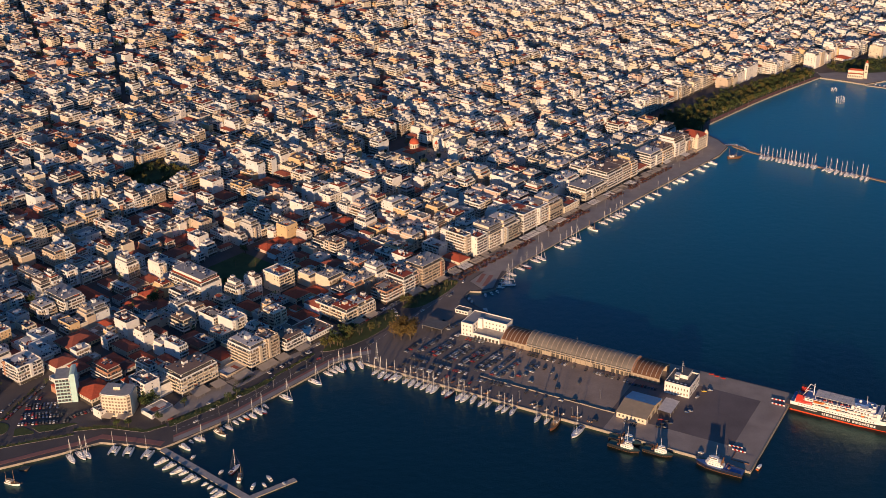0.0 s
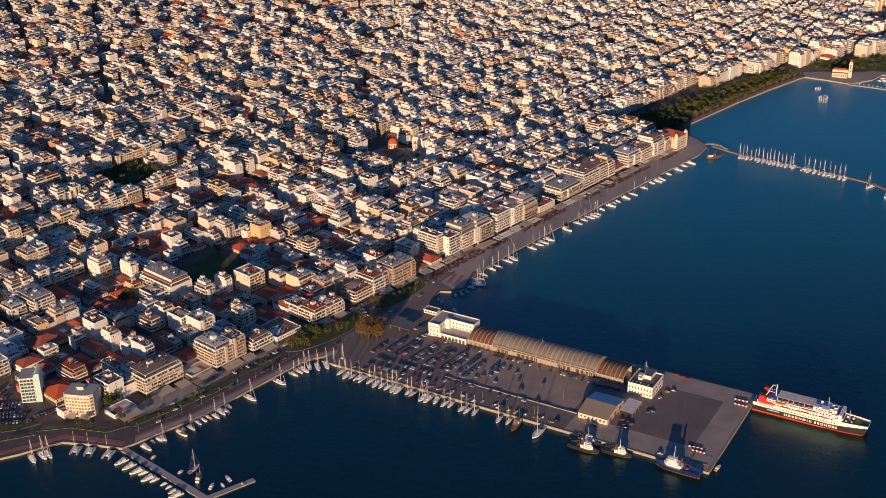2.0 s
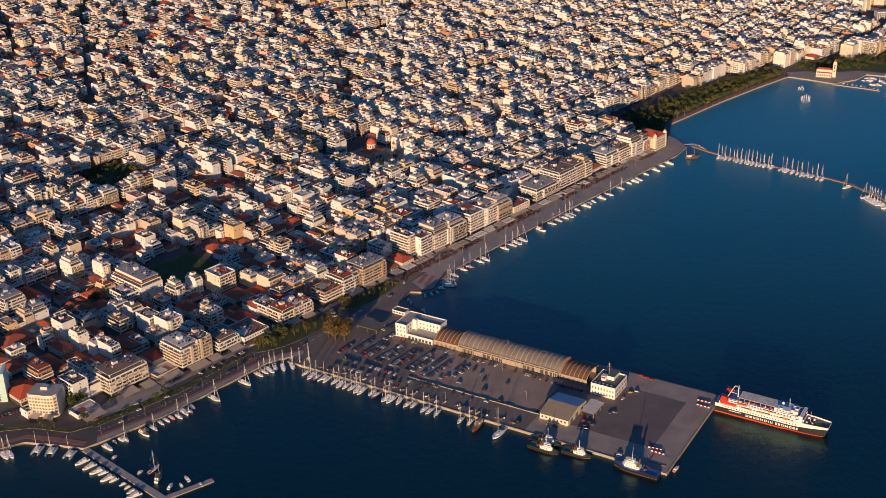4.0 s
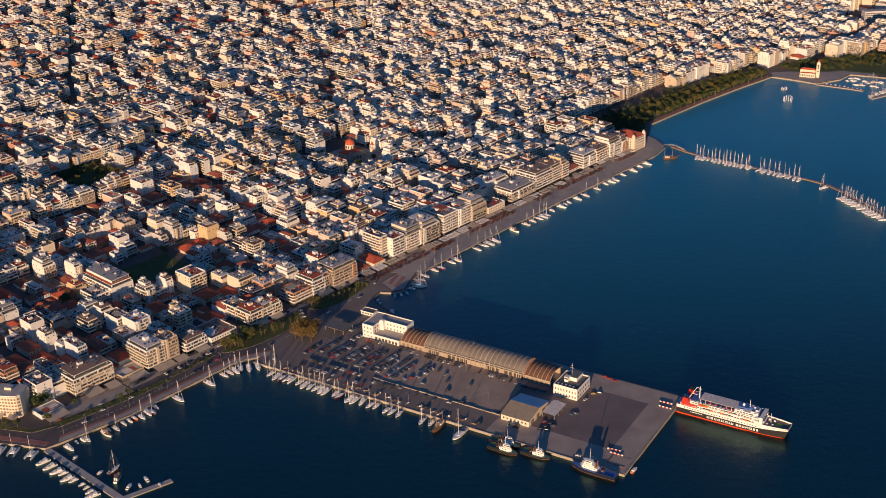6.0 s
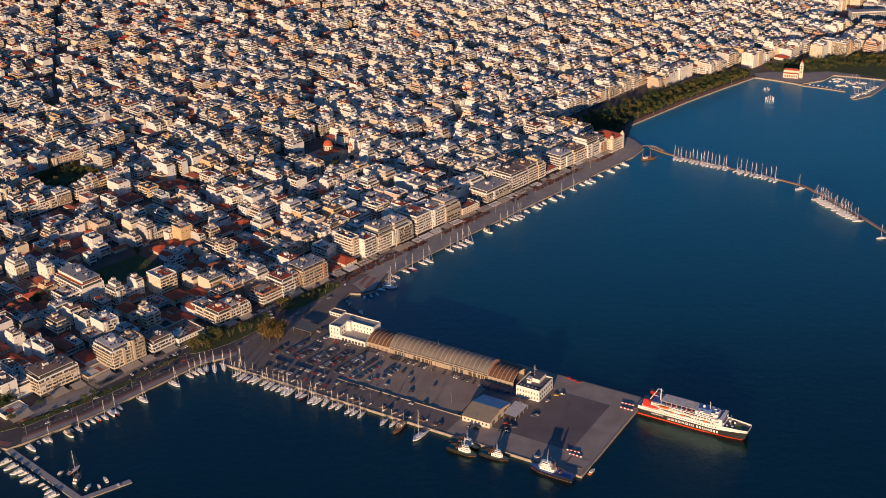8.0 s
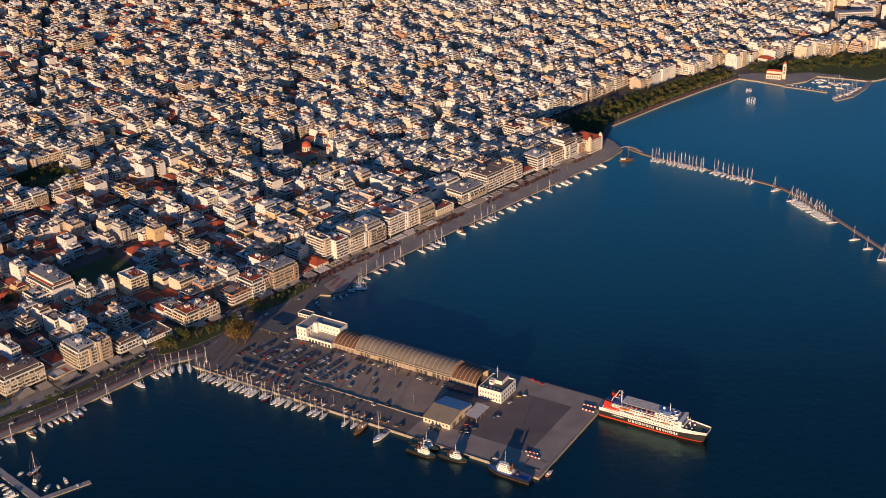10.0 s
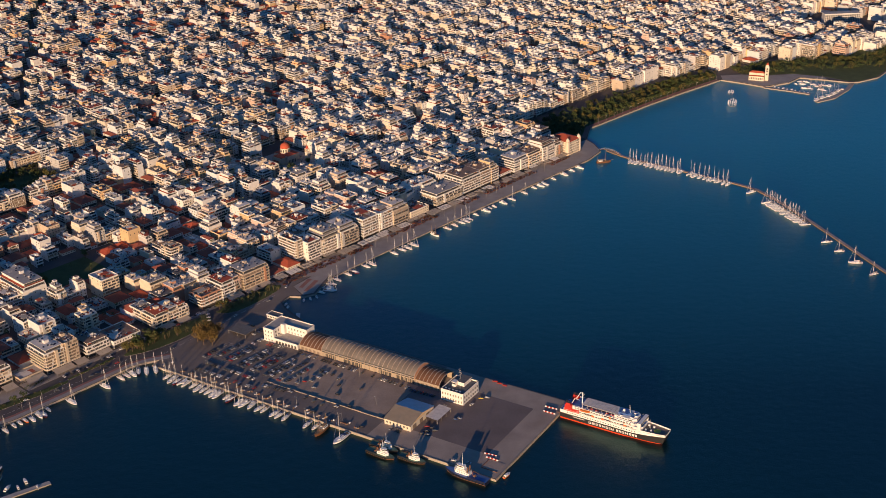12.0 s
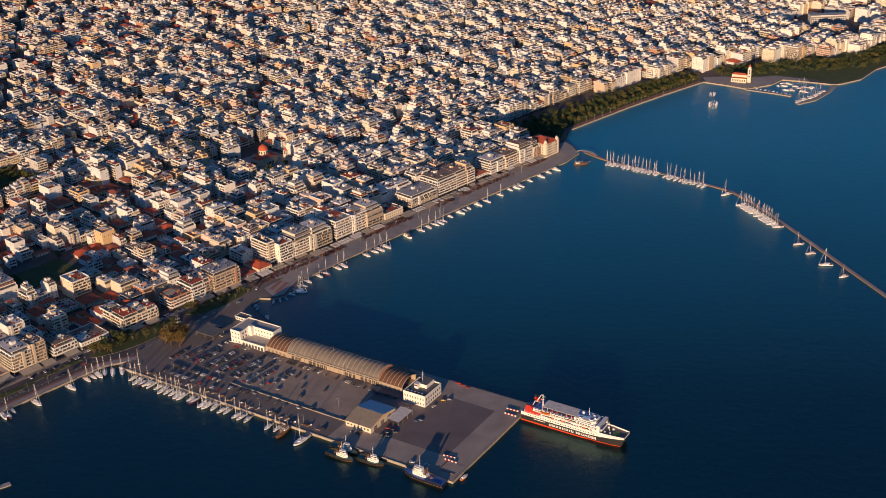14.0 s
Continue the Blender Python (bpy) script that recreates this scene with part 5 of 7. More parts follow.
    # superstructure
    tiers = [("deckhouse", 3, 66, 7.3, 8.0, 10.8), ("deckhouse", 10, 63, 6.9, 10.8, 13.4), ("bridge_deck", 44, 61, 6.2, 13.4, 16.0)]
    for nm, x0, x1, hw, z0, z1 in tiers:
        b = Batch()
        b.prism([(x0, -hw), (x1 - 3, -hw), (x1, -hw * .6), (x1, hw * .6), (x1 - 3, hw), (x0, hw)], z0, z1, "boat_white", "boat_blue" if nm == "deckhouse" else "boat_white")
        b.thing(nm, root)
        b = Batch()
        n = int((x1 - x0 - 6) / 2.2)
        for i in range(n):
            x = x0 + 2 + 2.2 * i
            for s in (-1, 1):
                b.box(x, x + 1.3, s * hw - 0.06, s * hw + 0.06, z0 + 1.0, z0 + 1.9, "glass")
        b.thing("glazing", root, kind="stuff")
    b = Batch()
    b.box(58.9, 61.06, -3.6, 3.6, 14.3, 15.4, "glass")
    b.box(56, 58, -6.26, 6.26, 14.3, 15.4, "glass")
    b.thing("bridge_window", root)
    for x0, y0, z0, w in ((26, -7.35, 8.3, 2.2), (34, -7.35, 8.3, 2.2), (40, -6.95, 11.0, 1.4), (52, -7.35, 8.3, 2.2)):
        b = Batch()
        b.box(x0, x0 + w, y0 - 0.06, y0 + 0.1, z0, z0 + 2.0, "boat_orange")
        b.thing("side_door", root, "orange side door")
    for s in (-1, 1):
        b = Batch()
        for x0, x1, z0, z1, hw in ((20, 28, 9.4, 10.2, 7.3), (33, 42, 9.4, 10.2, 7.3), (50, 56, 9.4, 10.2, 7.3), (16, 24, 12.0, 12.8, 6.9), (36, 46, 12.0, 12.8, 6.9)):
            b.box(x0, x1, s * hw - 0.06, s * hw + 0.06, z0, z1, "boat_navy")
        b.thing("deck_opening", root, kind="stuff")
    for z, hw in ((8.2, 7.72), (10.75, 7.5)):
        b = Batch()
        for s in (-1, 1):
            b.box(20, 63, s * hw - 0.06, s * hw + 0.06, z, z + 0.45, "boat_white", None, True)
        b.thing("solid_rail", root)
    for s in (-1, 1):
        b = Batch()
        for i in range(27):
            x = 6 + 2.1 * i
            b.box(x, x + 0.8, s * plan(x + 0.4) - 0.07, s * plan(x + 0.4) + 0.07, 6.3, 7.1, "boat_navy")
        b.thing("porthole", root, kind="stuff")
    for i in range(8):
        b = Batch()
        b.box(47 + 1.5 * i, 48.1 + 1.5 * i, -7.2, -6.4, 10.85, 11.8, "boat_orange" if i % 3 == 0 else "boat_white")
        b.thing("life_raft", root)
    # open decks with rails
    for x0, x1, hw, z in ((3, 66, 7.7, 8.05), (6, 64, 7.5, 10.8), (10, 62, 7.0, 13.4)):
        b = Batch()
        b.box(x0, x1, -hw, hw, z - 0.06, z + 0.08, "boat_white", "boat_blue", True)
        b.thing("deck", root)
        for s in (-1, 1):
            b = Batch()
            b.box(x0, x1, s * hw - 0.05, s * hw + 0.05, z + 0.95, z + 1.08, "boat_white", None, True)
            for i in range(int((x1 - x0) / 3) + 1):
                b.box(x0 + 3 * i, x0 + 3 * i + 0.1, s * hw - 0.05, s * hw + 0.05, z + 0.08, z + 0.95, "boat_white")
            b.thing("railing", root)
    # sun roof over the after decks
    b = Batch()
    b.box(17, 46, -5.6, 5.6, 16.1, 16.3, "steel", None, True)
    b.thing("sun_roof", root, "light grey sun roof in panels")
    for i in range(9):
        for j in range(3):
            b = Batch()
            b.box(17.1 + 3.2 * i, 20.1 + 3.2 * i, -5.5 + 3.7 * j, -1.95 + 3.7 * j, 16.3, 16.42, "roof_light")
            b.thing("roof_panel", root)
    for i in range(8):
        for y in (-5.3, 5.3):
            b = Batch()
            b.box(17.4 + 4 * i, 17.6 + 4 * i, y - 0.1, y + 0.1, 13.4, 16.1, "boat_white")
            b.thing("post", root)
    for i in range(6):
        for j in range(3):
            b = Batch()
            b.box(19 + 4.2 * i, 21.6 + 4.2 * i, -4.6 + 3.4 * j, -3.6 + 3.4 * j, 13.48, 14.0, "boat_red" if (i + j) % 3 else "canvas_blue")
            b.thing("bench", root)
    for s in (-1, 1):
        for i in range(7):
            b = Batch()
            b.rod((28 + 3.4 * i, s * 7.2, 11.35), (29.4 + 3.4 * i, s * 7.2, 11.35), 0.42, "boat_white", 8)
            b.box(28.4 + 3.4 * i, 29.0 + 3.4 * i, s * 7.2 - 0.3, s * 7.2 + 0.3, 10.85, 11.1, "steel")
            b.thing("raft_canister", root)
        for x0, z0 in ((12, 8.1), (30, 10.85), (58, 10.85)):
            b = Batch()
            for k in range(6):
                b.box(x0 + 0.55 * k, x0 + 0.55 * k + 0.6, s * 7.55 - 0.35, s * 7.55 + 0.35, z0 + 0.42 * k, z0 + 0.42 * k + 0.1, "boat_white", None, True)
            b.thing("stair", root)
    for x0, x1, y0, y1 in ((48, 50, -5.5, -3.9), (48, 50, 3.9, 5.5), (56, 58.5, -4.8, -2.2), (56, 58.5, 2.2, 4.8), (58.5, 60.4, -1.4, 1.4)):
        b = Batch()
        b.box(x0, x1, y0, y1, 16.0, 16.9, "boat_white", "boat_blue")
        b.thing("deck_locker", root)
    # stern: red funnels, cranes, boats
    for s in (-1, 1):
        f = Batch()
        f.box(3.5, 16, s * 7.0 - 0.7, s * 7.0 + 0.7, 8.2, 10.9, "boat_red")
        f.prism([(4, s * 6.6 - 1.2), (9, s * 6.6 - 1.2), (10, s * 6.6 + 1.2), (4, s * 6.6 + 1.2)], 10.9, 14.0, "boat_red")
        f.box(4.6, 8.5, s * 6.6 - 0.9, s * 6.6 + 0.9, 14.0, 15.3, "boat_red", "boat_black")
        fu = f.thing("funnel", root, "red funnel with dark top")
        for x in (5.2, 6.6, 7.9):
            f = Batch()
            f.rod((x, s * 6.6, 15.2), (x - 0.6, s * 6.6, 17.2), 0.35, "boat_black", 6)
            f.thing("exhaust", fu)
        b = Batch()
        hull(b, 8.0, 2.8, 1.1, "boat_orange", "boat_orange", z0=-0.3)
        for i, p in enumerate(b.v):
            b.v[i] = (p[0] + 17, p[1] + s * 7.4, p[2] + 12.0)
        lb = b.thing("lifeboat", root, "orange lifeboat")
        b = Batch()
        for x in (18.5, 23.5):
            b.rod((x, s * 6.2, 11), (x, s * 7.6, 14.6), 0.16, "boat_white", 5)
        b.thing("davit", lb)
        b = Batch()
        b.rod((8, s * 3.2, 13.5), (11, s * 5.2, 19.5), 0.28, "boat_white", 6)
        b.rod((11, s * 5.2, 19.5), (15, s * 4.4, 18.8), 0.2, "boat_white", 6)
        b.thing("crane", root)
    b = Batch()
    b.rod((15, 0, 13.4), (15, 0, 24), 0.5, "boat_white", 8, 0.25)
    b.rod((15, -2.2, 20), (15, 2.2, 20), 0.14, "boat_white", 4)
    b.rod((15, -1.6, 22), (15, 1.6, 22), 0.12, "boat_white", 4)
    b.thing("mast", root)
    b = Batch()
    b.rod((54, 0, 16), (53.5, 0, 24), 0.3, "boat_white", 6, 0.12)
    b.rod((53.6, -2, 21), (53.6, 2, 21), 0.12, "boat_white", 4)
    b.thing("radar_mast", root)
    b = Batch()
    b.prism([(46, -3.4), (53, -3.0), (55, 0), (53, 3.0), (46, 3.4)], 16.05, 17.6, "boat_blue", "boat_blue")
    b.thing("wheelhouse_top", root, "blue wheelhouse top")
    b = Batch()
    lathe(b, 49, 0, [(0.9, 17.6), (1.1, 18.3), (0.8, 19.2), (0.05, 19.5)], "boat_white", 12)
    b.thing("radome", root)
    b = Batch()
    b.rod((70, 0, 8.2), (69.6, 0, 17), 0.22, "boat_white", 6, 0.1)
    b.thing("foremast", root)
    b = Batch()
    b.box(63.0, 65.5, -7.6, 7.6, 12.6, 15.0, "boat_white", None, True)
    b.box(63.0, 65.5, -7.6, -6.0, 8.0, 12.6, "boat_white")
    b.box(63.0, 65.5, 6.0, 7.6, 8.0, 12.6, "boat_white")
    b.thing("bow_visor", root, "white bow ramp housing")
    b = Batch()
    for i in range(9):
        b.box(65.5, 65.56, -6.6 + 1.6 * i, -5.6 + 1.6 * i, 12.9, 14.6, "boat_navy")
    b.thing("visor_slots", root, kind="stuff")
    for x, y in ((68, 3.5), (68, -3.5), (72, 3), (72, -3)):
        b = Batch()
        lathe(b, x, y, [(0.8, 8.25), (0.8, 9.3), (0.3, 9.5), (0.01, 9.5)], "boat_white", 8)
        b.thing("windlass", root)
    # stern ramp on the quay
    b = Batch()
    b.box(-4.2, 0.3, -5, 5, 2.2, 2.5, "rust", "asphalt_dark", True)
    b.thing("stern_ramp", root)
    # ship's name as plain bars on both sides
    for s in (-1, 1):
        b = Batch()
        for x0, x1 in ((24, 26.2), (27, 29), (29.8, 31.6), (32.4, 34.2), (35, 37.2), (38, 40.2), (41, 41.9), (42.6, 44.6), (46.4, 48), (48.6, 50.2), (50.9, 53), (53.6, 56), (56.6, 58.6), (59.2, 61), (61.6, 63)):
            y = s * (plan((x0 + x1) / 2) * (0.975 if x0 < 50 else 0.965)) + s * 0.12
            for xa in (x0, x1 - 0.75):
                b.box(xa, xa + 0.6, y - 0.08, y + 0.08, 2.2, 4.2, "boat_white", None, True)
            for zc in {0: (3.0,), 1: (2.2, 3.8), 2: (3.8,), 3: (2.2,), 4: (2.2, 3.0, 3.8)}[int(x0 * 7) % 5]:
                b.box(x0 + 0.6, x1 - 0.75, y - 0.08, y + 0.08, zc, zc + 0.4, "boat_white", None, True)
        for i in range(8):
            y = s * (plan(14) * 0.975) + s * 0.12
            b.box(11 + 1.2 * i, 11.9 + 1.2 * i, y - 0.08, y + 0.08, 3.6, 4.3, "boat_white", None, True)
        b.thing("name_bars", root, "white bars in place of the name")


def build_boats():
    rnd = random.Random(5)
    kinds = [yacht(13.2, "boat_white", "canvas_blue", "white sailing yacht with blue sail covers, moored"), yacht(15, "boat_white", "boat_white", "white sailing yacht with white sail cover, moored"),
             yacht(11.5, "boat_white", "awning", "small white sailing yacht with beige cover, moored"), yacht(14, "boat_navy", "canvas_blue", "navy hulled sailing yacht with blue covers, moored")]
    motors = [motor_boat(8.5, "small white cabin motorboat, moored"), motor_boat(12.5, "white motor yacht with flybridge, moored"), motor_boat(6, "small open white motorboat, moored"), motor_boat(7.5, "teal hulled motorboat, moored", "boat_teal"), motor_boat(9, "orange hulled motorboat, moored", "boat_orange")]
    cats = [catamaran(13, "white sailing catamaran with dark saloon windows, moored")]
    caiq = [caique(19, "dark wooden two-masted excursion boat, moored"), caique(14, "white wooden fishing caique with masts, moored", "boat_white")]
    used = set()

    def put(src, m):
        if id(src) in used:
            return copy_thing(src, m)
        used.add(id(src))
        src.matrix_world = m
        return src

    def pick():
        return rnd.choice([kinds[0], kinds[0], kinds[1], kinds[1], kinds[2], kinds[3]])

    def moor_pier(x, src, gap=2.0):
        a = -90 + rnd.uniform(-6, 6)
        put(src, PIER_M @ pose(x, -gap - 0.5, 0, 0, 0, a))
    for x in (-4, 3, 9, 28, 34, 40, 47, 52, 57, 67, 72, 83, 88, 104, 109, 121, 126, 132, 155):
        moor_pier(x, pick())
    moor_pier(17, cats[0])
    moor_pier(94, motors[1])
    moor_pier(164, kinds[2])
    moor_pier(172, caiq[0], 1.5)
    moor_pier(194, yacht(20, "boat_white", "canvas_blue", "large white ketch-sized sailing yacht, moored at the quay"), 2)

    def moor_town(u, v, src, a):
        put(src, Matrix.Translation(town(u, v, 0)) @ pose(0, 0, 0, 0, 0, math.degrees(TURN) + a + rnd.uniform(-6, 6)))
    # head of the yacht basin
    for u, v in ((-241, 2), (-236, -3), (-229, -7), (-222, -10), (-214, -13)):
        moor_town(u, v, pick(), -118)
    for u in (-262, -256, -250, -280, -314):
        moor_town(u, 4, pick(), -90)
    # along the western quay
    for u, src in ((-334, motors[0]), (-341, kinds[3]), (-344, motors[1]), (-351, kinds[0]), (-357, motors[4]), (-362, motors[0]), (-367, motors[0]), (-376, kinds[2]), (-381, motors[2]), (-386, caiq[1]), (-401, kinds[2]), (-404, motors[0]), (-409, motors[2]), (-418, motors[1])):
        moor_town(u, 5 if u > -400 else 10, src, -90)
    for u, v in ((-452, 48), (-446, 38), (-438, 22)):
        moor_town(u, v, cats[0], -148)
    moor_town(-537, 74, caiq[1], -66)
    for u, v in ((-485, 68), (-478, 66), (-474, 64)):
        moor_town(u, v, pick(), -100)
    # north quay
    for u, k in ((87, 0), (98, 0), (105, 1), (115, 1), (151, 9), (172, 2), (185, 2), (195, 0), (201, 1), (207, 0), (223, 5), (238, 6), (247, 5), (255, 5), (270, 6), (285, 0), (310, 2), (330, 5), (339, 6), (346, 6), (368, 5), (388, 6), (404, 5), (418, 6), (44, 0), (52, 1), (18, 2), (26, 3), (2, 0)):
        src = kinds[k] if k < 4 else caiq[1] if k == 9 else motors[k - 5]
        moor_town(u, 3.5, src, -90)
    for u, v, k, a in ((-11, 0, 0, -70), (-16, -4, 2, -70), (-24, -10, 1, -60), (-38, -14, 7, -100), (-44, -12, 8, -120), (-50, -10, 8, -140), (-67, -4, 7, -160), (-70, -10, 7, -160), (-30, -9, 5, -75), (-20, -5, 0, -70)):
        moor_town(u, v, kinds[k] if k < 4 else motors[k - 5], a)
    put(caiq[0], Matrix.Translation(town(446, -8, 0)) @ pose(0, 0, 0, 0, 0, math.degrees(TURN) - 42))
    # pontoon yachts
    for (x0, y0), (x1, y1), n, a in (((412, 1497), (475, 1455), 15, -122), ((482, 1449), (527, 1412), 9, -128), ((562, 1352), (592, 1284), 15, -172), ((549, 1386), (549, 1386), 1, -150)):
        for i in range(n):
            t = (i + 0.5) / n
            put(rnd.choice([kinds[0], kinds[1], kinds[1], kinds[2]]) if i % 5 else (cats[0] if a == -128 else kinds[1]), pose(x0 + (x1 - x0) * t - 2, y0 + (y1 - y0) * t - 2, 0, 0, 0, a + rnd.uniform(-5, 5)))
    for x, y in ((604, 1238), (611, 1213), (622, 1183), (631, 1158)):
        put(pick(), pose(x - 2.5, y, 0, 0, 0, -170 + rnd.uniform(-30, 30)))
    # jetty in the west
    for v, k in ((2, 1), (-8, 1), (-19, 1), (-24, 0), (-33, 1), (-38, 0), (-48, 2), (-54, 2), (-61, 0), (-68, 1)):
        moor_town(-437, v, motors[k], 172)
    for u, v, k in ((-425, -12, 2), (-424, -45, 2)):
        moor_town(u, v, motors[k], 10)
    moor_town(-419, -52, kinds[3], 20)
    moor_town(-422, -66, caiq[1], 40)
    moor_town(-421, -80, motors[0], 30)
    for u, v, k in ((-412, -86, 2), (-404, -84, 0), (-400, -92, 2)):
        moor_town(u, v, motors[k], 80 if v > -90 else -100)
    # far marina
    for i in range(11):
        moor_town(844 + 7 * i, -108 if i < 4 else -112, kinds[2] if i % 2 else motors[0], 95)
    for i in range(9):
        moor_town(866 - 0.6 * i, -78 + 6.5 * i, motors[rnd.choice((0, 2))], 5)
    for i in range(20):
        moor_town(rnd.uniform(884, 922), rnd.choice((-44, -58, -62, -80)) + rnd.uniform(-2, 2), rnd.choice([motors[0], motors[2], kinds[2]]), rnd.choice((90, -90)))
    # tugs
    big = tug(39, 9.6, "navy and white ocean tug moored along the pier", "boat_navy")
    big.matrix_world = PIER_M @ pose(330, -6.8, 0, 0, 0, 180)
    t1 = tug(27, 8, "black harbour tug with white deckhouse, moored abreast", "boat_black")
    t1.matrix_world = PIER_M @ pose(219, -5.6, 0, 0, 0, 0)
    copy_thing(t1, PIER_M @ pose(222, -14.5, 0, 0, 0, -2))
    t2 = tug(25, 8, "black harbour tug with white wheelhouse and red trim", "boat_black")
    t2.matrix_world = PIER_M @ pose(249, -8.5, 0, 0, 0, 1)
    put(motors[4], PIER_M @ pose(337, 6, 0, 0, 0, 85))


def build_fountain(u, v, ring, height, jets, seed):
    """A floating fountain: upright jets that fall back as loose drops."""
    rnd = random.Random(seed)
    root = tagged(new("fountain"), "floating fountain with white jets of spray on the bay", "fountain", "fountains in the bay")
    root.matrix_world = Matrix.Translation(town(u, v, 0))
    b = Batch()
    lathe(b, 0, 0, [(ring, -0.2), (ring, 0.25), (ring - 0.6, 0.25), (ring - 0.6, -0.2)], "steel", 20)
    b.thing("float_ring", root, "low grey float ring")
    for i in range(jets):
        a = 2 * math.pi * i / jets
        cx, cy, h = (ring - 0.3) * math.cos(a), (ring - 0.3) * math.sin(a), height * rnd.uniform(.8, 1.1)
        b = Batch()
        b.rod((cx, cy, 0.2), (cx, cy, h * .9), 0.10, "spray", 5, 0.22)
        for _ in range(60):
            t = rnd.random() ** .7
            r = 0.15 + 0.75 * (1 - abs(t - .75)) * rnd.random()
            q = rnd.uniform(0, 6.28)
            x, y, z, e = cx + r * math.cos(q), cy + r * math.sin(q), h * t, rnd.uniform(.15, .4)
            b.face([(x - e, y, z), (x, y - e, z + e), (x + e, y, z)], "spray")
            b.face([(x, y - e, z), (x + e, y, z + e), (x, y + e, z)], "spray")
        b.thing("jet", root)


build_ferry()
build_boats()
build_fountain(753, -20, 6.0, 9.0, 11, 4)
build_fountain(799, 10, 4.0, 4.5, 6, 6)


# ================= jetties and pontoons =================
def strip(points, width, z0, z1, mat, name, label, category, top=None):
    b = Batch()
    for (x0, y0), (x1, y1) in zip(points, points[1:]):
        d = math.hypot(x1 - x0, y1 - y0)
        ox, oy = -(y1 - y0) / d * width / 2, (x1 - x0) / d * width / 2
        b.prism([(x0 - ox, y0 - oy), (x1 - ox, y1 - oy), (x1 + ox, y1 + oy), (x0 + ox, y0 + oy)], z0, z1, mat, top)
    return b.thing(name, label=label, category=category, kind="structure")


J = [town(-431, 16)[:2], town(-431, -90)[:2]]
strip(J, 6, -0.5, 0.9, "quay_stone", "jetty_1", "grey concrete jetty with moored motorboats", "jetty", "roof_grey")
strip([town(-428.5, -88)[:2], town(-391, -97)[:2]], 5, -0.5, 0.86, "quay_stone", "jetty_2", "short grey concrete arm of the jetty", "jetty", "roof_grey")
strip([(383, 1531), (398, 1512), (412, 1498), (527, 1410), (549, 1390), (566, 1356), (592, 1290), (652, 1118), (760, 800)], 4.2, -0.5, 0.9, "teak", "pontoon", "long floating breakwater pontoon with yachts", "pontoon", "paving")
strip([town(853, -14)[:2], town(862, -58)[:2], town(865, -82)[:2]], 5, -1, 1.3, "quay_stone", "breakwater_1", "low stone breakwater of the small marina", "breakwater", "paving")
strip([town(951, -106)[:2], town(918, -114)[:2], town(869, -117)[:2], town(838, -107)[:2]], 6, -1, 1.3, "quay_stone", "breakwater_2", "low stone breakwater with moored yachts", "breakwater", "paving")
strip([pier_xy(24, 148)[:2], pier_xy(34, 134)[:2]], 4, -0.5, 0.8, "roof_light", "pontoon_2", "small grey floating pontoon", "pontoon")


def build_bridge():
    root = tagged(new("footbridge"), "arched wooden footbridge to the pontoon", "bridge")
    b = Batch()
    p0, p1 = Vector((372, 1530, 2.2)), Vector((398, 1512, 1.0))
    pts = [p0.lerp(p1, i / 10) + Vector((0, 0, 3.2 * math.sin(math.pi * i / 10))) for i in range(11)]
    side = (p1 - p0).cross(Vector((0, 0, 1))).normalized()
    for a, c in zip(pts, pts[1:]):
        q = [a - 1.5 * side, c - 1.5 * side, c + 1.5 * side, a + 1.5 * side]
        b.face([tuple(p) for p in q], "teak")
        b.face([tuple(p - Vector((0, 0, 0.3))) for p in reversed(q)], "teak")
    b.thing("deck", root)
    for s in (-1.5, 1.5):
        b = Batch()
        for a, c in zip(pts, pts[1:]):
            b.rod(tuple(a + s * side + Vector((0, 0, 1.1))), tuple(c + s * side + Vector((0, 0, 1.1))), 0.12, "alu", 4)
            b.rod(tuple(a + s * side), tuple(a + s * side + Vector((0, 0, 1.1))), 0.08, "alu", 4)
        b.thing("railing", root)


build_bridge()


# ================= roads, pavements and greens =================
def patch(pts, z, mat, name, label, category, base=1.4, kerb=None):
    b = Batch()
    b.prism([town(u, v)[:2] for u, v in pts], base, z, kerb or mat, mat)
    return b.thing(name, label=label, category=category, kind="structure")


def smooth(pts, n=6):
    """A closed curve through a few corners."""
    out = []
    m = len(pts)
    for i in range(m):
        p0, p1, p2, p3 = [Vector(pts[(i + k - 1) % m]) for k in range(4)]
        for k in range(n):
            t = k / n
            q = 0.5 * ((2 * p1) + (p2 - p0) * t + (2 * p0 - 5 * p1 + 4 * p2 - p3) * t * t + (3 * p1 - p0 - 3 * p2 + p3) * t ** 3)
            out.append((q.x, q.y))
    return out


patch([(4, 4), (280, 6.8), (394, 6), (424, 5), (446, 5), (480, 12), (497, 35), (503, 52), (470, 52), (468, 32), (438, 32), (436, 39), (350, 42), (200, 41), (40, 45), (0, 44), (-20, 30)], 2.12, "paving", "pavement_1", "broad pale paved promenade along the water", "pavement", kerb="quay_stone")
patch([(-420, 16), (-360, 7), (-280, 7.4), (-247, 8), (-233, 4), (-213, -7), (-208, -3), (-228, 8), (-245, 12), (-280, 12), (-360, 12), (-416, 21)], 2.12, "paving", "pavement_2", "paved quay strip where yachts moor", "pavement", kerb="quay_stone")
patch([(-416, 21.2), (-360, 12.1), (-280, 12.1), (-245, 12.1), (-228, 8.1), (-208, -2.9), (-206, -1), (-227, 10.5), (-244, 15), (-280, 15), (-360, 15), (-414, 24)], 2.10, "paving_red", "pavement_3", "red paved cycle path along the quay", "pavement")
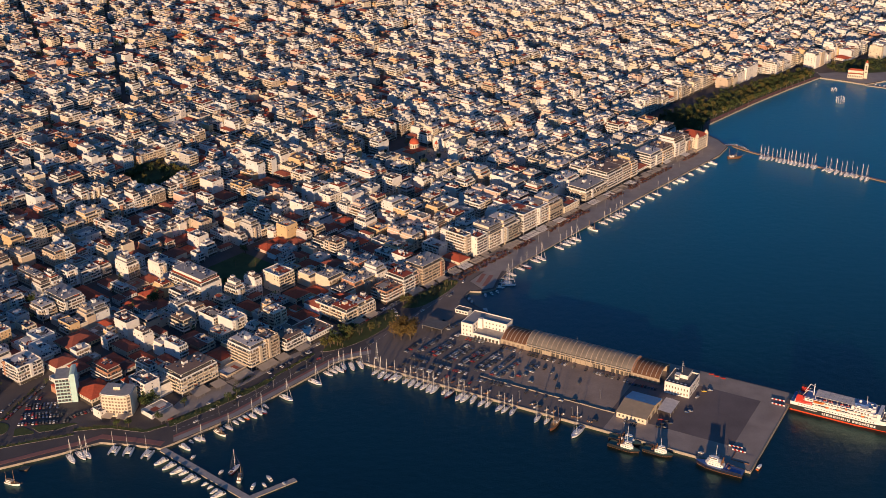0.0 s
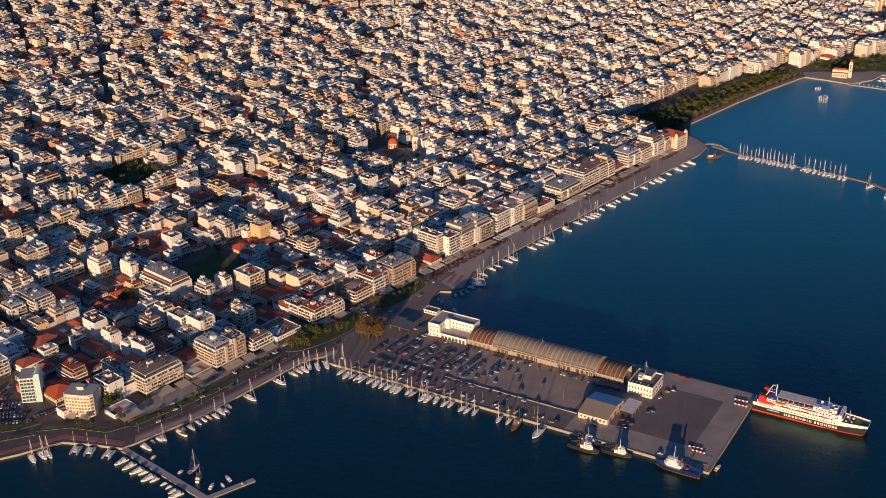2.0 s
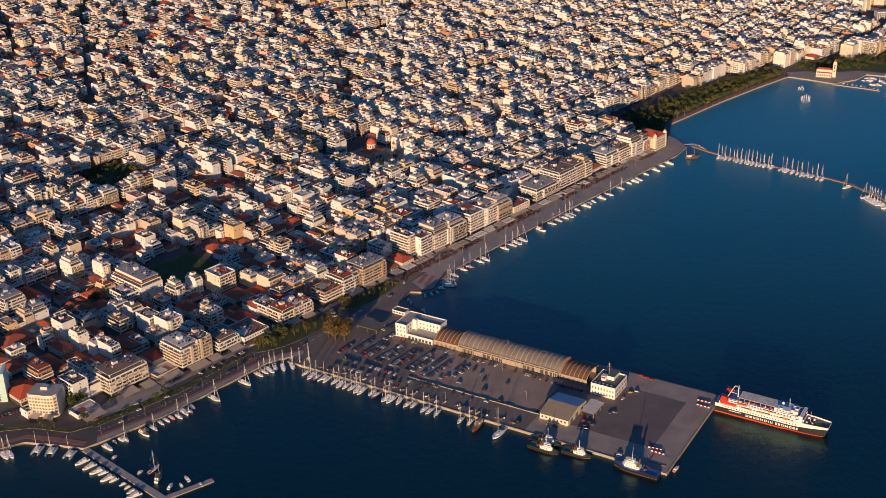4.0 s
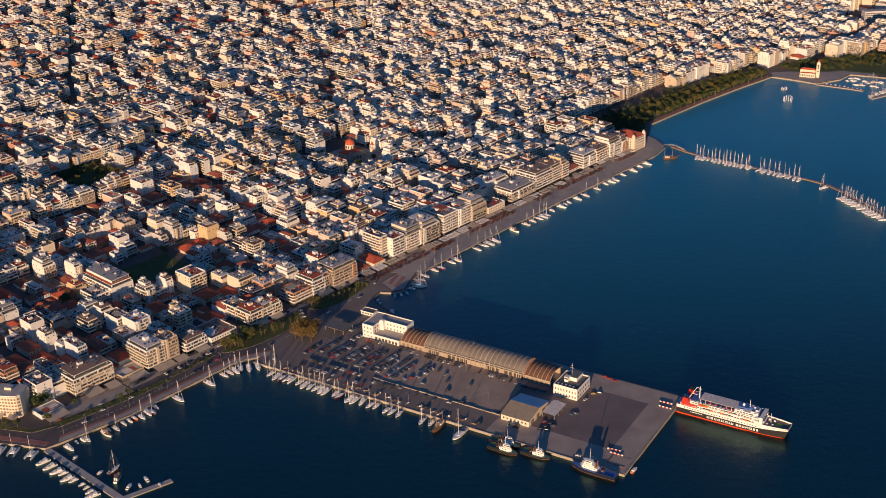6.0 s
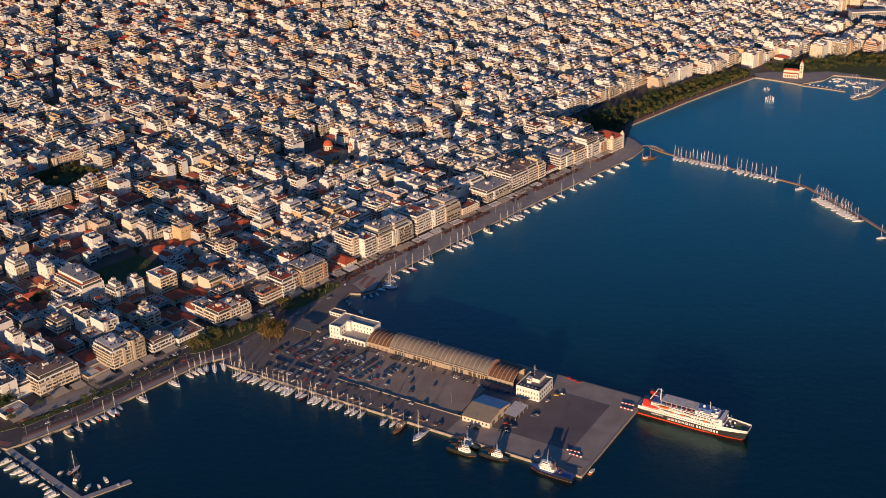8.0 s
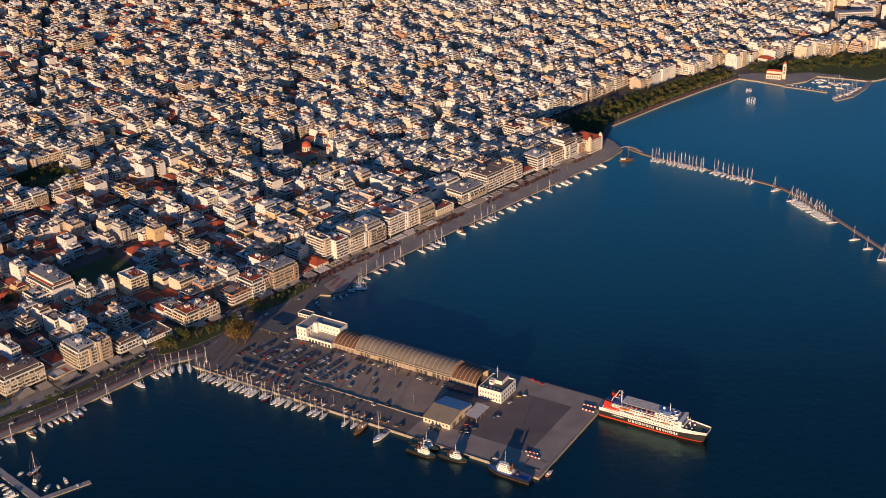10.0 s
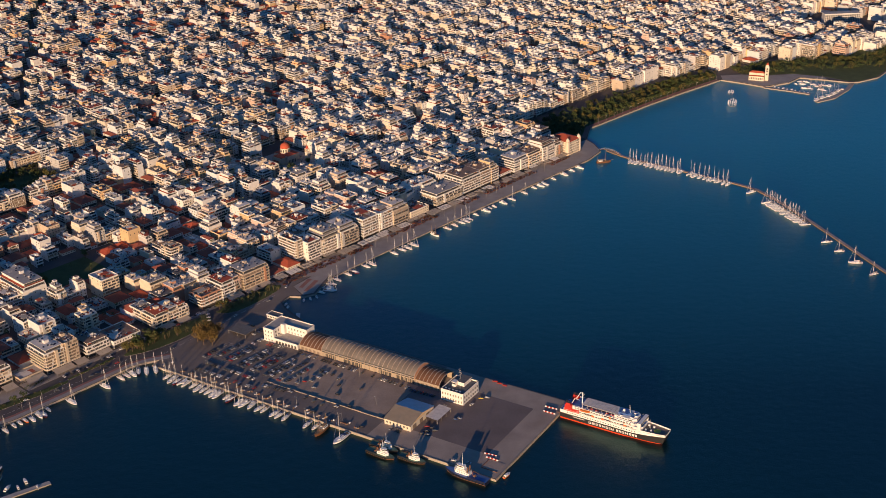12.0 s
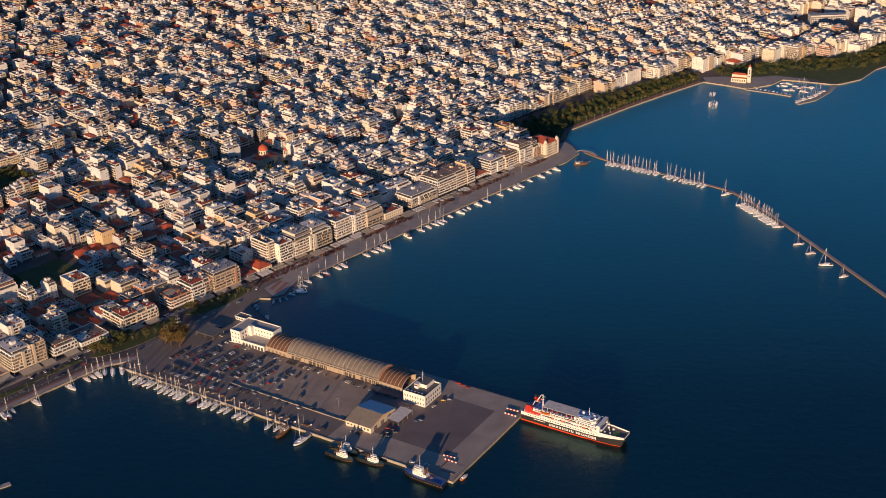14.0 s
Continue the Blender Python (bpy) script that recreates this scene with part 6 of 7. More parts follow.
patch([(-530, 97), (-468, 70), (-455, 66), (-440, 40), (-430, 20), (-424, 22), (-436, 46), (-450, 70), (-466, 75), (-530, 102)], 2.12, "paving_red", "pavement_4", "red paved quay strip", "pavement")
patch([(-206, -2), (-188, -10), (-184, -28), (-86, -49), (-78, -13), (-71, 2), (-58, 6), (-47, -2), (-40, 19), (-8, 24), (-2, 43), (-45, 39), (-122, 15), (-150, 12), (-200, 12)], 2.032, "asphalt_dark", "road_1", "worn grey asphalt road at the root of the pier", "road")
patch([(-46, -4), (-36, -9), (-16, 1), (0, 8), (-6, 22), (-40, 18)], 2.11, "paving", "pavement_5", "small square with red paving", "pavement")
patch([(-38, -2), (-14, 8), (-16, 12), (-40, 2)], 2.13, "paving_red", "pavement_8", "red paved band on the small square", "pavement")
patch([(-36, 8), (-16, 16), (-18, 20), (-38, 12)], 2.13, "paving_red", "pavement_9", "red paved band on the small square", "pavement")
patch(smooth([(-238, 30), (-215, 18), (-180, 15), (-148, 20), (-138, 30), (-150, 37), (-200, 37)]), 2.18, "lawn", "lawn_1", "green lawn with palms between the roads", "lawn", kerb="paving")
patch(smooth([(-124, 34), (-116, 20), (-85, 19), (-55, 24), (-48, 33), (-80, 38)]), 2.18, "lawn", "lawn_2", "green lawn with palms by the sea front", "lawn", kerb="paving")
patch([(-408, 36), (-330, 26), (-300, 26), (-296, 30), (-330, 34), (-404, 44)], 2.16, "lawn", "lawn_3", "narrow planted strip beside the road", "lawn", kerb="paving")
patch([(-499, 124), (-486, 114.5), (-484, 117), (-485.5, 130), (-492, 133)], 2.16, "lawn", "lawn_4", "lawn triangle at the road junction", "lawn", kerb="paving")
patch([(-482, 113), (-471, 105.5), (-454, 99.5), (-455, 103), (-476, 122), (-482, 124)], 2.16, "lawn", "lawn_8", "lawn triangle beside the car park", "lawn", kerb="paving")
patch(smooth([(-512, 138), (-500, 134), (-492, 143), (-497, 154), (-509, 152)]), 2.2, "lawn", "lawn_9", "round planted island of the roundabout", "lawn", kerb="paving")
patch([(-204, 202), (-140, 202), (-140, 262), (-204, 262)], 2.1, "lawn", "lawn_5", "sports lawn among the houses", "lawn")
patch([(474, 60), (506, 62), (545, 84), (675, 79), (760, 72), (840, 62), (858, 70), (858, 92), (700, 122), (545, 142), (480, 134)], 2.15, "lawn", "park_lawn", "grass of the seaside park", "lawn")
patch([(506, 54), (545, 77), (675, 72), (760, 65), (842, 55), (840, 61.8), (760, 71.8), (675, 78.8), (545, 83.8), (506, 61.8)], 2.14, "paving_red", "pavement_6", "reddish paved promenade along the park", "pavement", kerb="quay_stone")
patch([(846, 52), (852, 20), (855, -12), (893, -31), (927, -31), (942, -70), (950, -60), (936, -16), (905, 10), (885, 45), (862, 66)], 2.14, "paving", "pavement_7", "pale paved wharf round the church", "pavement", kerb="quay_stone")
patch([(890, 46), (908, 12), (938, -14), (953, -60), (954, -100), (962, -109), (999, -121), (1060, -115), (1100, -122), (1200, -147), (1390, -178), (1390, -100), (1120, -32), (1080, -6), (1010, 24), (960, 56), (900, 70)], 2.16, "lawn", "lawn_6", "planted strip behind the marina", "lawn")
patch([(-330, 41), (-240, 41), (-45, 40), (-45, 45), (-240, 45.6), (-300, 51), (-330, 57)], 2.12, "paving", "pavement_10", "paved walk in front of the houses", "pavement", kerb="quay_stone")
patch([(-404, 45), (-332, 36), (-332, 57), (-372, 64), (-404, 55)], 2.11, "paving", "pavement_11", "paved terrace in front of the western blocks", "pavement", kerb="quay_stone")
for k, (ua, va, ub, vb, w) in enumerate(((-520, 121, -465, 88.5, 1.4), (-462, 94, -441, 77, 2.2), (-441, 77, -425, 47, 2.0), (-425, 47, -408, 41, 2.0), (-296, 31, -246, 33, 1.6))):
    d = math.hypot(ub - ua, vb - va)
    ou, ov = -(vb - va) / d * w, (ub - ua) / d * w
    patch([(ua - ou, va - ov), (ub - ou, vb - ov), (ub + ou, vb + ov), (ua + ou, va + ov)], 2.17 + 0.004 * k, "lawn", f"verge_{k + 1}", "narrow planted verge with a pale kerb", "verge", kerb="paving")
strip([town(-519, 82)[:2], town(-515, 76)[:2]], 6, -0.4, 0.6, "wood_dark", "raft", "small dark floating landing stage by the quay", "pontoon", "teak")
g = Batch()
g.prism([town(u, v)[:2] for u, v in ((-111, 449), (-43, 449), (-43, 519), (-111, 519))], 6, 12.9, "lawn")
g.thing("lawn_7", label="dark green garden among the blocks", category="lawn", kind="structure")
g = Batch()
g.prism([town(u, v)[:2] for u, v in ((152, 264), (226, 264), (226, 334), (152, 334))], 1, 5.6, "paving")
g.thing("square", label="pale paved square round the church", category="pavement", kind="structure")


def build_markings():
    b = Batch()
    def dash(u0, v0, u1, v1, w=0.3):
        d = math.hypot(u1 - u0, v1 - v0)
        ox, oy = -(v1 - v0) / d * w / 2, (u1 - u0) / d * w / 2
        b.face([town(u0 - ox, v0 - oy, 2.035), town(u1 - ox, v1 - oy, 2.035), town(u1 + ox, v1 + oy, 2.035), town(u0 + ox, v0 + oy, 2.035)], "road_paint")
    for i in range(40):
        u = -410 + 4.4 * i
        v = 20.5 + 9 * max(0, (-360 - u) / 50)
        dash(u, v, u + 2.4, v - (0.43 if u < -360 else 0))
    for i in range(16):
        dash(-222 + 10 * i, 3 + 0.9 * i, -216 + 10 * i, 3.6 + 0.9 * i)
    b.thing("road_markings", label="white dashed lane markings on the quay road", category="road marking", kind="structure")
    b = Batch()
    for x in (8, 24, 42, 60, 78, 94):
        for i in range(13):
            y = 34 + 2.7 * i
            p = [pier_xy(x - 5, y, 2.034), pier_xy(x + 5, y, 2.034), pier_xy(x + 5, y + 0.12, 2.034), pier_xy(x - 5, y + 0.12, 2.034)]
            b.face(p, "road_paint")
    b.thing("parking_lines", label="thin white parking bay lines on the pier", category="road marking", kind="structure")


build_markings()


# ================= cars =================
def car_faces(b, paint, what="body cabin wheels"):
    """The faces of one car, nose at +x, or of some of its parts."""
    L, W = 4.3, 1.75
    s = b.slot("car_" + paint)
    if "body" in what:
        prof = [(0, .35), (0, .82), (.25, .95), (1.2, 1.0), (3.1, 1.0), (4.15, .8), (4.3, .62), (4.3, .35)]
        n = len(prof)
        k = b.put([(x - L / 2, -W / 2, z) for x, z in prof] + [(x - L / 2, W / 2, z) for x, z in prof])
        b.f.append(tuple(k + i for i in reversed(range(n))))
        b.f.append(tuple(k + n + i for i in range(n)))
        b.m += [s, s]
        for i in range(n):
            j = (i + 1) % n
            b.f.append((k + i, k + j, k + n + j, k + n + i))
            b.m.append(s)
    if "cabin" in what:
        lo, hi = (-1.75, 1.2, .82), (-1.15, .45, .68)
        k = b.put([(lo[0], -lo[2], 1.0), (lo[1], -lo[2], 1.0), (lo[1], lo[2], 1.0), (lo[0], lo[2], 1.0), (hi[0], -hi[2], 1.45), (hi[1], -hi[2], 1.45), (hi[1], hi[2], 1.45), (hi[0], hi[2], 1.45)])
        for q in ((0, 1, 5, 4), (1, 2, 6, 5), (2, 3, 7, 6), (3, 0, 4, 7)):
            b.f.append(tuple(k + i for i in q))
            b.m.append(b.slot("glass"))
        b.f.append((k + 4, k + 5, k + 6, k + 7))
        b.m.append(s)
    if "wheels" in what:
        for x in (-1.35, 1.35):
            for y in (-0.82, 0.82):
                b.rod((x, y - 0.1, 0.32), (x, y + 0.1, 0.32), 0.32, "tyre", 8)
        b.box(-1.9, 1.9, -0.7, 0.7, 0.2, 0.36, "tyre", None, True)


def car(paint):
    root = tagged(new("car"), f"{paint} parked car".replace("taxi", "yellow taxi-like") + " on the asphalt", "car", "parked cars")
    for what, name in (("body", "body"), ("cabin", "cabin"), ("wheels", "undercarriage")):
        b = Batch()
        car_faces(b, paint, what)
        b.thing(name, root)
    return root


def build_cars():
    rnd = random.Random(11)
    paints = ["white"] * 4 + ["silver"] * 2 + ["black"] * 4 + ["grey"] * 3 + ["red"] * 2 + ["blue"]
    src = {p: car(p) for p in set(paints) | {"taxi"}}
    first = set()
    spots = []
    def row(xa, ya, xb, yb, turn, share, step=2.7):
        """Parked cars side by side along a line on the pier."""
        n = int(math.hypot(xb - xa, yb - ya) / step)
        for i in range(n + 1):
            if rnd.random() < share:
                spots.append((xa + (xb - xa) * i / n + rnd.uniform(-.25, .25), ya + (yb - ya) * i / n + rnd.uniform(-.15, .15), turn + rnd.choice((0, 180)) + rnd.uniform(-3, 3), None))
    for xa, ya, xb, yb, share in ((2.5, 34, 4.8, 52, .6), (12.8, 41, 16.5, 68, .95), (23.2, 37.5, 28.4, 69, .95), (28.6, 38, 33.6, 66, .95), (41.3, 37.5, 46.6, 71, .95), (46.8, 37, 51.8, 68, .95), (57.4, 37, 62.5, 72, .95), (62.8, 36, 67.6, 69, .9),
                                  (74.0, 36, 78.5, 73, .92), (79.6, 38, 84, 63, .85), (89.9, 35, 92.5, 72, .8), (97.2, 34, 101.6, 64, .75), (113.4, 54, 114.2, 68, .7), (119, 56, 119.6, 66, .5), (-0.5, 94, 3.5, 103, .9), (15, 90, 19.8, 108, .95), (27, 75.5, 29, 86, .9)):
        row(xa, ya, xb, yb, -9, share)
    for xa, ya, xb, yb, share in ((12, 27, 69, 25.6, .9), (40, 82, 56, 83.5, .95), (75, 83, 137, 82, .75), (140, 82, 203, 80, .55), (203, 78, 226, 79.5, .95), (6, 14.5, 80, 13.5, .55), (84, 21, 106, 22.6, .6), (127, 22.5, 152, 21, .4), (214, 18.5, 240, 17.5, .6)):
        row(xa, ya, xb, yb, 90, share, 2.8)
    for x, y, a in ((108, 39, 0), (112, 44, 10), (117, 48, 0), (127, 66, 80), (136, 63, 85), (126, 40, 10), (151, 41, 0), (164, 58, 85), (143, 54, 90), (172, 30, 0), (112, 24, 0), (162, 24, 0),
                    (262, 57, 10), (264, 60, 10), (249, 25, 30), (251, 30, 30), (247, 36, 35), (252, 36, 40), (256, 34, 40), (254, 26, 20), (243, 70, 30), (262, 84, 80), (268, 100, 20), (292, 5, 10), (304, 8, 0), (150, 8, 5), (200, 9, 0)):
        spots.append((x, y, a, None))
    spots.append((264, 96, 30, "taxi"))
    def place(m, paint):
        if paint not in first:
            first.add(paint)
            src[paint].matrix_world = m
        else:
            copy_thing(src[paint], m)
    for x, y, a, p in spots:
        place(PIER_M @ pose(x, y, 2.045 if x < 205 else 2.09, 0, 0, a), p or rnd.choice(paints))
    # western car park, the avenue beside it, and kerbside rows along the sea front
    lot = Batch()

    def town_row(ua, va, ub, vb, across, share, step):
        n = max(1, int(math.hypot(ub - ua, vb - va) / step))
        turn = math.degrees(TURN + math.atan2(vb - va, ub - ua)) + (90 if across else 0)
        for i in range(n + 1):
            if rnd.random() < share:
                lot.set(town(ua + (ub - ua) * i / n, va + (vb - va) * i / n, 2.0), radians(turn + rnd.choice((0, 180)) + rnd.uniform(-4, 4)))
                car_faces(lot, rnd.choice(paints))
    for ua, va, ub, vb in ((-486, 136, -457, 109), (-479, 143, -455, 121), (-476, 147, -453, 126), (-468, 153, -449, 136), (-465, 157, -448, 141), (-457, 166, -449, 156), (-452, 112, -434, 108)):
        town_row(ua, va, ub, vb, True, .88, 2.75)
    for ua, va, ub, vb, share in ((-492, 150, -440, 173, .75), (-500, 158, -446, 182, .3), (-400, 45, -334, 35, .3), (-238, 41.5, -150, 40.6, .55), (-402, 32, -250, 22.5, .12), (-395, 26, -250, 18.5, .12), (-200, 6, -150, 4, .2), (-132, 12, -60, 12, .3), (-46, 22, -4, 40, .3)):
        town_row(ua, va, ub, vb, False, share, 5.6)
    for ua, va, ub, vb, share in ((-146, 44, -50, 42.5, .75), (-143, 24, -136, 36, .8), (-296, 38, -244, 38, .35)):
        town_row(ua, va, ub, vb, True, share, 2.8)
    lot.thing("street_cars", label="cars of many colours parked by the sea front road", category="cars", kind="stuff")


build_cars()


# ================= trees, lamps, awnings =================
def leaf_material(name, col, alt):
    m = bpy.data.materials.new(name)
    m.use_nodes = True
    nt, b = m.node_tree, m.node_tree.nodes["Principled BSDF"]
    b.inputs["Roughness"].default_value = 0.75
    geo = nt.nodes.new("ShaderNodeNewGeometry")
    info = nt.nodes.new("ShaderNodeObjectInfo")
    add = nt.nodes.new("ShaderNodeMath")
    add.operation = "MULTIPLY_ADD"
    add.inputs[1].default_value = 0.5
    half = nt.nodes.new("ShaderNodeMath")
    half.operation = "MULTIPLY"
    half.inputs[1].default_value = 0.5
    nt.links.new(info.outputs["Random"], half.inputs[0])
    nt.links.new(geo.outputs["Random Per Island"], add.inputs[0])
    nt.links.new(half.outputs[0], add.inputs[2])
    mix = nt.nodes.new("ShaderNodeMix")
    mix.data_type = "RGBA"
    mix.inputs["A"].default_value, mix.inputs["B"].default_value = (*col, 1), (*alt, 1)
    nt.links.new(add.outputs[0], mix.inputs["Factor"])
    nt.links.new(mix.outputs["Result"], b.inputs["Base Color"])
    MATS[name] = m


leaf_material("leaves", (.035, .062, .018), (.10, .125, .03))
leaf_material("leaves_dry", (.07, .078, .02), (.19, .15, .035))
# Warm orange sun on the large trees is mixed into this leaf colour.
leaf_material("leaves_sunlit", (.10, .080, .02), (.25, .155, .04))
leaf_material("palm", (.05, .07, .02), (.12, .11, .035))


def crown(b, rnd, h, r, mat, n=70, z0=0.35):
    """Many small leaf clumps in an uneven crown."""
    lumps = [(rnd.uniform(-.5, .5) * r, rnd.uniform(-.5, .5) * r, h * rnd.uniform(.5, .85), r * rnd.uniform(.4, .65)) for _ in range(6)]
    s = b.slot(mat)
    for _ in range(n):
        cx, cy, cz, cr = rnd.choice(lumps)
        d = Vector((rnd.gauss(0, 1), rnd.gauss(0, 1), rnd.gauss(0, .8))).normalized() * cr * rnd.uniform(.6, 1.05)
        c = Vector((cx, cy, cz)) + d
        a = rnd.uniform(.35, .75) * min(r, 5) / 3.2
        pts = [c + Vector((rnd.uniform(-1, 1), rnd.uniform(-1, 1), rnd.uniform(-.8, .8))) * a for _ in range(6)]
        k = b.put([tuple(p) for p in pts])
        for q in ((0, 1, 2), (2, 3, 4), (4, 5, 0), (1, 3, 5)):
            b.f.append(tuple(k + i for i in q))
            b.m.append(s)


def tree(rnd, h, r, mat, label):
    root = tagged(new("tree"), label, "tree", "trees")
    b = Batch()
    b.rod((0, 0, -0.3), (0.1, 0.05, h * .45), h * .035, "bark", 6, h * .022)
    for i in range(4):
        a = 2 * math.pi * i / 4 + rnd.uniform(-.5, .5)
        b.rod((0.1, 0.05, h * rnd.uniform(.3, .44)), (math.cos(a) * r * .55, math.sin(a) * r * .55, h * rnd.uniform(.6, .75)), h * .018, "bark", 5, h * .007)
    b.thing("trunk", root)
    b = Batch()
    crown(b, rnd, h, r, mat, 150 if h < 12 else 330)
    b.thing("crown", root)
    return root


def palm(rnd, h):
    root = tagged(new("palm_tree"), "palm tree with a tuft of long fronds", "palm tree", "palms")
    b = Batch()
    b.rod((0, 0, -0.2), (0.15, 0.1, h), 0.28, "bark", 7, 0.2)
    b.thing("trunk", root)
    b = Batch()
    for i in range(18):
        a = 2 * math.pi * i / 18 + rnd.uniform(-.1, .1)
        up = rnd.uniform(-.2, 1.1)
        pts = [Vector((0.15, 0.1, h))]
        for k in range(1, 5):
            t = k / 4
            pts.append(Vector((math.cos(a) * 2.6 * t, math.sin(a) * 2.6 * t, h + up * t * 1.6 - 1.7 * t * t)))
        s = Vector((-math.sin(a), math.cos(a), 0))
        for k in range(4):
            w0, w1 = .35 * (1 - abs(k / 4 - .4)), .35 * (1 - abs((k + 1) / 4 - .4))
            b.face([tuple(pts[k] - s * w0), tuple(pts[k + 1] - s * w1), tuple(pts[k + 1] + s * w1), tuple(pts[k] + s * w0)], "palm")
    b.thing("fronds", root)
    return root


def street_lamp():
    root = tagged(new("street_lamp"), "tall grey steel street lamp with a curved arm", "street lamp", "street lamps")
    b = Batch()
    b.rod((0, 0, 0), (0, 0, 8.5), 0.13, "steel", 6, 0.08)
    b.thing("pole", root)
    b = Batch()
    b.rod((0, 0, 8.4), (0, -1.8, 9.0), 0.07, "steel", 5)
    arm = b.thing("arm", root)
    b = Batch()
    b.box(-0.18, 0.18, -2.3, -1.6, 8.9, 9.05, "alu", None, True)
    b.thing("lamp_head", arm)
    return root


def build_greens():
    rnd = random.Random(3)
    trees = [tree(rnd, 8.5, 3.6, "leaves", "leafy green park tree"), tree(rnd, 7.0, 3.0, "leaves", "small leafy green tree"), tree(rnd, 10, 4.2, "leaves_dry", "broad tree turning yellow-green"), tree(rnd, 9, 3.4, "leaves", "dense dark green tree"), tree(rnd, 16, 8.4, "leaves_sunlit", "large spreading tree with sunlit yellowish leaves")]
    trees.append(tree(rnd, 13, 6.2, "leaves", "broad dark green tree between the houses"))
    palms = [palm(rnd, 6.0), palm(rnd, 4.5)]
    lamp = street_lamp()
    used = set()

    def put(src, m):
        if id(src) in used:
            return copy_thing(src, m)
        used.add(id(src))
        src.matrix_world = m

    def at(u, v, z=2.1, s=1.0):
        return Matrix.Translation(town(u, v, z)) @ pose(0, 0, 0, 0, 0, rnd.uniform(0, 360)) @ Matrix.Scale(1, 4)
    # seaside park: two rows by the water, then the grove
    n = 0
    for i in range(46):
        u = 480 + 8 * i
        for v_off in (12, 19):
            vc = 76 + (u - 545) * (54 - 76) / 300 if u > 545 else 52 + (u - 472) * 0.34
            put(trees[rnd.choice((0, 1, 2))], at(u + rnd.uniform(-2, 2), vc + v_off + rnd.uniform(-1, 1)))
    while n < 95:
        u = rnd.uniform(476, 850)
        vc = 76 + (u - 545) * (54 - 76) / 300 if u > 545 else 52 + (u - 472) * 0.34
        v1 = 140 - max(0, u - 520) * 0.14
        v = rnd.uniform(vc + 24, v1)
        put(trees[rnd.choice((0, 2, 3, 3))], at(u, v))
        n += 1
    # greens of the sea front
    for i in range(26):
        u = rnd.uniform(-232, -142)
        put(rnd.choice(palms), at(u, rnd.uniform(21, 34)))
    for i in range(18):
        put(rnd.choice(palms), at(rnd.uniform(-118, -55), rnd.uniform(23, 34)))
    for i in range(14):
        put(trees[rnd.choice((0, 1, 2))], at(rnd.uniform(-235, -190), rnd.uniform(26, 35)))
    for du, dv in ((-8, -2), (0, 4), (2, -5), (9, 0), (-3, -9), (8, 7), (-9, 6)):
        put(trees[4], at(-168 + du, -9 + dv))
    for u, v in ((-228, 30), (-220, 25), (-200, 33), (-182, 22), (-118, 30), (-122, 35)):
        put(trees[2], at(u, v))
    for u, v in ((-398, 77), (-393, 81), (-403, 82), (-397, 86), (-391, 76), (-408, 50), (-380, 52), (-350, 30), (-340, 31), (-430, 62), (-437, 68)):
        put(trees[rnd.choice((0, 3))], at(u, v))
    for u, v, z in ((-396, 80, 2), (-402, 76, 2), (-390, 84, 2), (-368, 322, 5), (-374, 328, 5), (-362, 314, 5), (-276, 230, 2), (-206, 33, 2), (-222, 31, 2)):
        put(trees[5], at(u, v, z))
    for i in range(22):
        put(trees[rnd.choice((0, 3, 2))], at(rnd.uniform(-109, -45), rnd.uniform(451, 517), 12.9))
    for i in range(8):
        put(trees[rnd.choice((0, 3))], at(rnd.choice((-204, -140)) + rnd.uniform(-2, 2), rnd.uniform(204, 260)))
    for i in range(12):
        put(trees[3], at(rnd.uniform(156, 224), rnd.choice((268, 330)) + rnd.uniform(-4, 4), 5.6))
    for i in range(75):
        u = rnd.uniform(885, 1300)
        put(trees[rnd.choice((0, 2, 3))], at(u, v_front(u) - rnd.uniform(4, 26) - (rnd.uniform(0, 50) if u > 960 else 0)))
    # trees in yards and streets
    b = Batch()
    for i in range(1250):
        v = rnd.uniform(90, 1400)
        u = rnd.uniform(LEFT_EDGE(v) - 20, RIGHT_EDGE(v))
        if v < v_front(u) + 30:
            continue
        p = town(u, v, ground_z(v))
        b.set(p, rnd.uniform(0, 6))
        h = rnd.uniform(7, 13)
        b.rod((0, 0, 0), (0, 0, h * .5), 0.25, "bark", 5)
        crown(b, rnd, h, rnd.uniform(2.5, 4.5), "leaves", 34)
    for i in range(75):
        b.set(town(rnd.uniform(-110, -44), rnd.choice((rnd.uniform(450, 518), rnd.uniform(450, 462), rnd.uniform(506, 518))), 12.8), rnd.uniform(0, 6))
        h = rnd.uniform(6, 11)
        b.rod((0, 0, 0), (0, 0, h * .5), 0.25, "bark", 5)
        crown(b, rnd, h, rnd.uniform(2.5, 5), rnd.choice(["leaves", "leaves", "leaves_dry"]), 60)
    for (a, c), (e, f) in AVENUES:
        for i in range(int((f - c) / 5)):
            v = c + 5 * i
            u = a + (e - a) * (v - c) / (f - c) + rnd.choice((-7, 7)) + rnd.uniform(-2, 2)
            if rnd.random() < 0.8:
                b.set(town(u, v, ground_z(v)), rnd.uniform(0, 6))
                h = rnd.uniform(6, 11)
                b.rod((0, 0, 0), (0, 0, h * .5), 0.25, "bark", 5)
                crown(b, rnd, h, rnd.uniform(2.5, 4.2), rnd.choice(["leaves", "leaves", "leaves_dry"]), 36)
    b.thing("street_trees", label="green trees in yards and streets of the town", category="trees", kind="stuff")
    g = Batch()
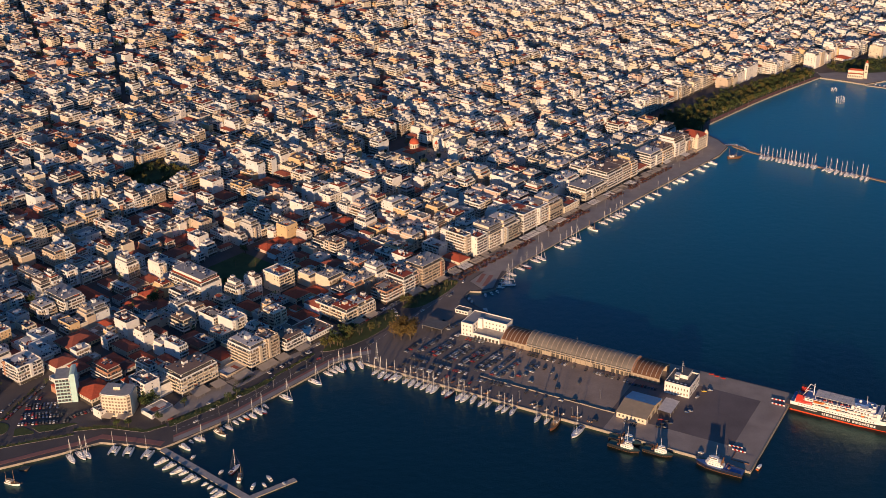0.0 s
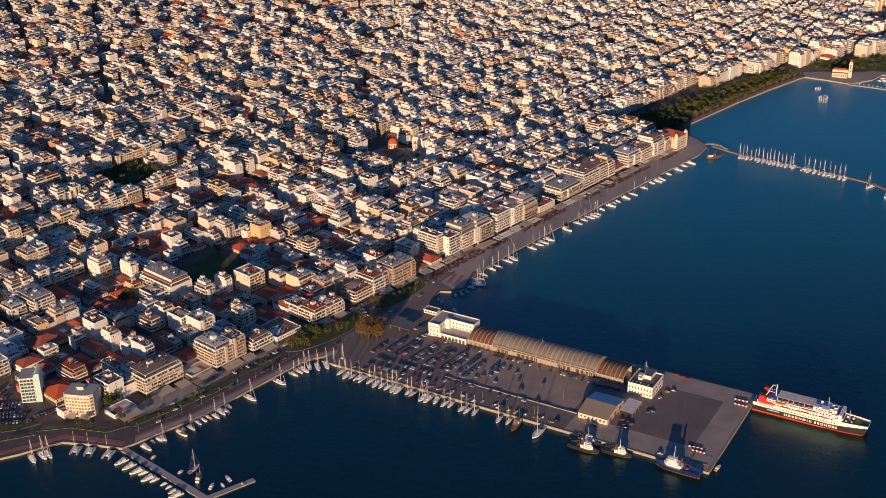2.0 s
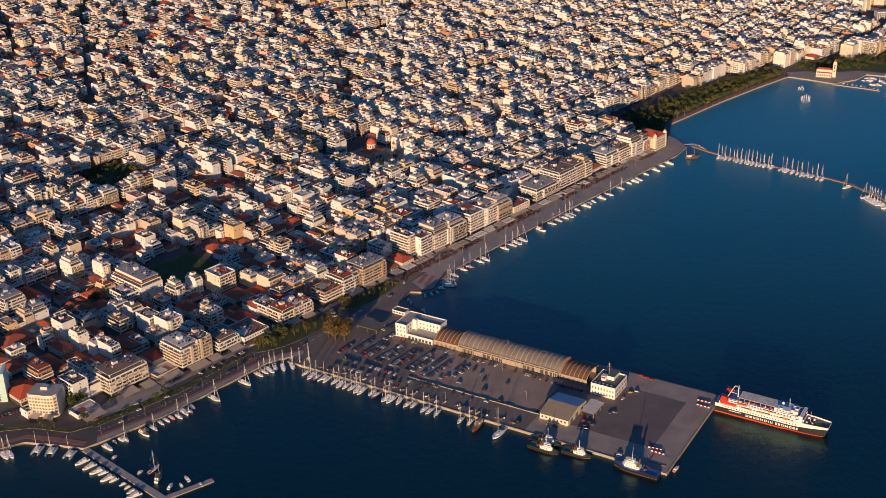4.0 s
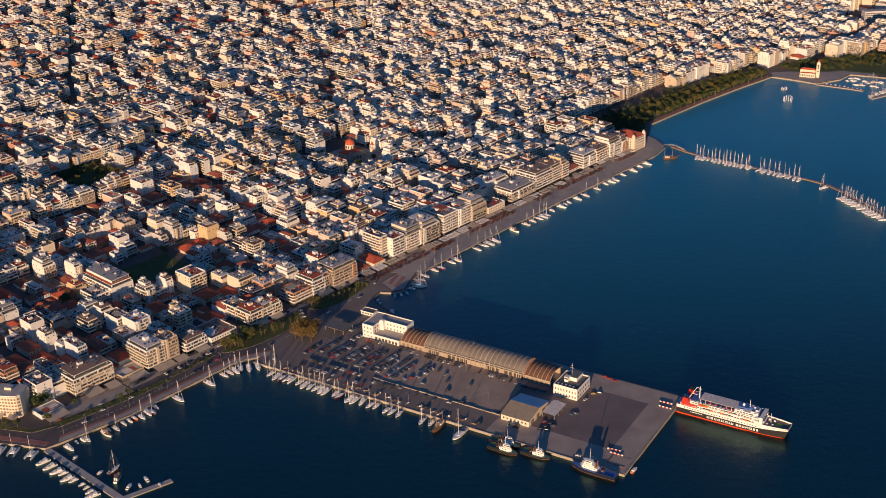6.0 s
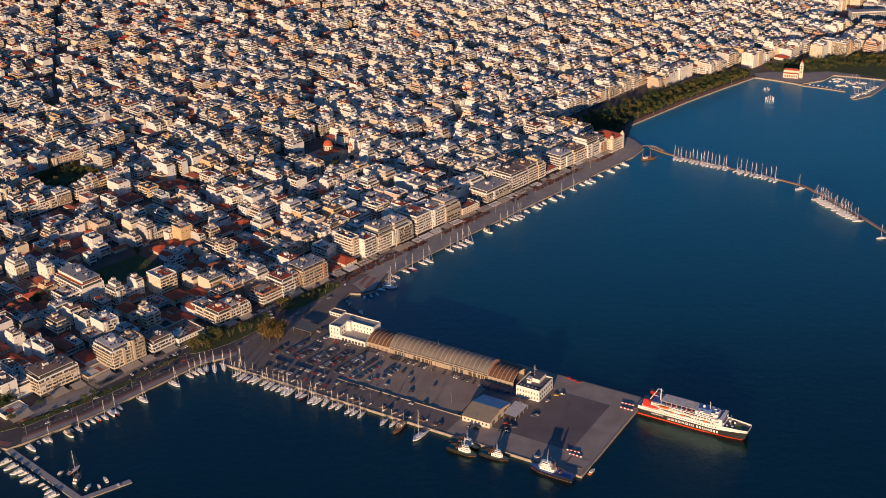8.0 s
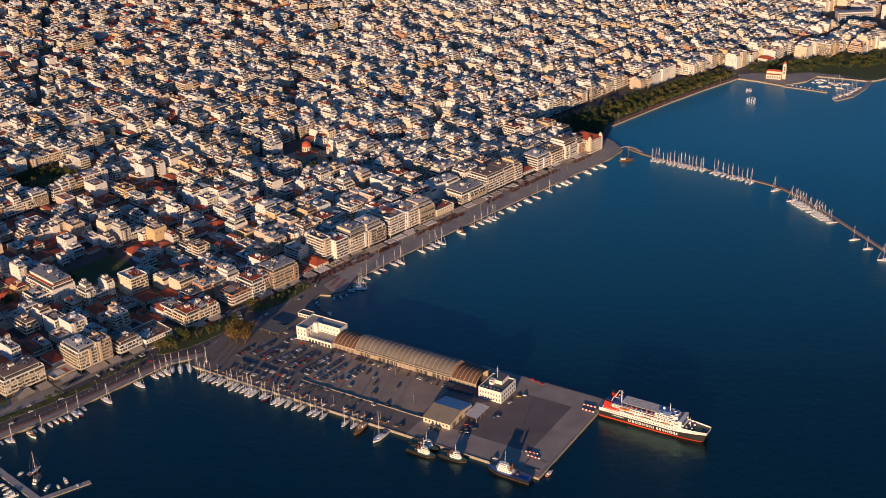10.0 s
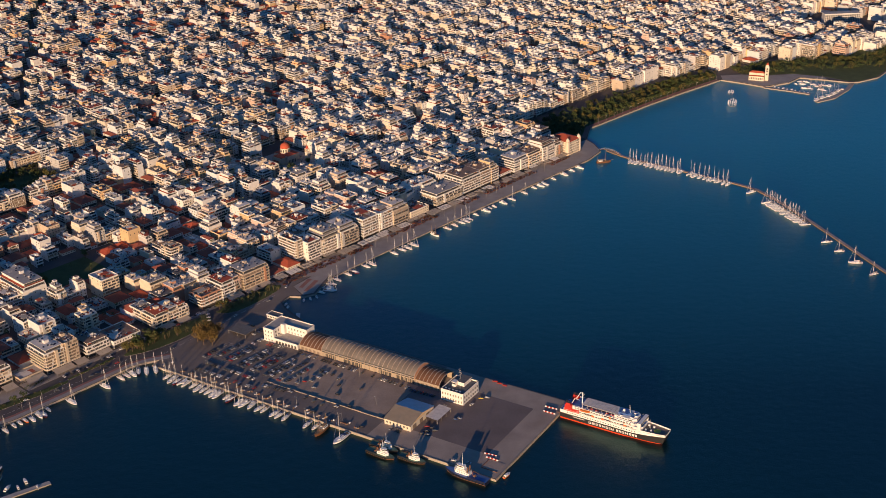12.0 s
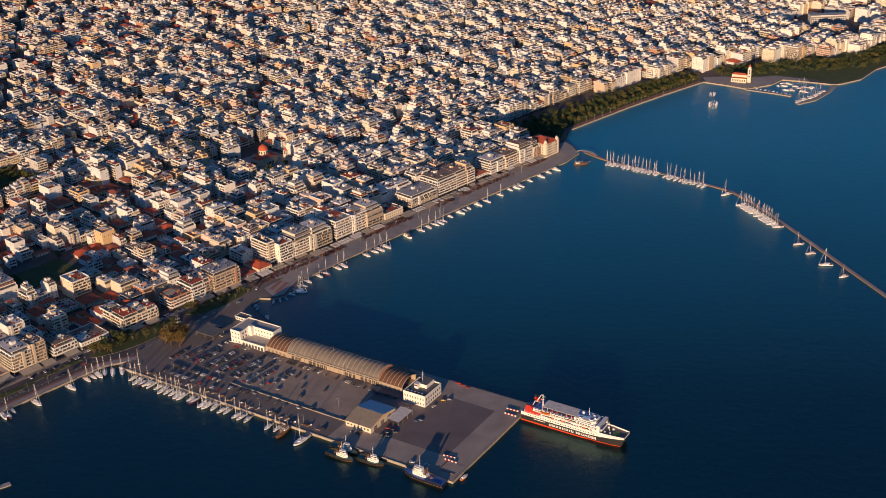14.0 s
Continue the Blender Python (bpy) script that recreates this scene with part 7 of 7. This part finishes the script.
    for i in range(300):
        u = rnd.uniform(476, 856)
        vc = 76 + (u - 545) * (54 - 76) / 300 if u > 545 else 52 + (u - 472) * 0.34
        v = rnd.uniform(vc + (16 if u > 520 else 8), v_front(u) - 3)
        g.set(town(u, v, 2.1), rnd.uniform(0, 6))
        crown(g, rnd, rnd.uniform(6, 9.5), rnd.uniform(2.6, 4.2), rnd.choice(["leaves", "leaves", "leaves_dry"]), 60)
    for i in range(760):
        u = rnd.uniform(884, 1330)
        lo = -26 if u < 928 else -55 if u < 955 else -104 - max(0, u - 1060) * 0.2
        v = rnd.uniform(lo, v_front(u) - 3)
        if v < 34 - (u - 884) * 0.9:
            continue
        g.set(town(u, v, 2.1), rnd.uniform(0, 6))
        crown(g, rnd, rnd.uniform(6, 10), rnd.uniform(2.8, 4.6), rnd.choice(["leaves", "leaves", "leaves_dry"]), 44)
    for i in range(70):
        u = rnd.uniform(472, 545)
        g.set(town(u, rnd.uniform(62 + max(0, u - 500) * 0.4, 134), 2.1), rnd.uniform(0, 6))
        crown(g, rnd, rnd.uniform(9, 14), rnd.uniform(3.6, 5.2), rnd.choice(["leaves", "leaves", "leaves_dry"]), 80)
    g.thing("grove", label="dense green undergrowth and trees of the seaside park", category="trees", kind="stuff")
    # lamps
    for i in range(24):
        put(lamp, Matrix.Translation(town(8 + 18.5 * i, 22, 2.1)) @ pose(0, 0, 0, 0, 0, math.degrees(TURN)))
    for i in range(9):
        put(lamp, Matrix.Translation(town(-410 + 20 * i, 17 + 7 * max(0, (-360 - (-410 + 20 * i)) / 50), 2.0)) @ pose(0, 0, 0, 0, 0, math.degrees(TURN) + 180))
    for i in range(22):
        u = 480 + 17 * i
        vc = 76 + (u - 545) * (54 - 76) / 300 if u > 545 else 52 + (u - 472) * 0.34
        put(lamp, Matrix.Translation(town(u, vc + 3, 2.1)) @ pose(0, 0, 0, 0, 0, math.degrees(TURN)))
    for x, y in ((66, 30), (110, 40), (150, 76), (190, 44), (130, 10), (180, 8), (20, 20)):
        put(lamp, PIER_M @ pose(x, y, 2.05, 0, 0, 0))


def build_hedges():
    """Planted strips and bushes along the quay road."""
    rnd = random.Random(41)
    for ua, va, ub, vb, w in ((-519, 120.5, -466, 89, 1.2), (-461, 93.5, -441, 77, 2.6), (-440, 76, -425, 48, 2.0), (-404, 40, -356, 32, 3.2), (-350, 31, -302, 28, 3.2), (-290, 30, -246, 31, 2.0), (-492, 154, -442, 178, 2.2), (-330, 46, -306, 44, 1.8), (-128, 30, -118, 22, 2.5)):
        root = tagged(new("hedge"), "uneven green hedge and shrubs along the road", "hedge", "roadside hedges")
        root.matrix_world = Matrix.Translation(town(ua, va, 2.05))
        d = Vector(town(ub, vb)) - Vector(town(ua, va))
        side = d.cross(Vector((0, 0, 1))).normalized()
        b = Batch()
        for i in range(int(d.length / 1.6)):
            p = d * (i * 1.6 / d.length) + side * rnd.uniform(-.5, .5) * w
            if rnd.random() < 0.8:
                b.set((p.x, p.y, -0.3), rnd.uniform(0, 6))
                crown(b, rnd, rnd.uniform(1.4, 3.0), rnd.uniform(1.0, 1.9), rnd.choice(["leaves", "leaves", "leaves_dry"]), 30)
        b.thing("foliage", root)


def build_awnings():
    rnd = random.Random(9)
    u = -44.0
    while u < 436:
        w = rnd.uniform(10, 18)
        if 188 < u < 200:
            u += 8
            continue
        root = new("cafe_awning")
        root.matrix_world = Matrix.Translation(town(u, 31 if u > 30 else 36, 2.1)) @ Matrix.Rotation(TURN, 4, "Z")
        tagged(root, "row of canvas cafe awnings on thin posts by promenade", "awning", "cafe awnings")
        mat = rnd.choice(["awning", "awning", "awning", "parapet", "roof_light"])
        n = max(2, int(w / 4))
        kind_ = rnd.random()
        for i in range(n):
            for j in range(2):
                if kind_ < 0.12 and j == 0 or rnd.random() < 0.04:
                    continue
                b = Batch()
                x0, x1 = w * i / n + 0.25, w * (i + 1) / n - 0.25
                y0, y1 = 5.2 * j, 5.2 * j + 4.8
                z = 3.0 + 0.25 * j
                if kind_ > 0.6:
                    b.hip(x0, x1, y0, y1, z, 0.7, mat, 0.1)
                else:
                    b.face([(x0, y0, z - 0.3), (x1, y0, z - 0.3), (x1, y1, z + 0.7), (x0, y1, z + 0.7)], mat)
                    b.face([(x0, y1, z + 0.6), (x1, y1, z + 0.6), (x1, y0, z - 0.4), (x0, y0, z - 0.4)], mat)
                b.rod(((x0 + x1) / 2, (y0 + y1) / 2, 0), ((x0 + x1) / 2, (y0 + y1) / 2, z + 0.6), 0.08, "steel", 5)
                b.thing("parasol_frame", root)
        u += w + rnd.uniform(0.6, 3)
    for u, v, w, d in ((-366, 52, 16, 11), (-346, 50, 12, 10), (-325, 46, 18, 9), (-300, 42, 20, 9), (-278, 42, 12, 9), (-255, 42, 14, 7), (-186, 38, 14, 7), (-168, 37, 14, 7), (-105, 38, 18, 8), (-84, 37, 16, 7), (-66, 37, 14, 7), (-410, 44, 20, 12)):
        root = new("terrace_awning")
        root.matrix_world = Matrix.Translation(town(u, v, 2.05)) @ Matrix.Rotation(TURN, 4, "Z")
        tagged(root, "sloping beige canvas awning over a restaurant terrace", "awning", "terrace awnings")
        n = max(2, int(w / 4))
        for i in range(n):
            b = Batch()
            x0, x1 = w * i / n + 0.05, w * (i + 1) / n - 0.05
            b.face([(x0, 0, 2.7), (x1, 0, 2.7), (x1, d, 3.9), (x0, d, 3.9)], "awning")
            b.face([(x0, d, 3.8), (x1, d, 3.8), (x1, 0, 2.6), (x0, 0, 2.6)], "awning")
            b.thing("canvas", root)
            b = Batch()
            b.box(x0, x0 + 0.12, 0.1, 0.22, 0, 2.65, "steel")
            b.box(x0, x0 + 0.12, d - 0.3, d - 0.18, 0, 3.75, "steel")
            b.thing("post", root)


def build_cafe_seating():
    """Tables with their seats, in loose rows under and before the awnings."""
    rnd = random.Random(77)
    b = Batch()
    for i in range(900):
        u, v = rnd.uniform(-44, 436), rnd.choice((27.5, 28.9, 30.3, 33, 35.5, 38)) + rnd.uniform(-.4, .4)
        if 188 < u < 204 or math.sin(u * 0.11) + math.sin(u * 0.043 + 1) < -0.7:
            continue
        b.set(town(u, v, 2.1), TURN + rnd.uniform(-.3, .3))
        b.box(-0.4, 0.4, -0.4, 0.4, 0.70, 0.75, rnd.choice(["wood_dark", "wood_dark", "awning"]))
        b.box(-0.05, 0.05, -0.05, 0.05, 0, 0.70, "steel")
        for x, y in ((-.8, 0), (.8, 0), (0, -.8), (0, .8)):
            m = rnd.choice(["wood_dark", "wood_dark", "boat_black", "roof_red_seat"])
            b.box(x - .22, x + .22, y - .22, y + .22, 0.05, 0.46, m)
            b.box(x - .22 + (.38 if x > 0 else 0), x + .22 - (.38 if x < 0 else 0), y - .22, y + .22, 0.46, 0.9, m)
    b.thing("cafe_seating", label="dark wooden cafe tables and chairs on promenade", category="tables", kind="stuff")


material("roof_red_seat", (.22, .05, .035), rough=0.6, vary=0.15, bump=0)
build_greens()
build_hedges()
build_awnings()
build_cafe_seating()
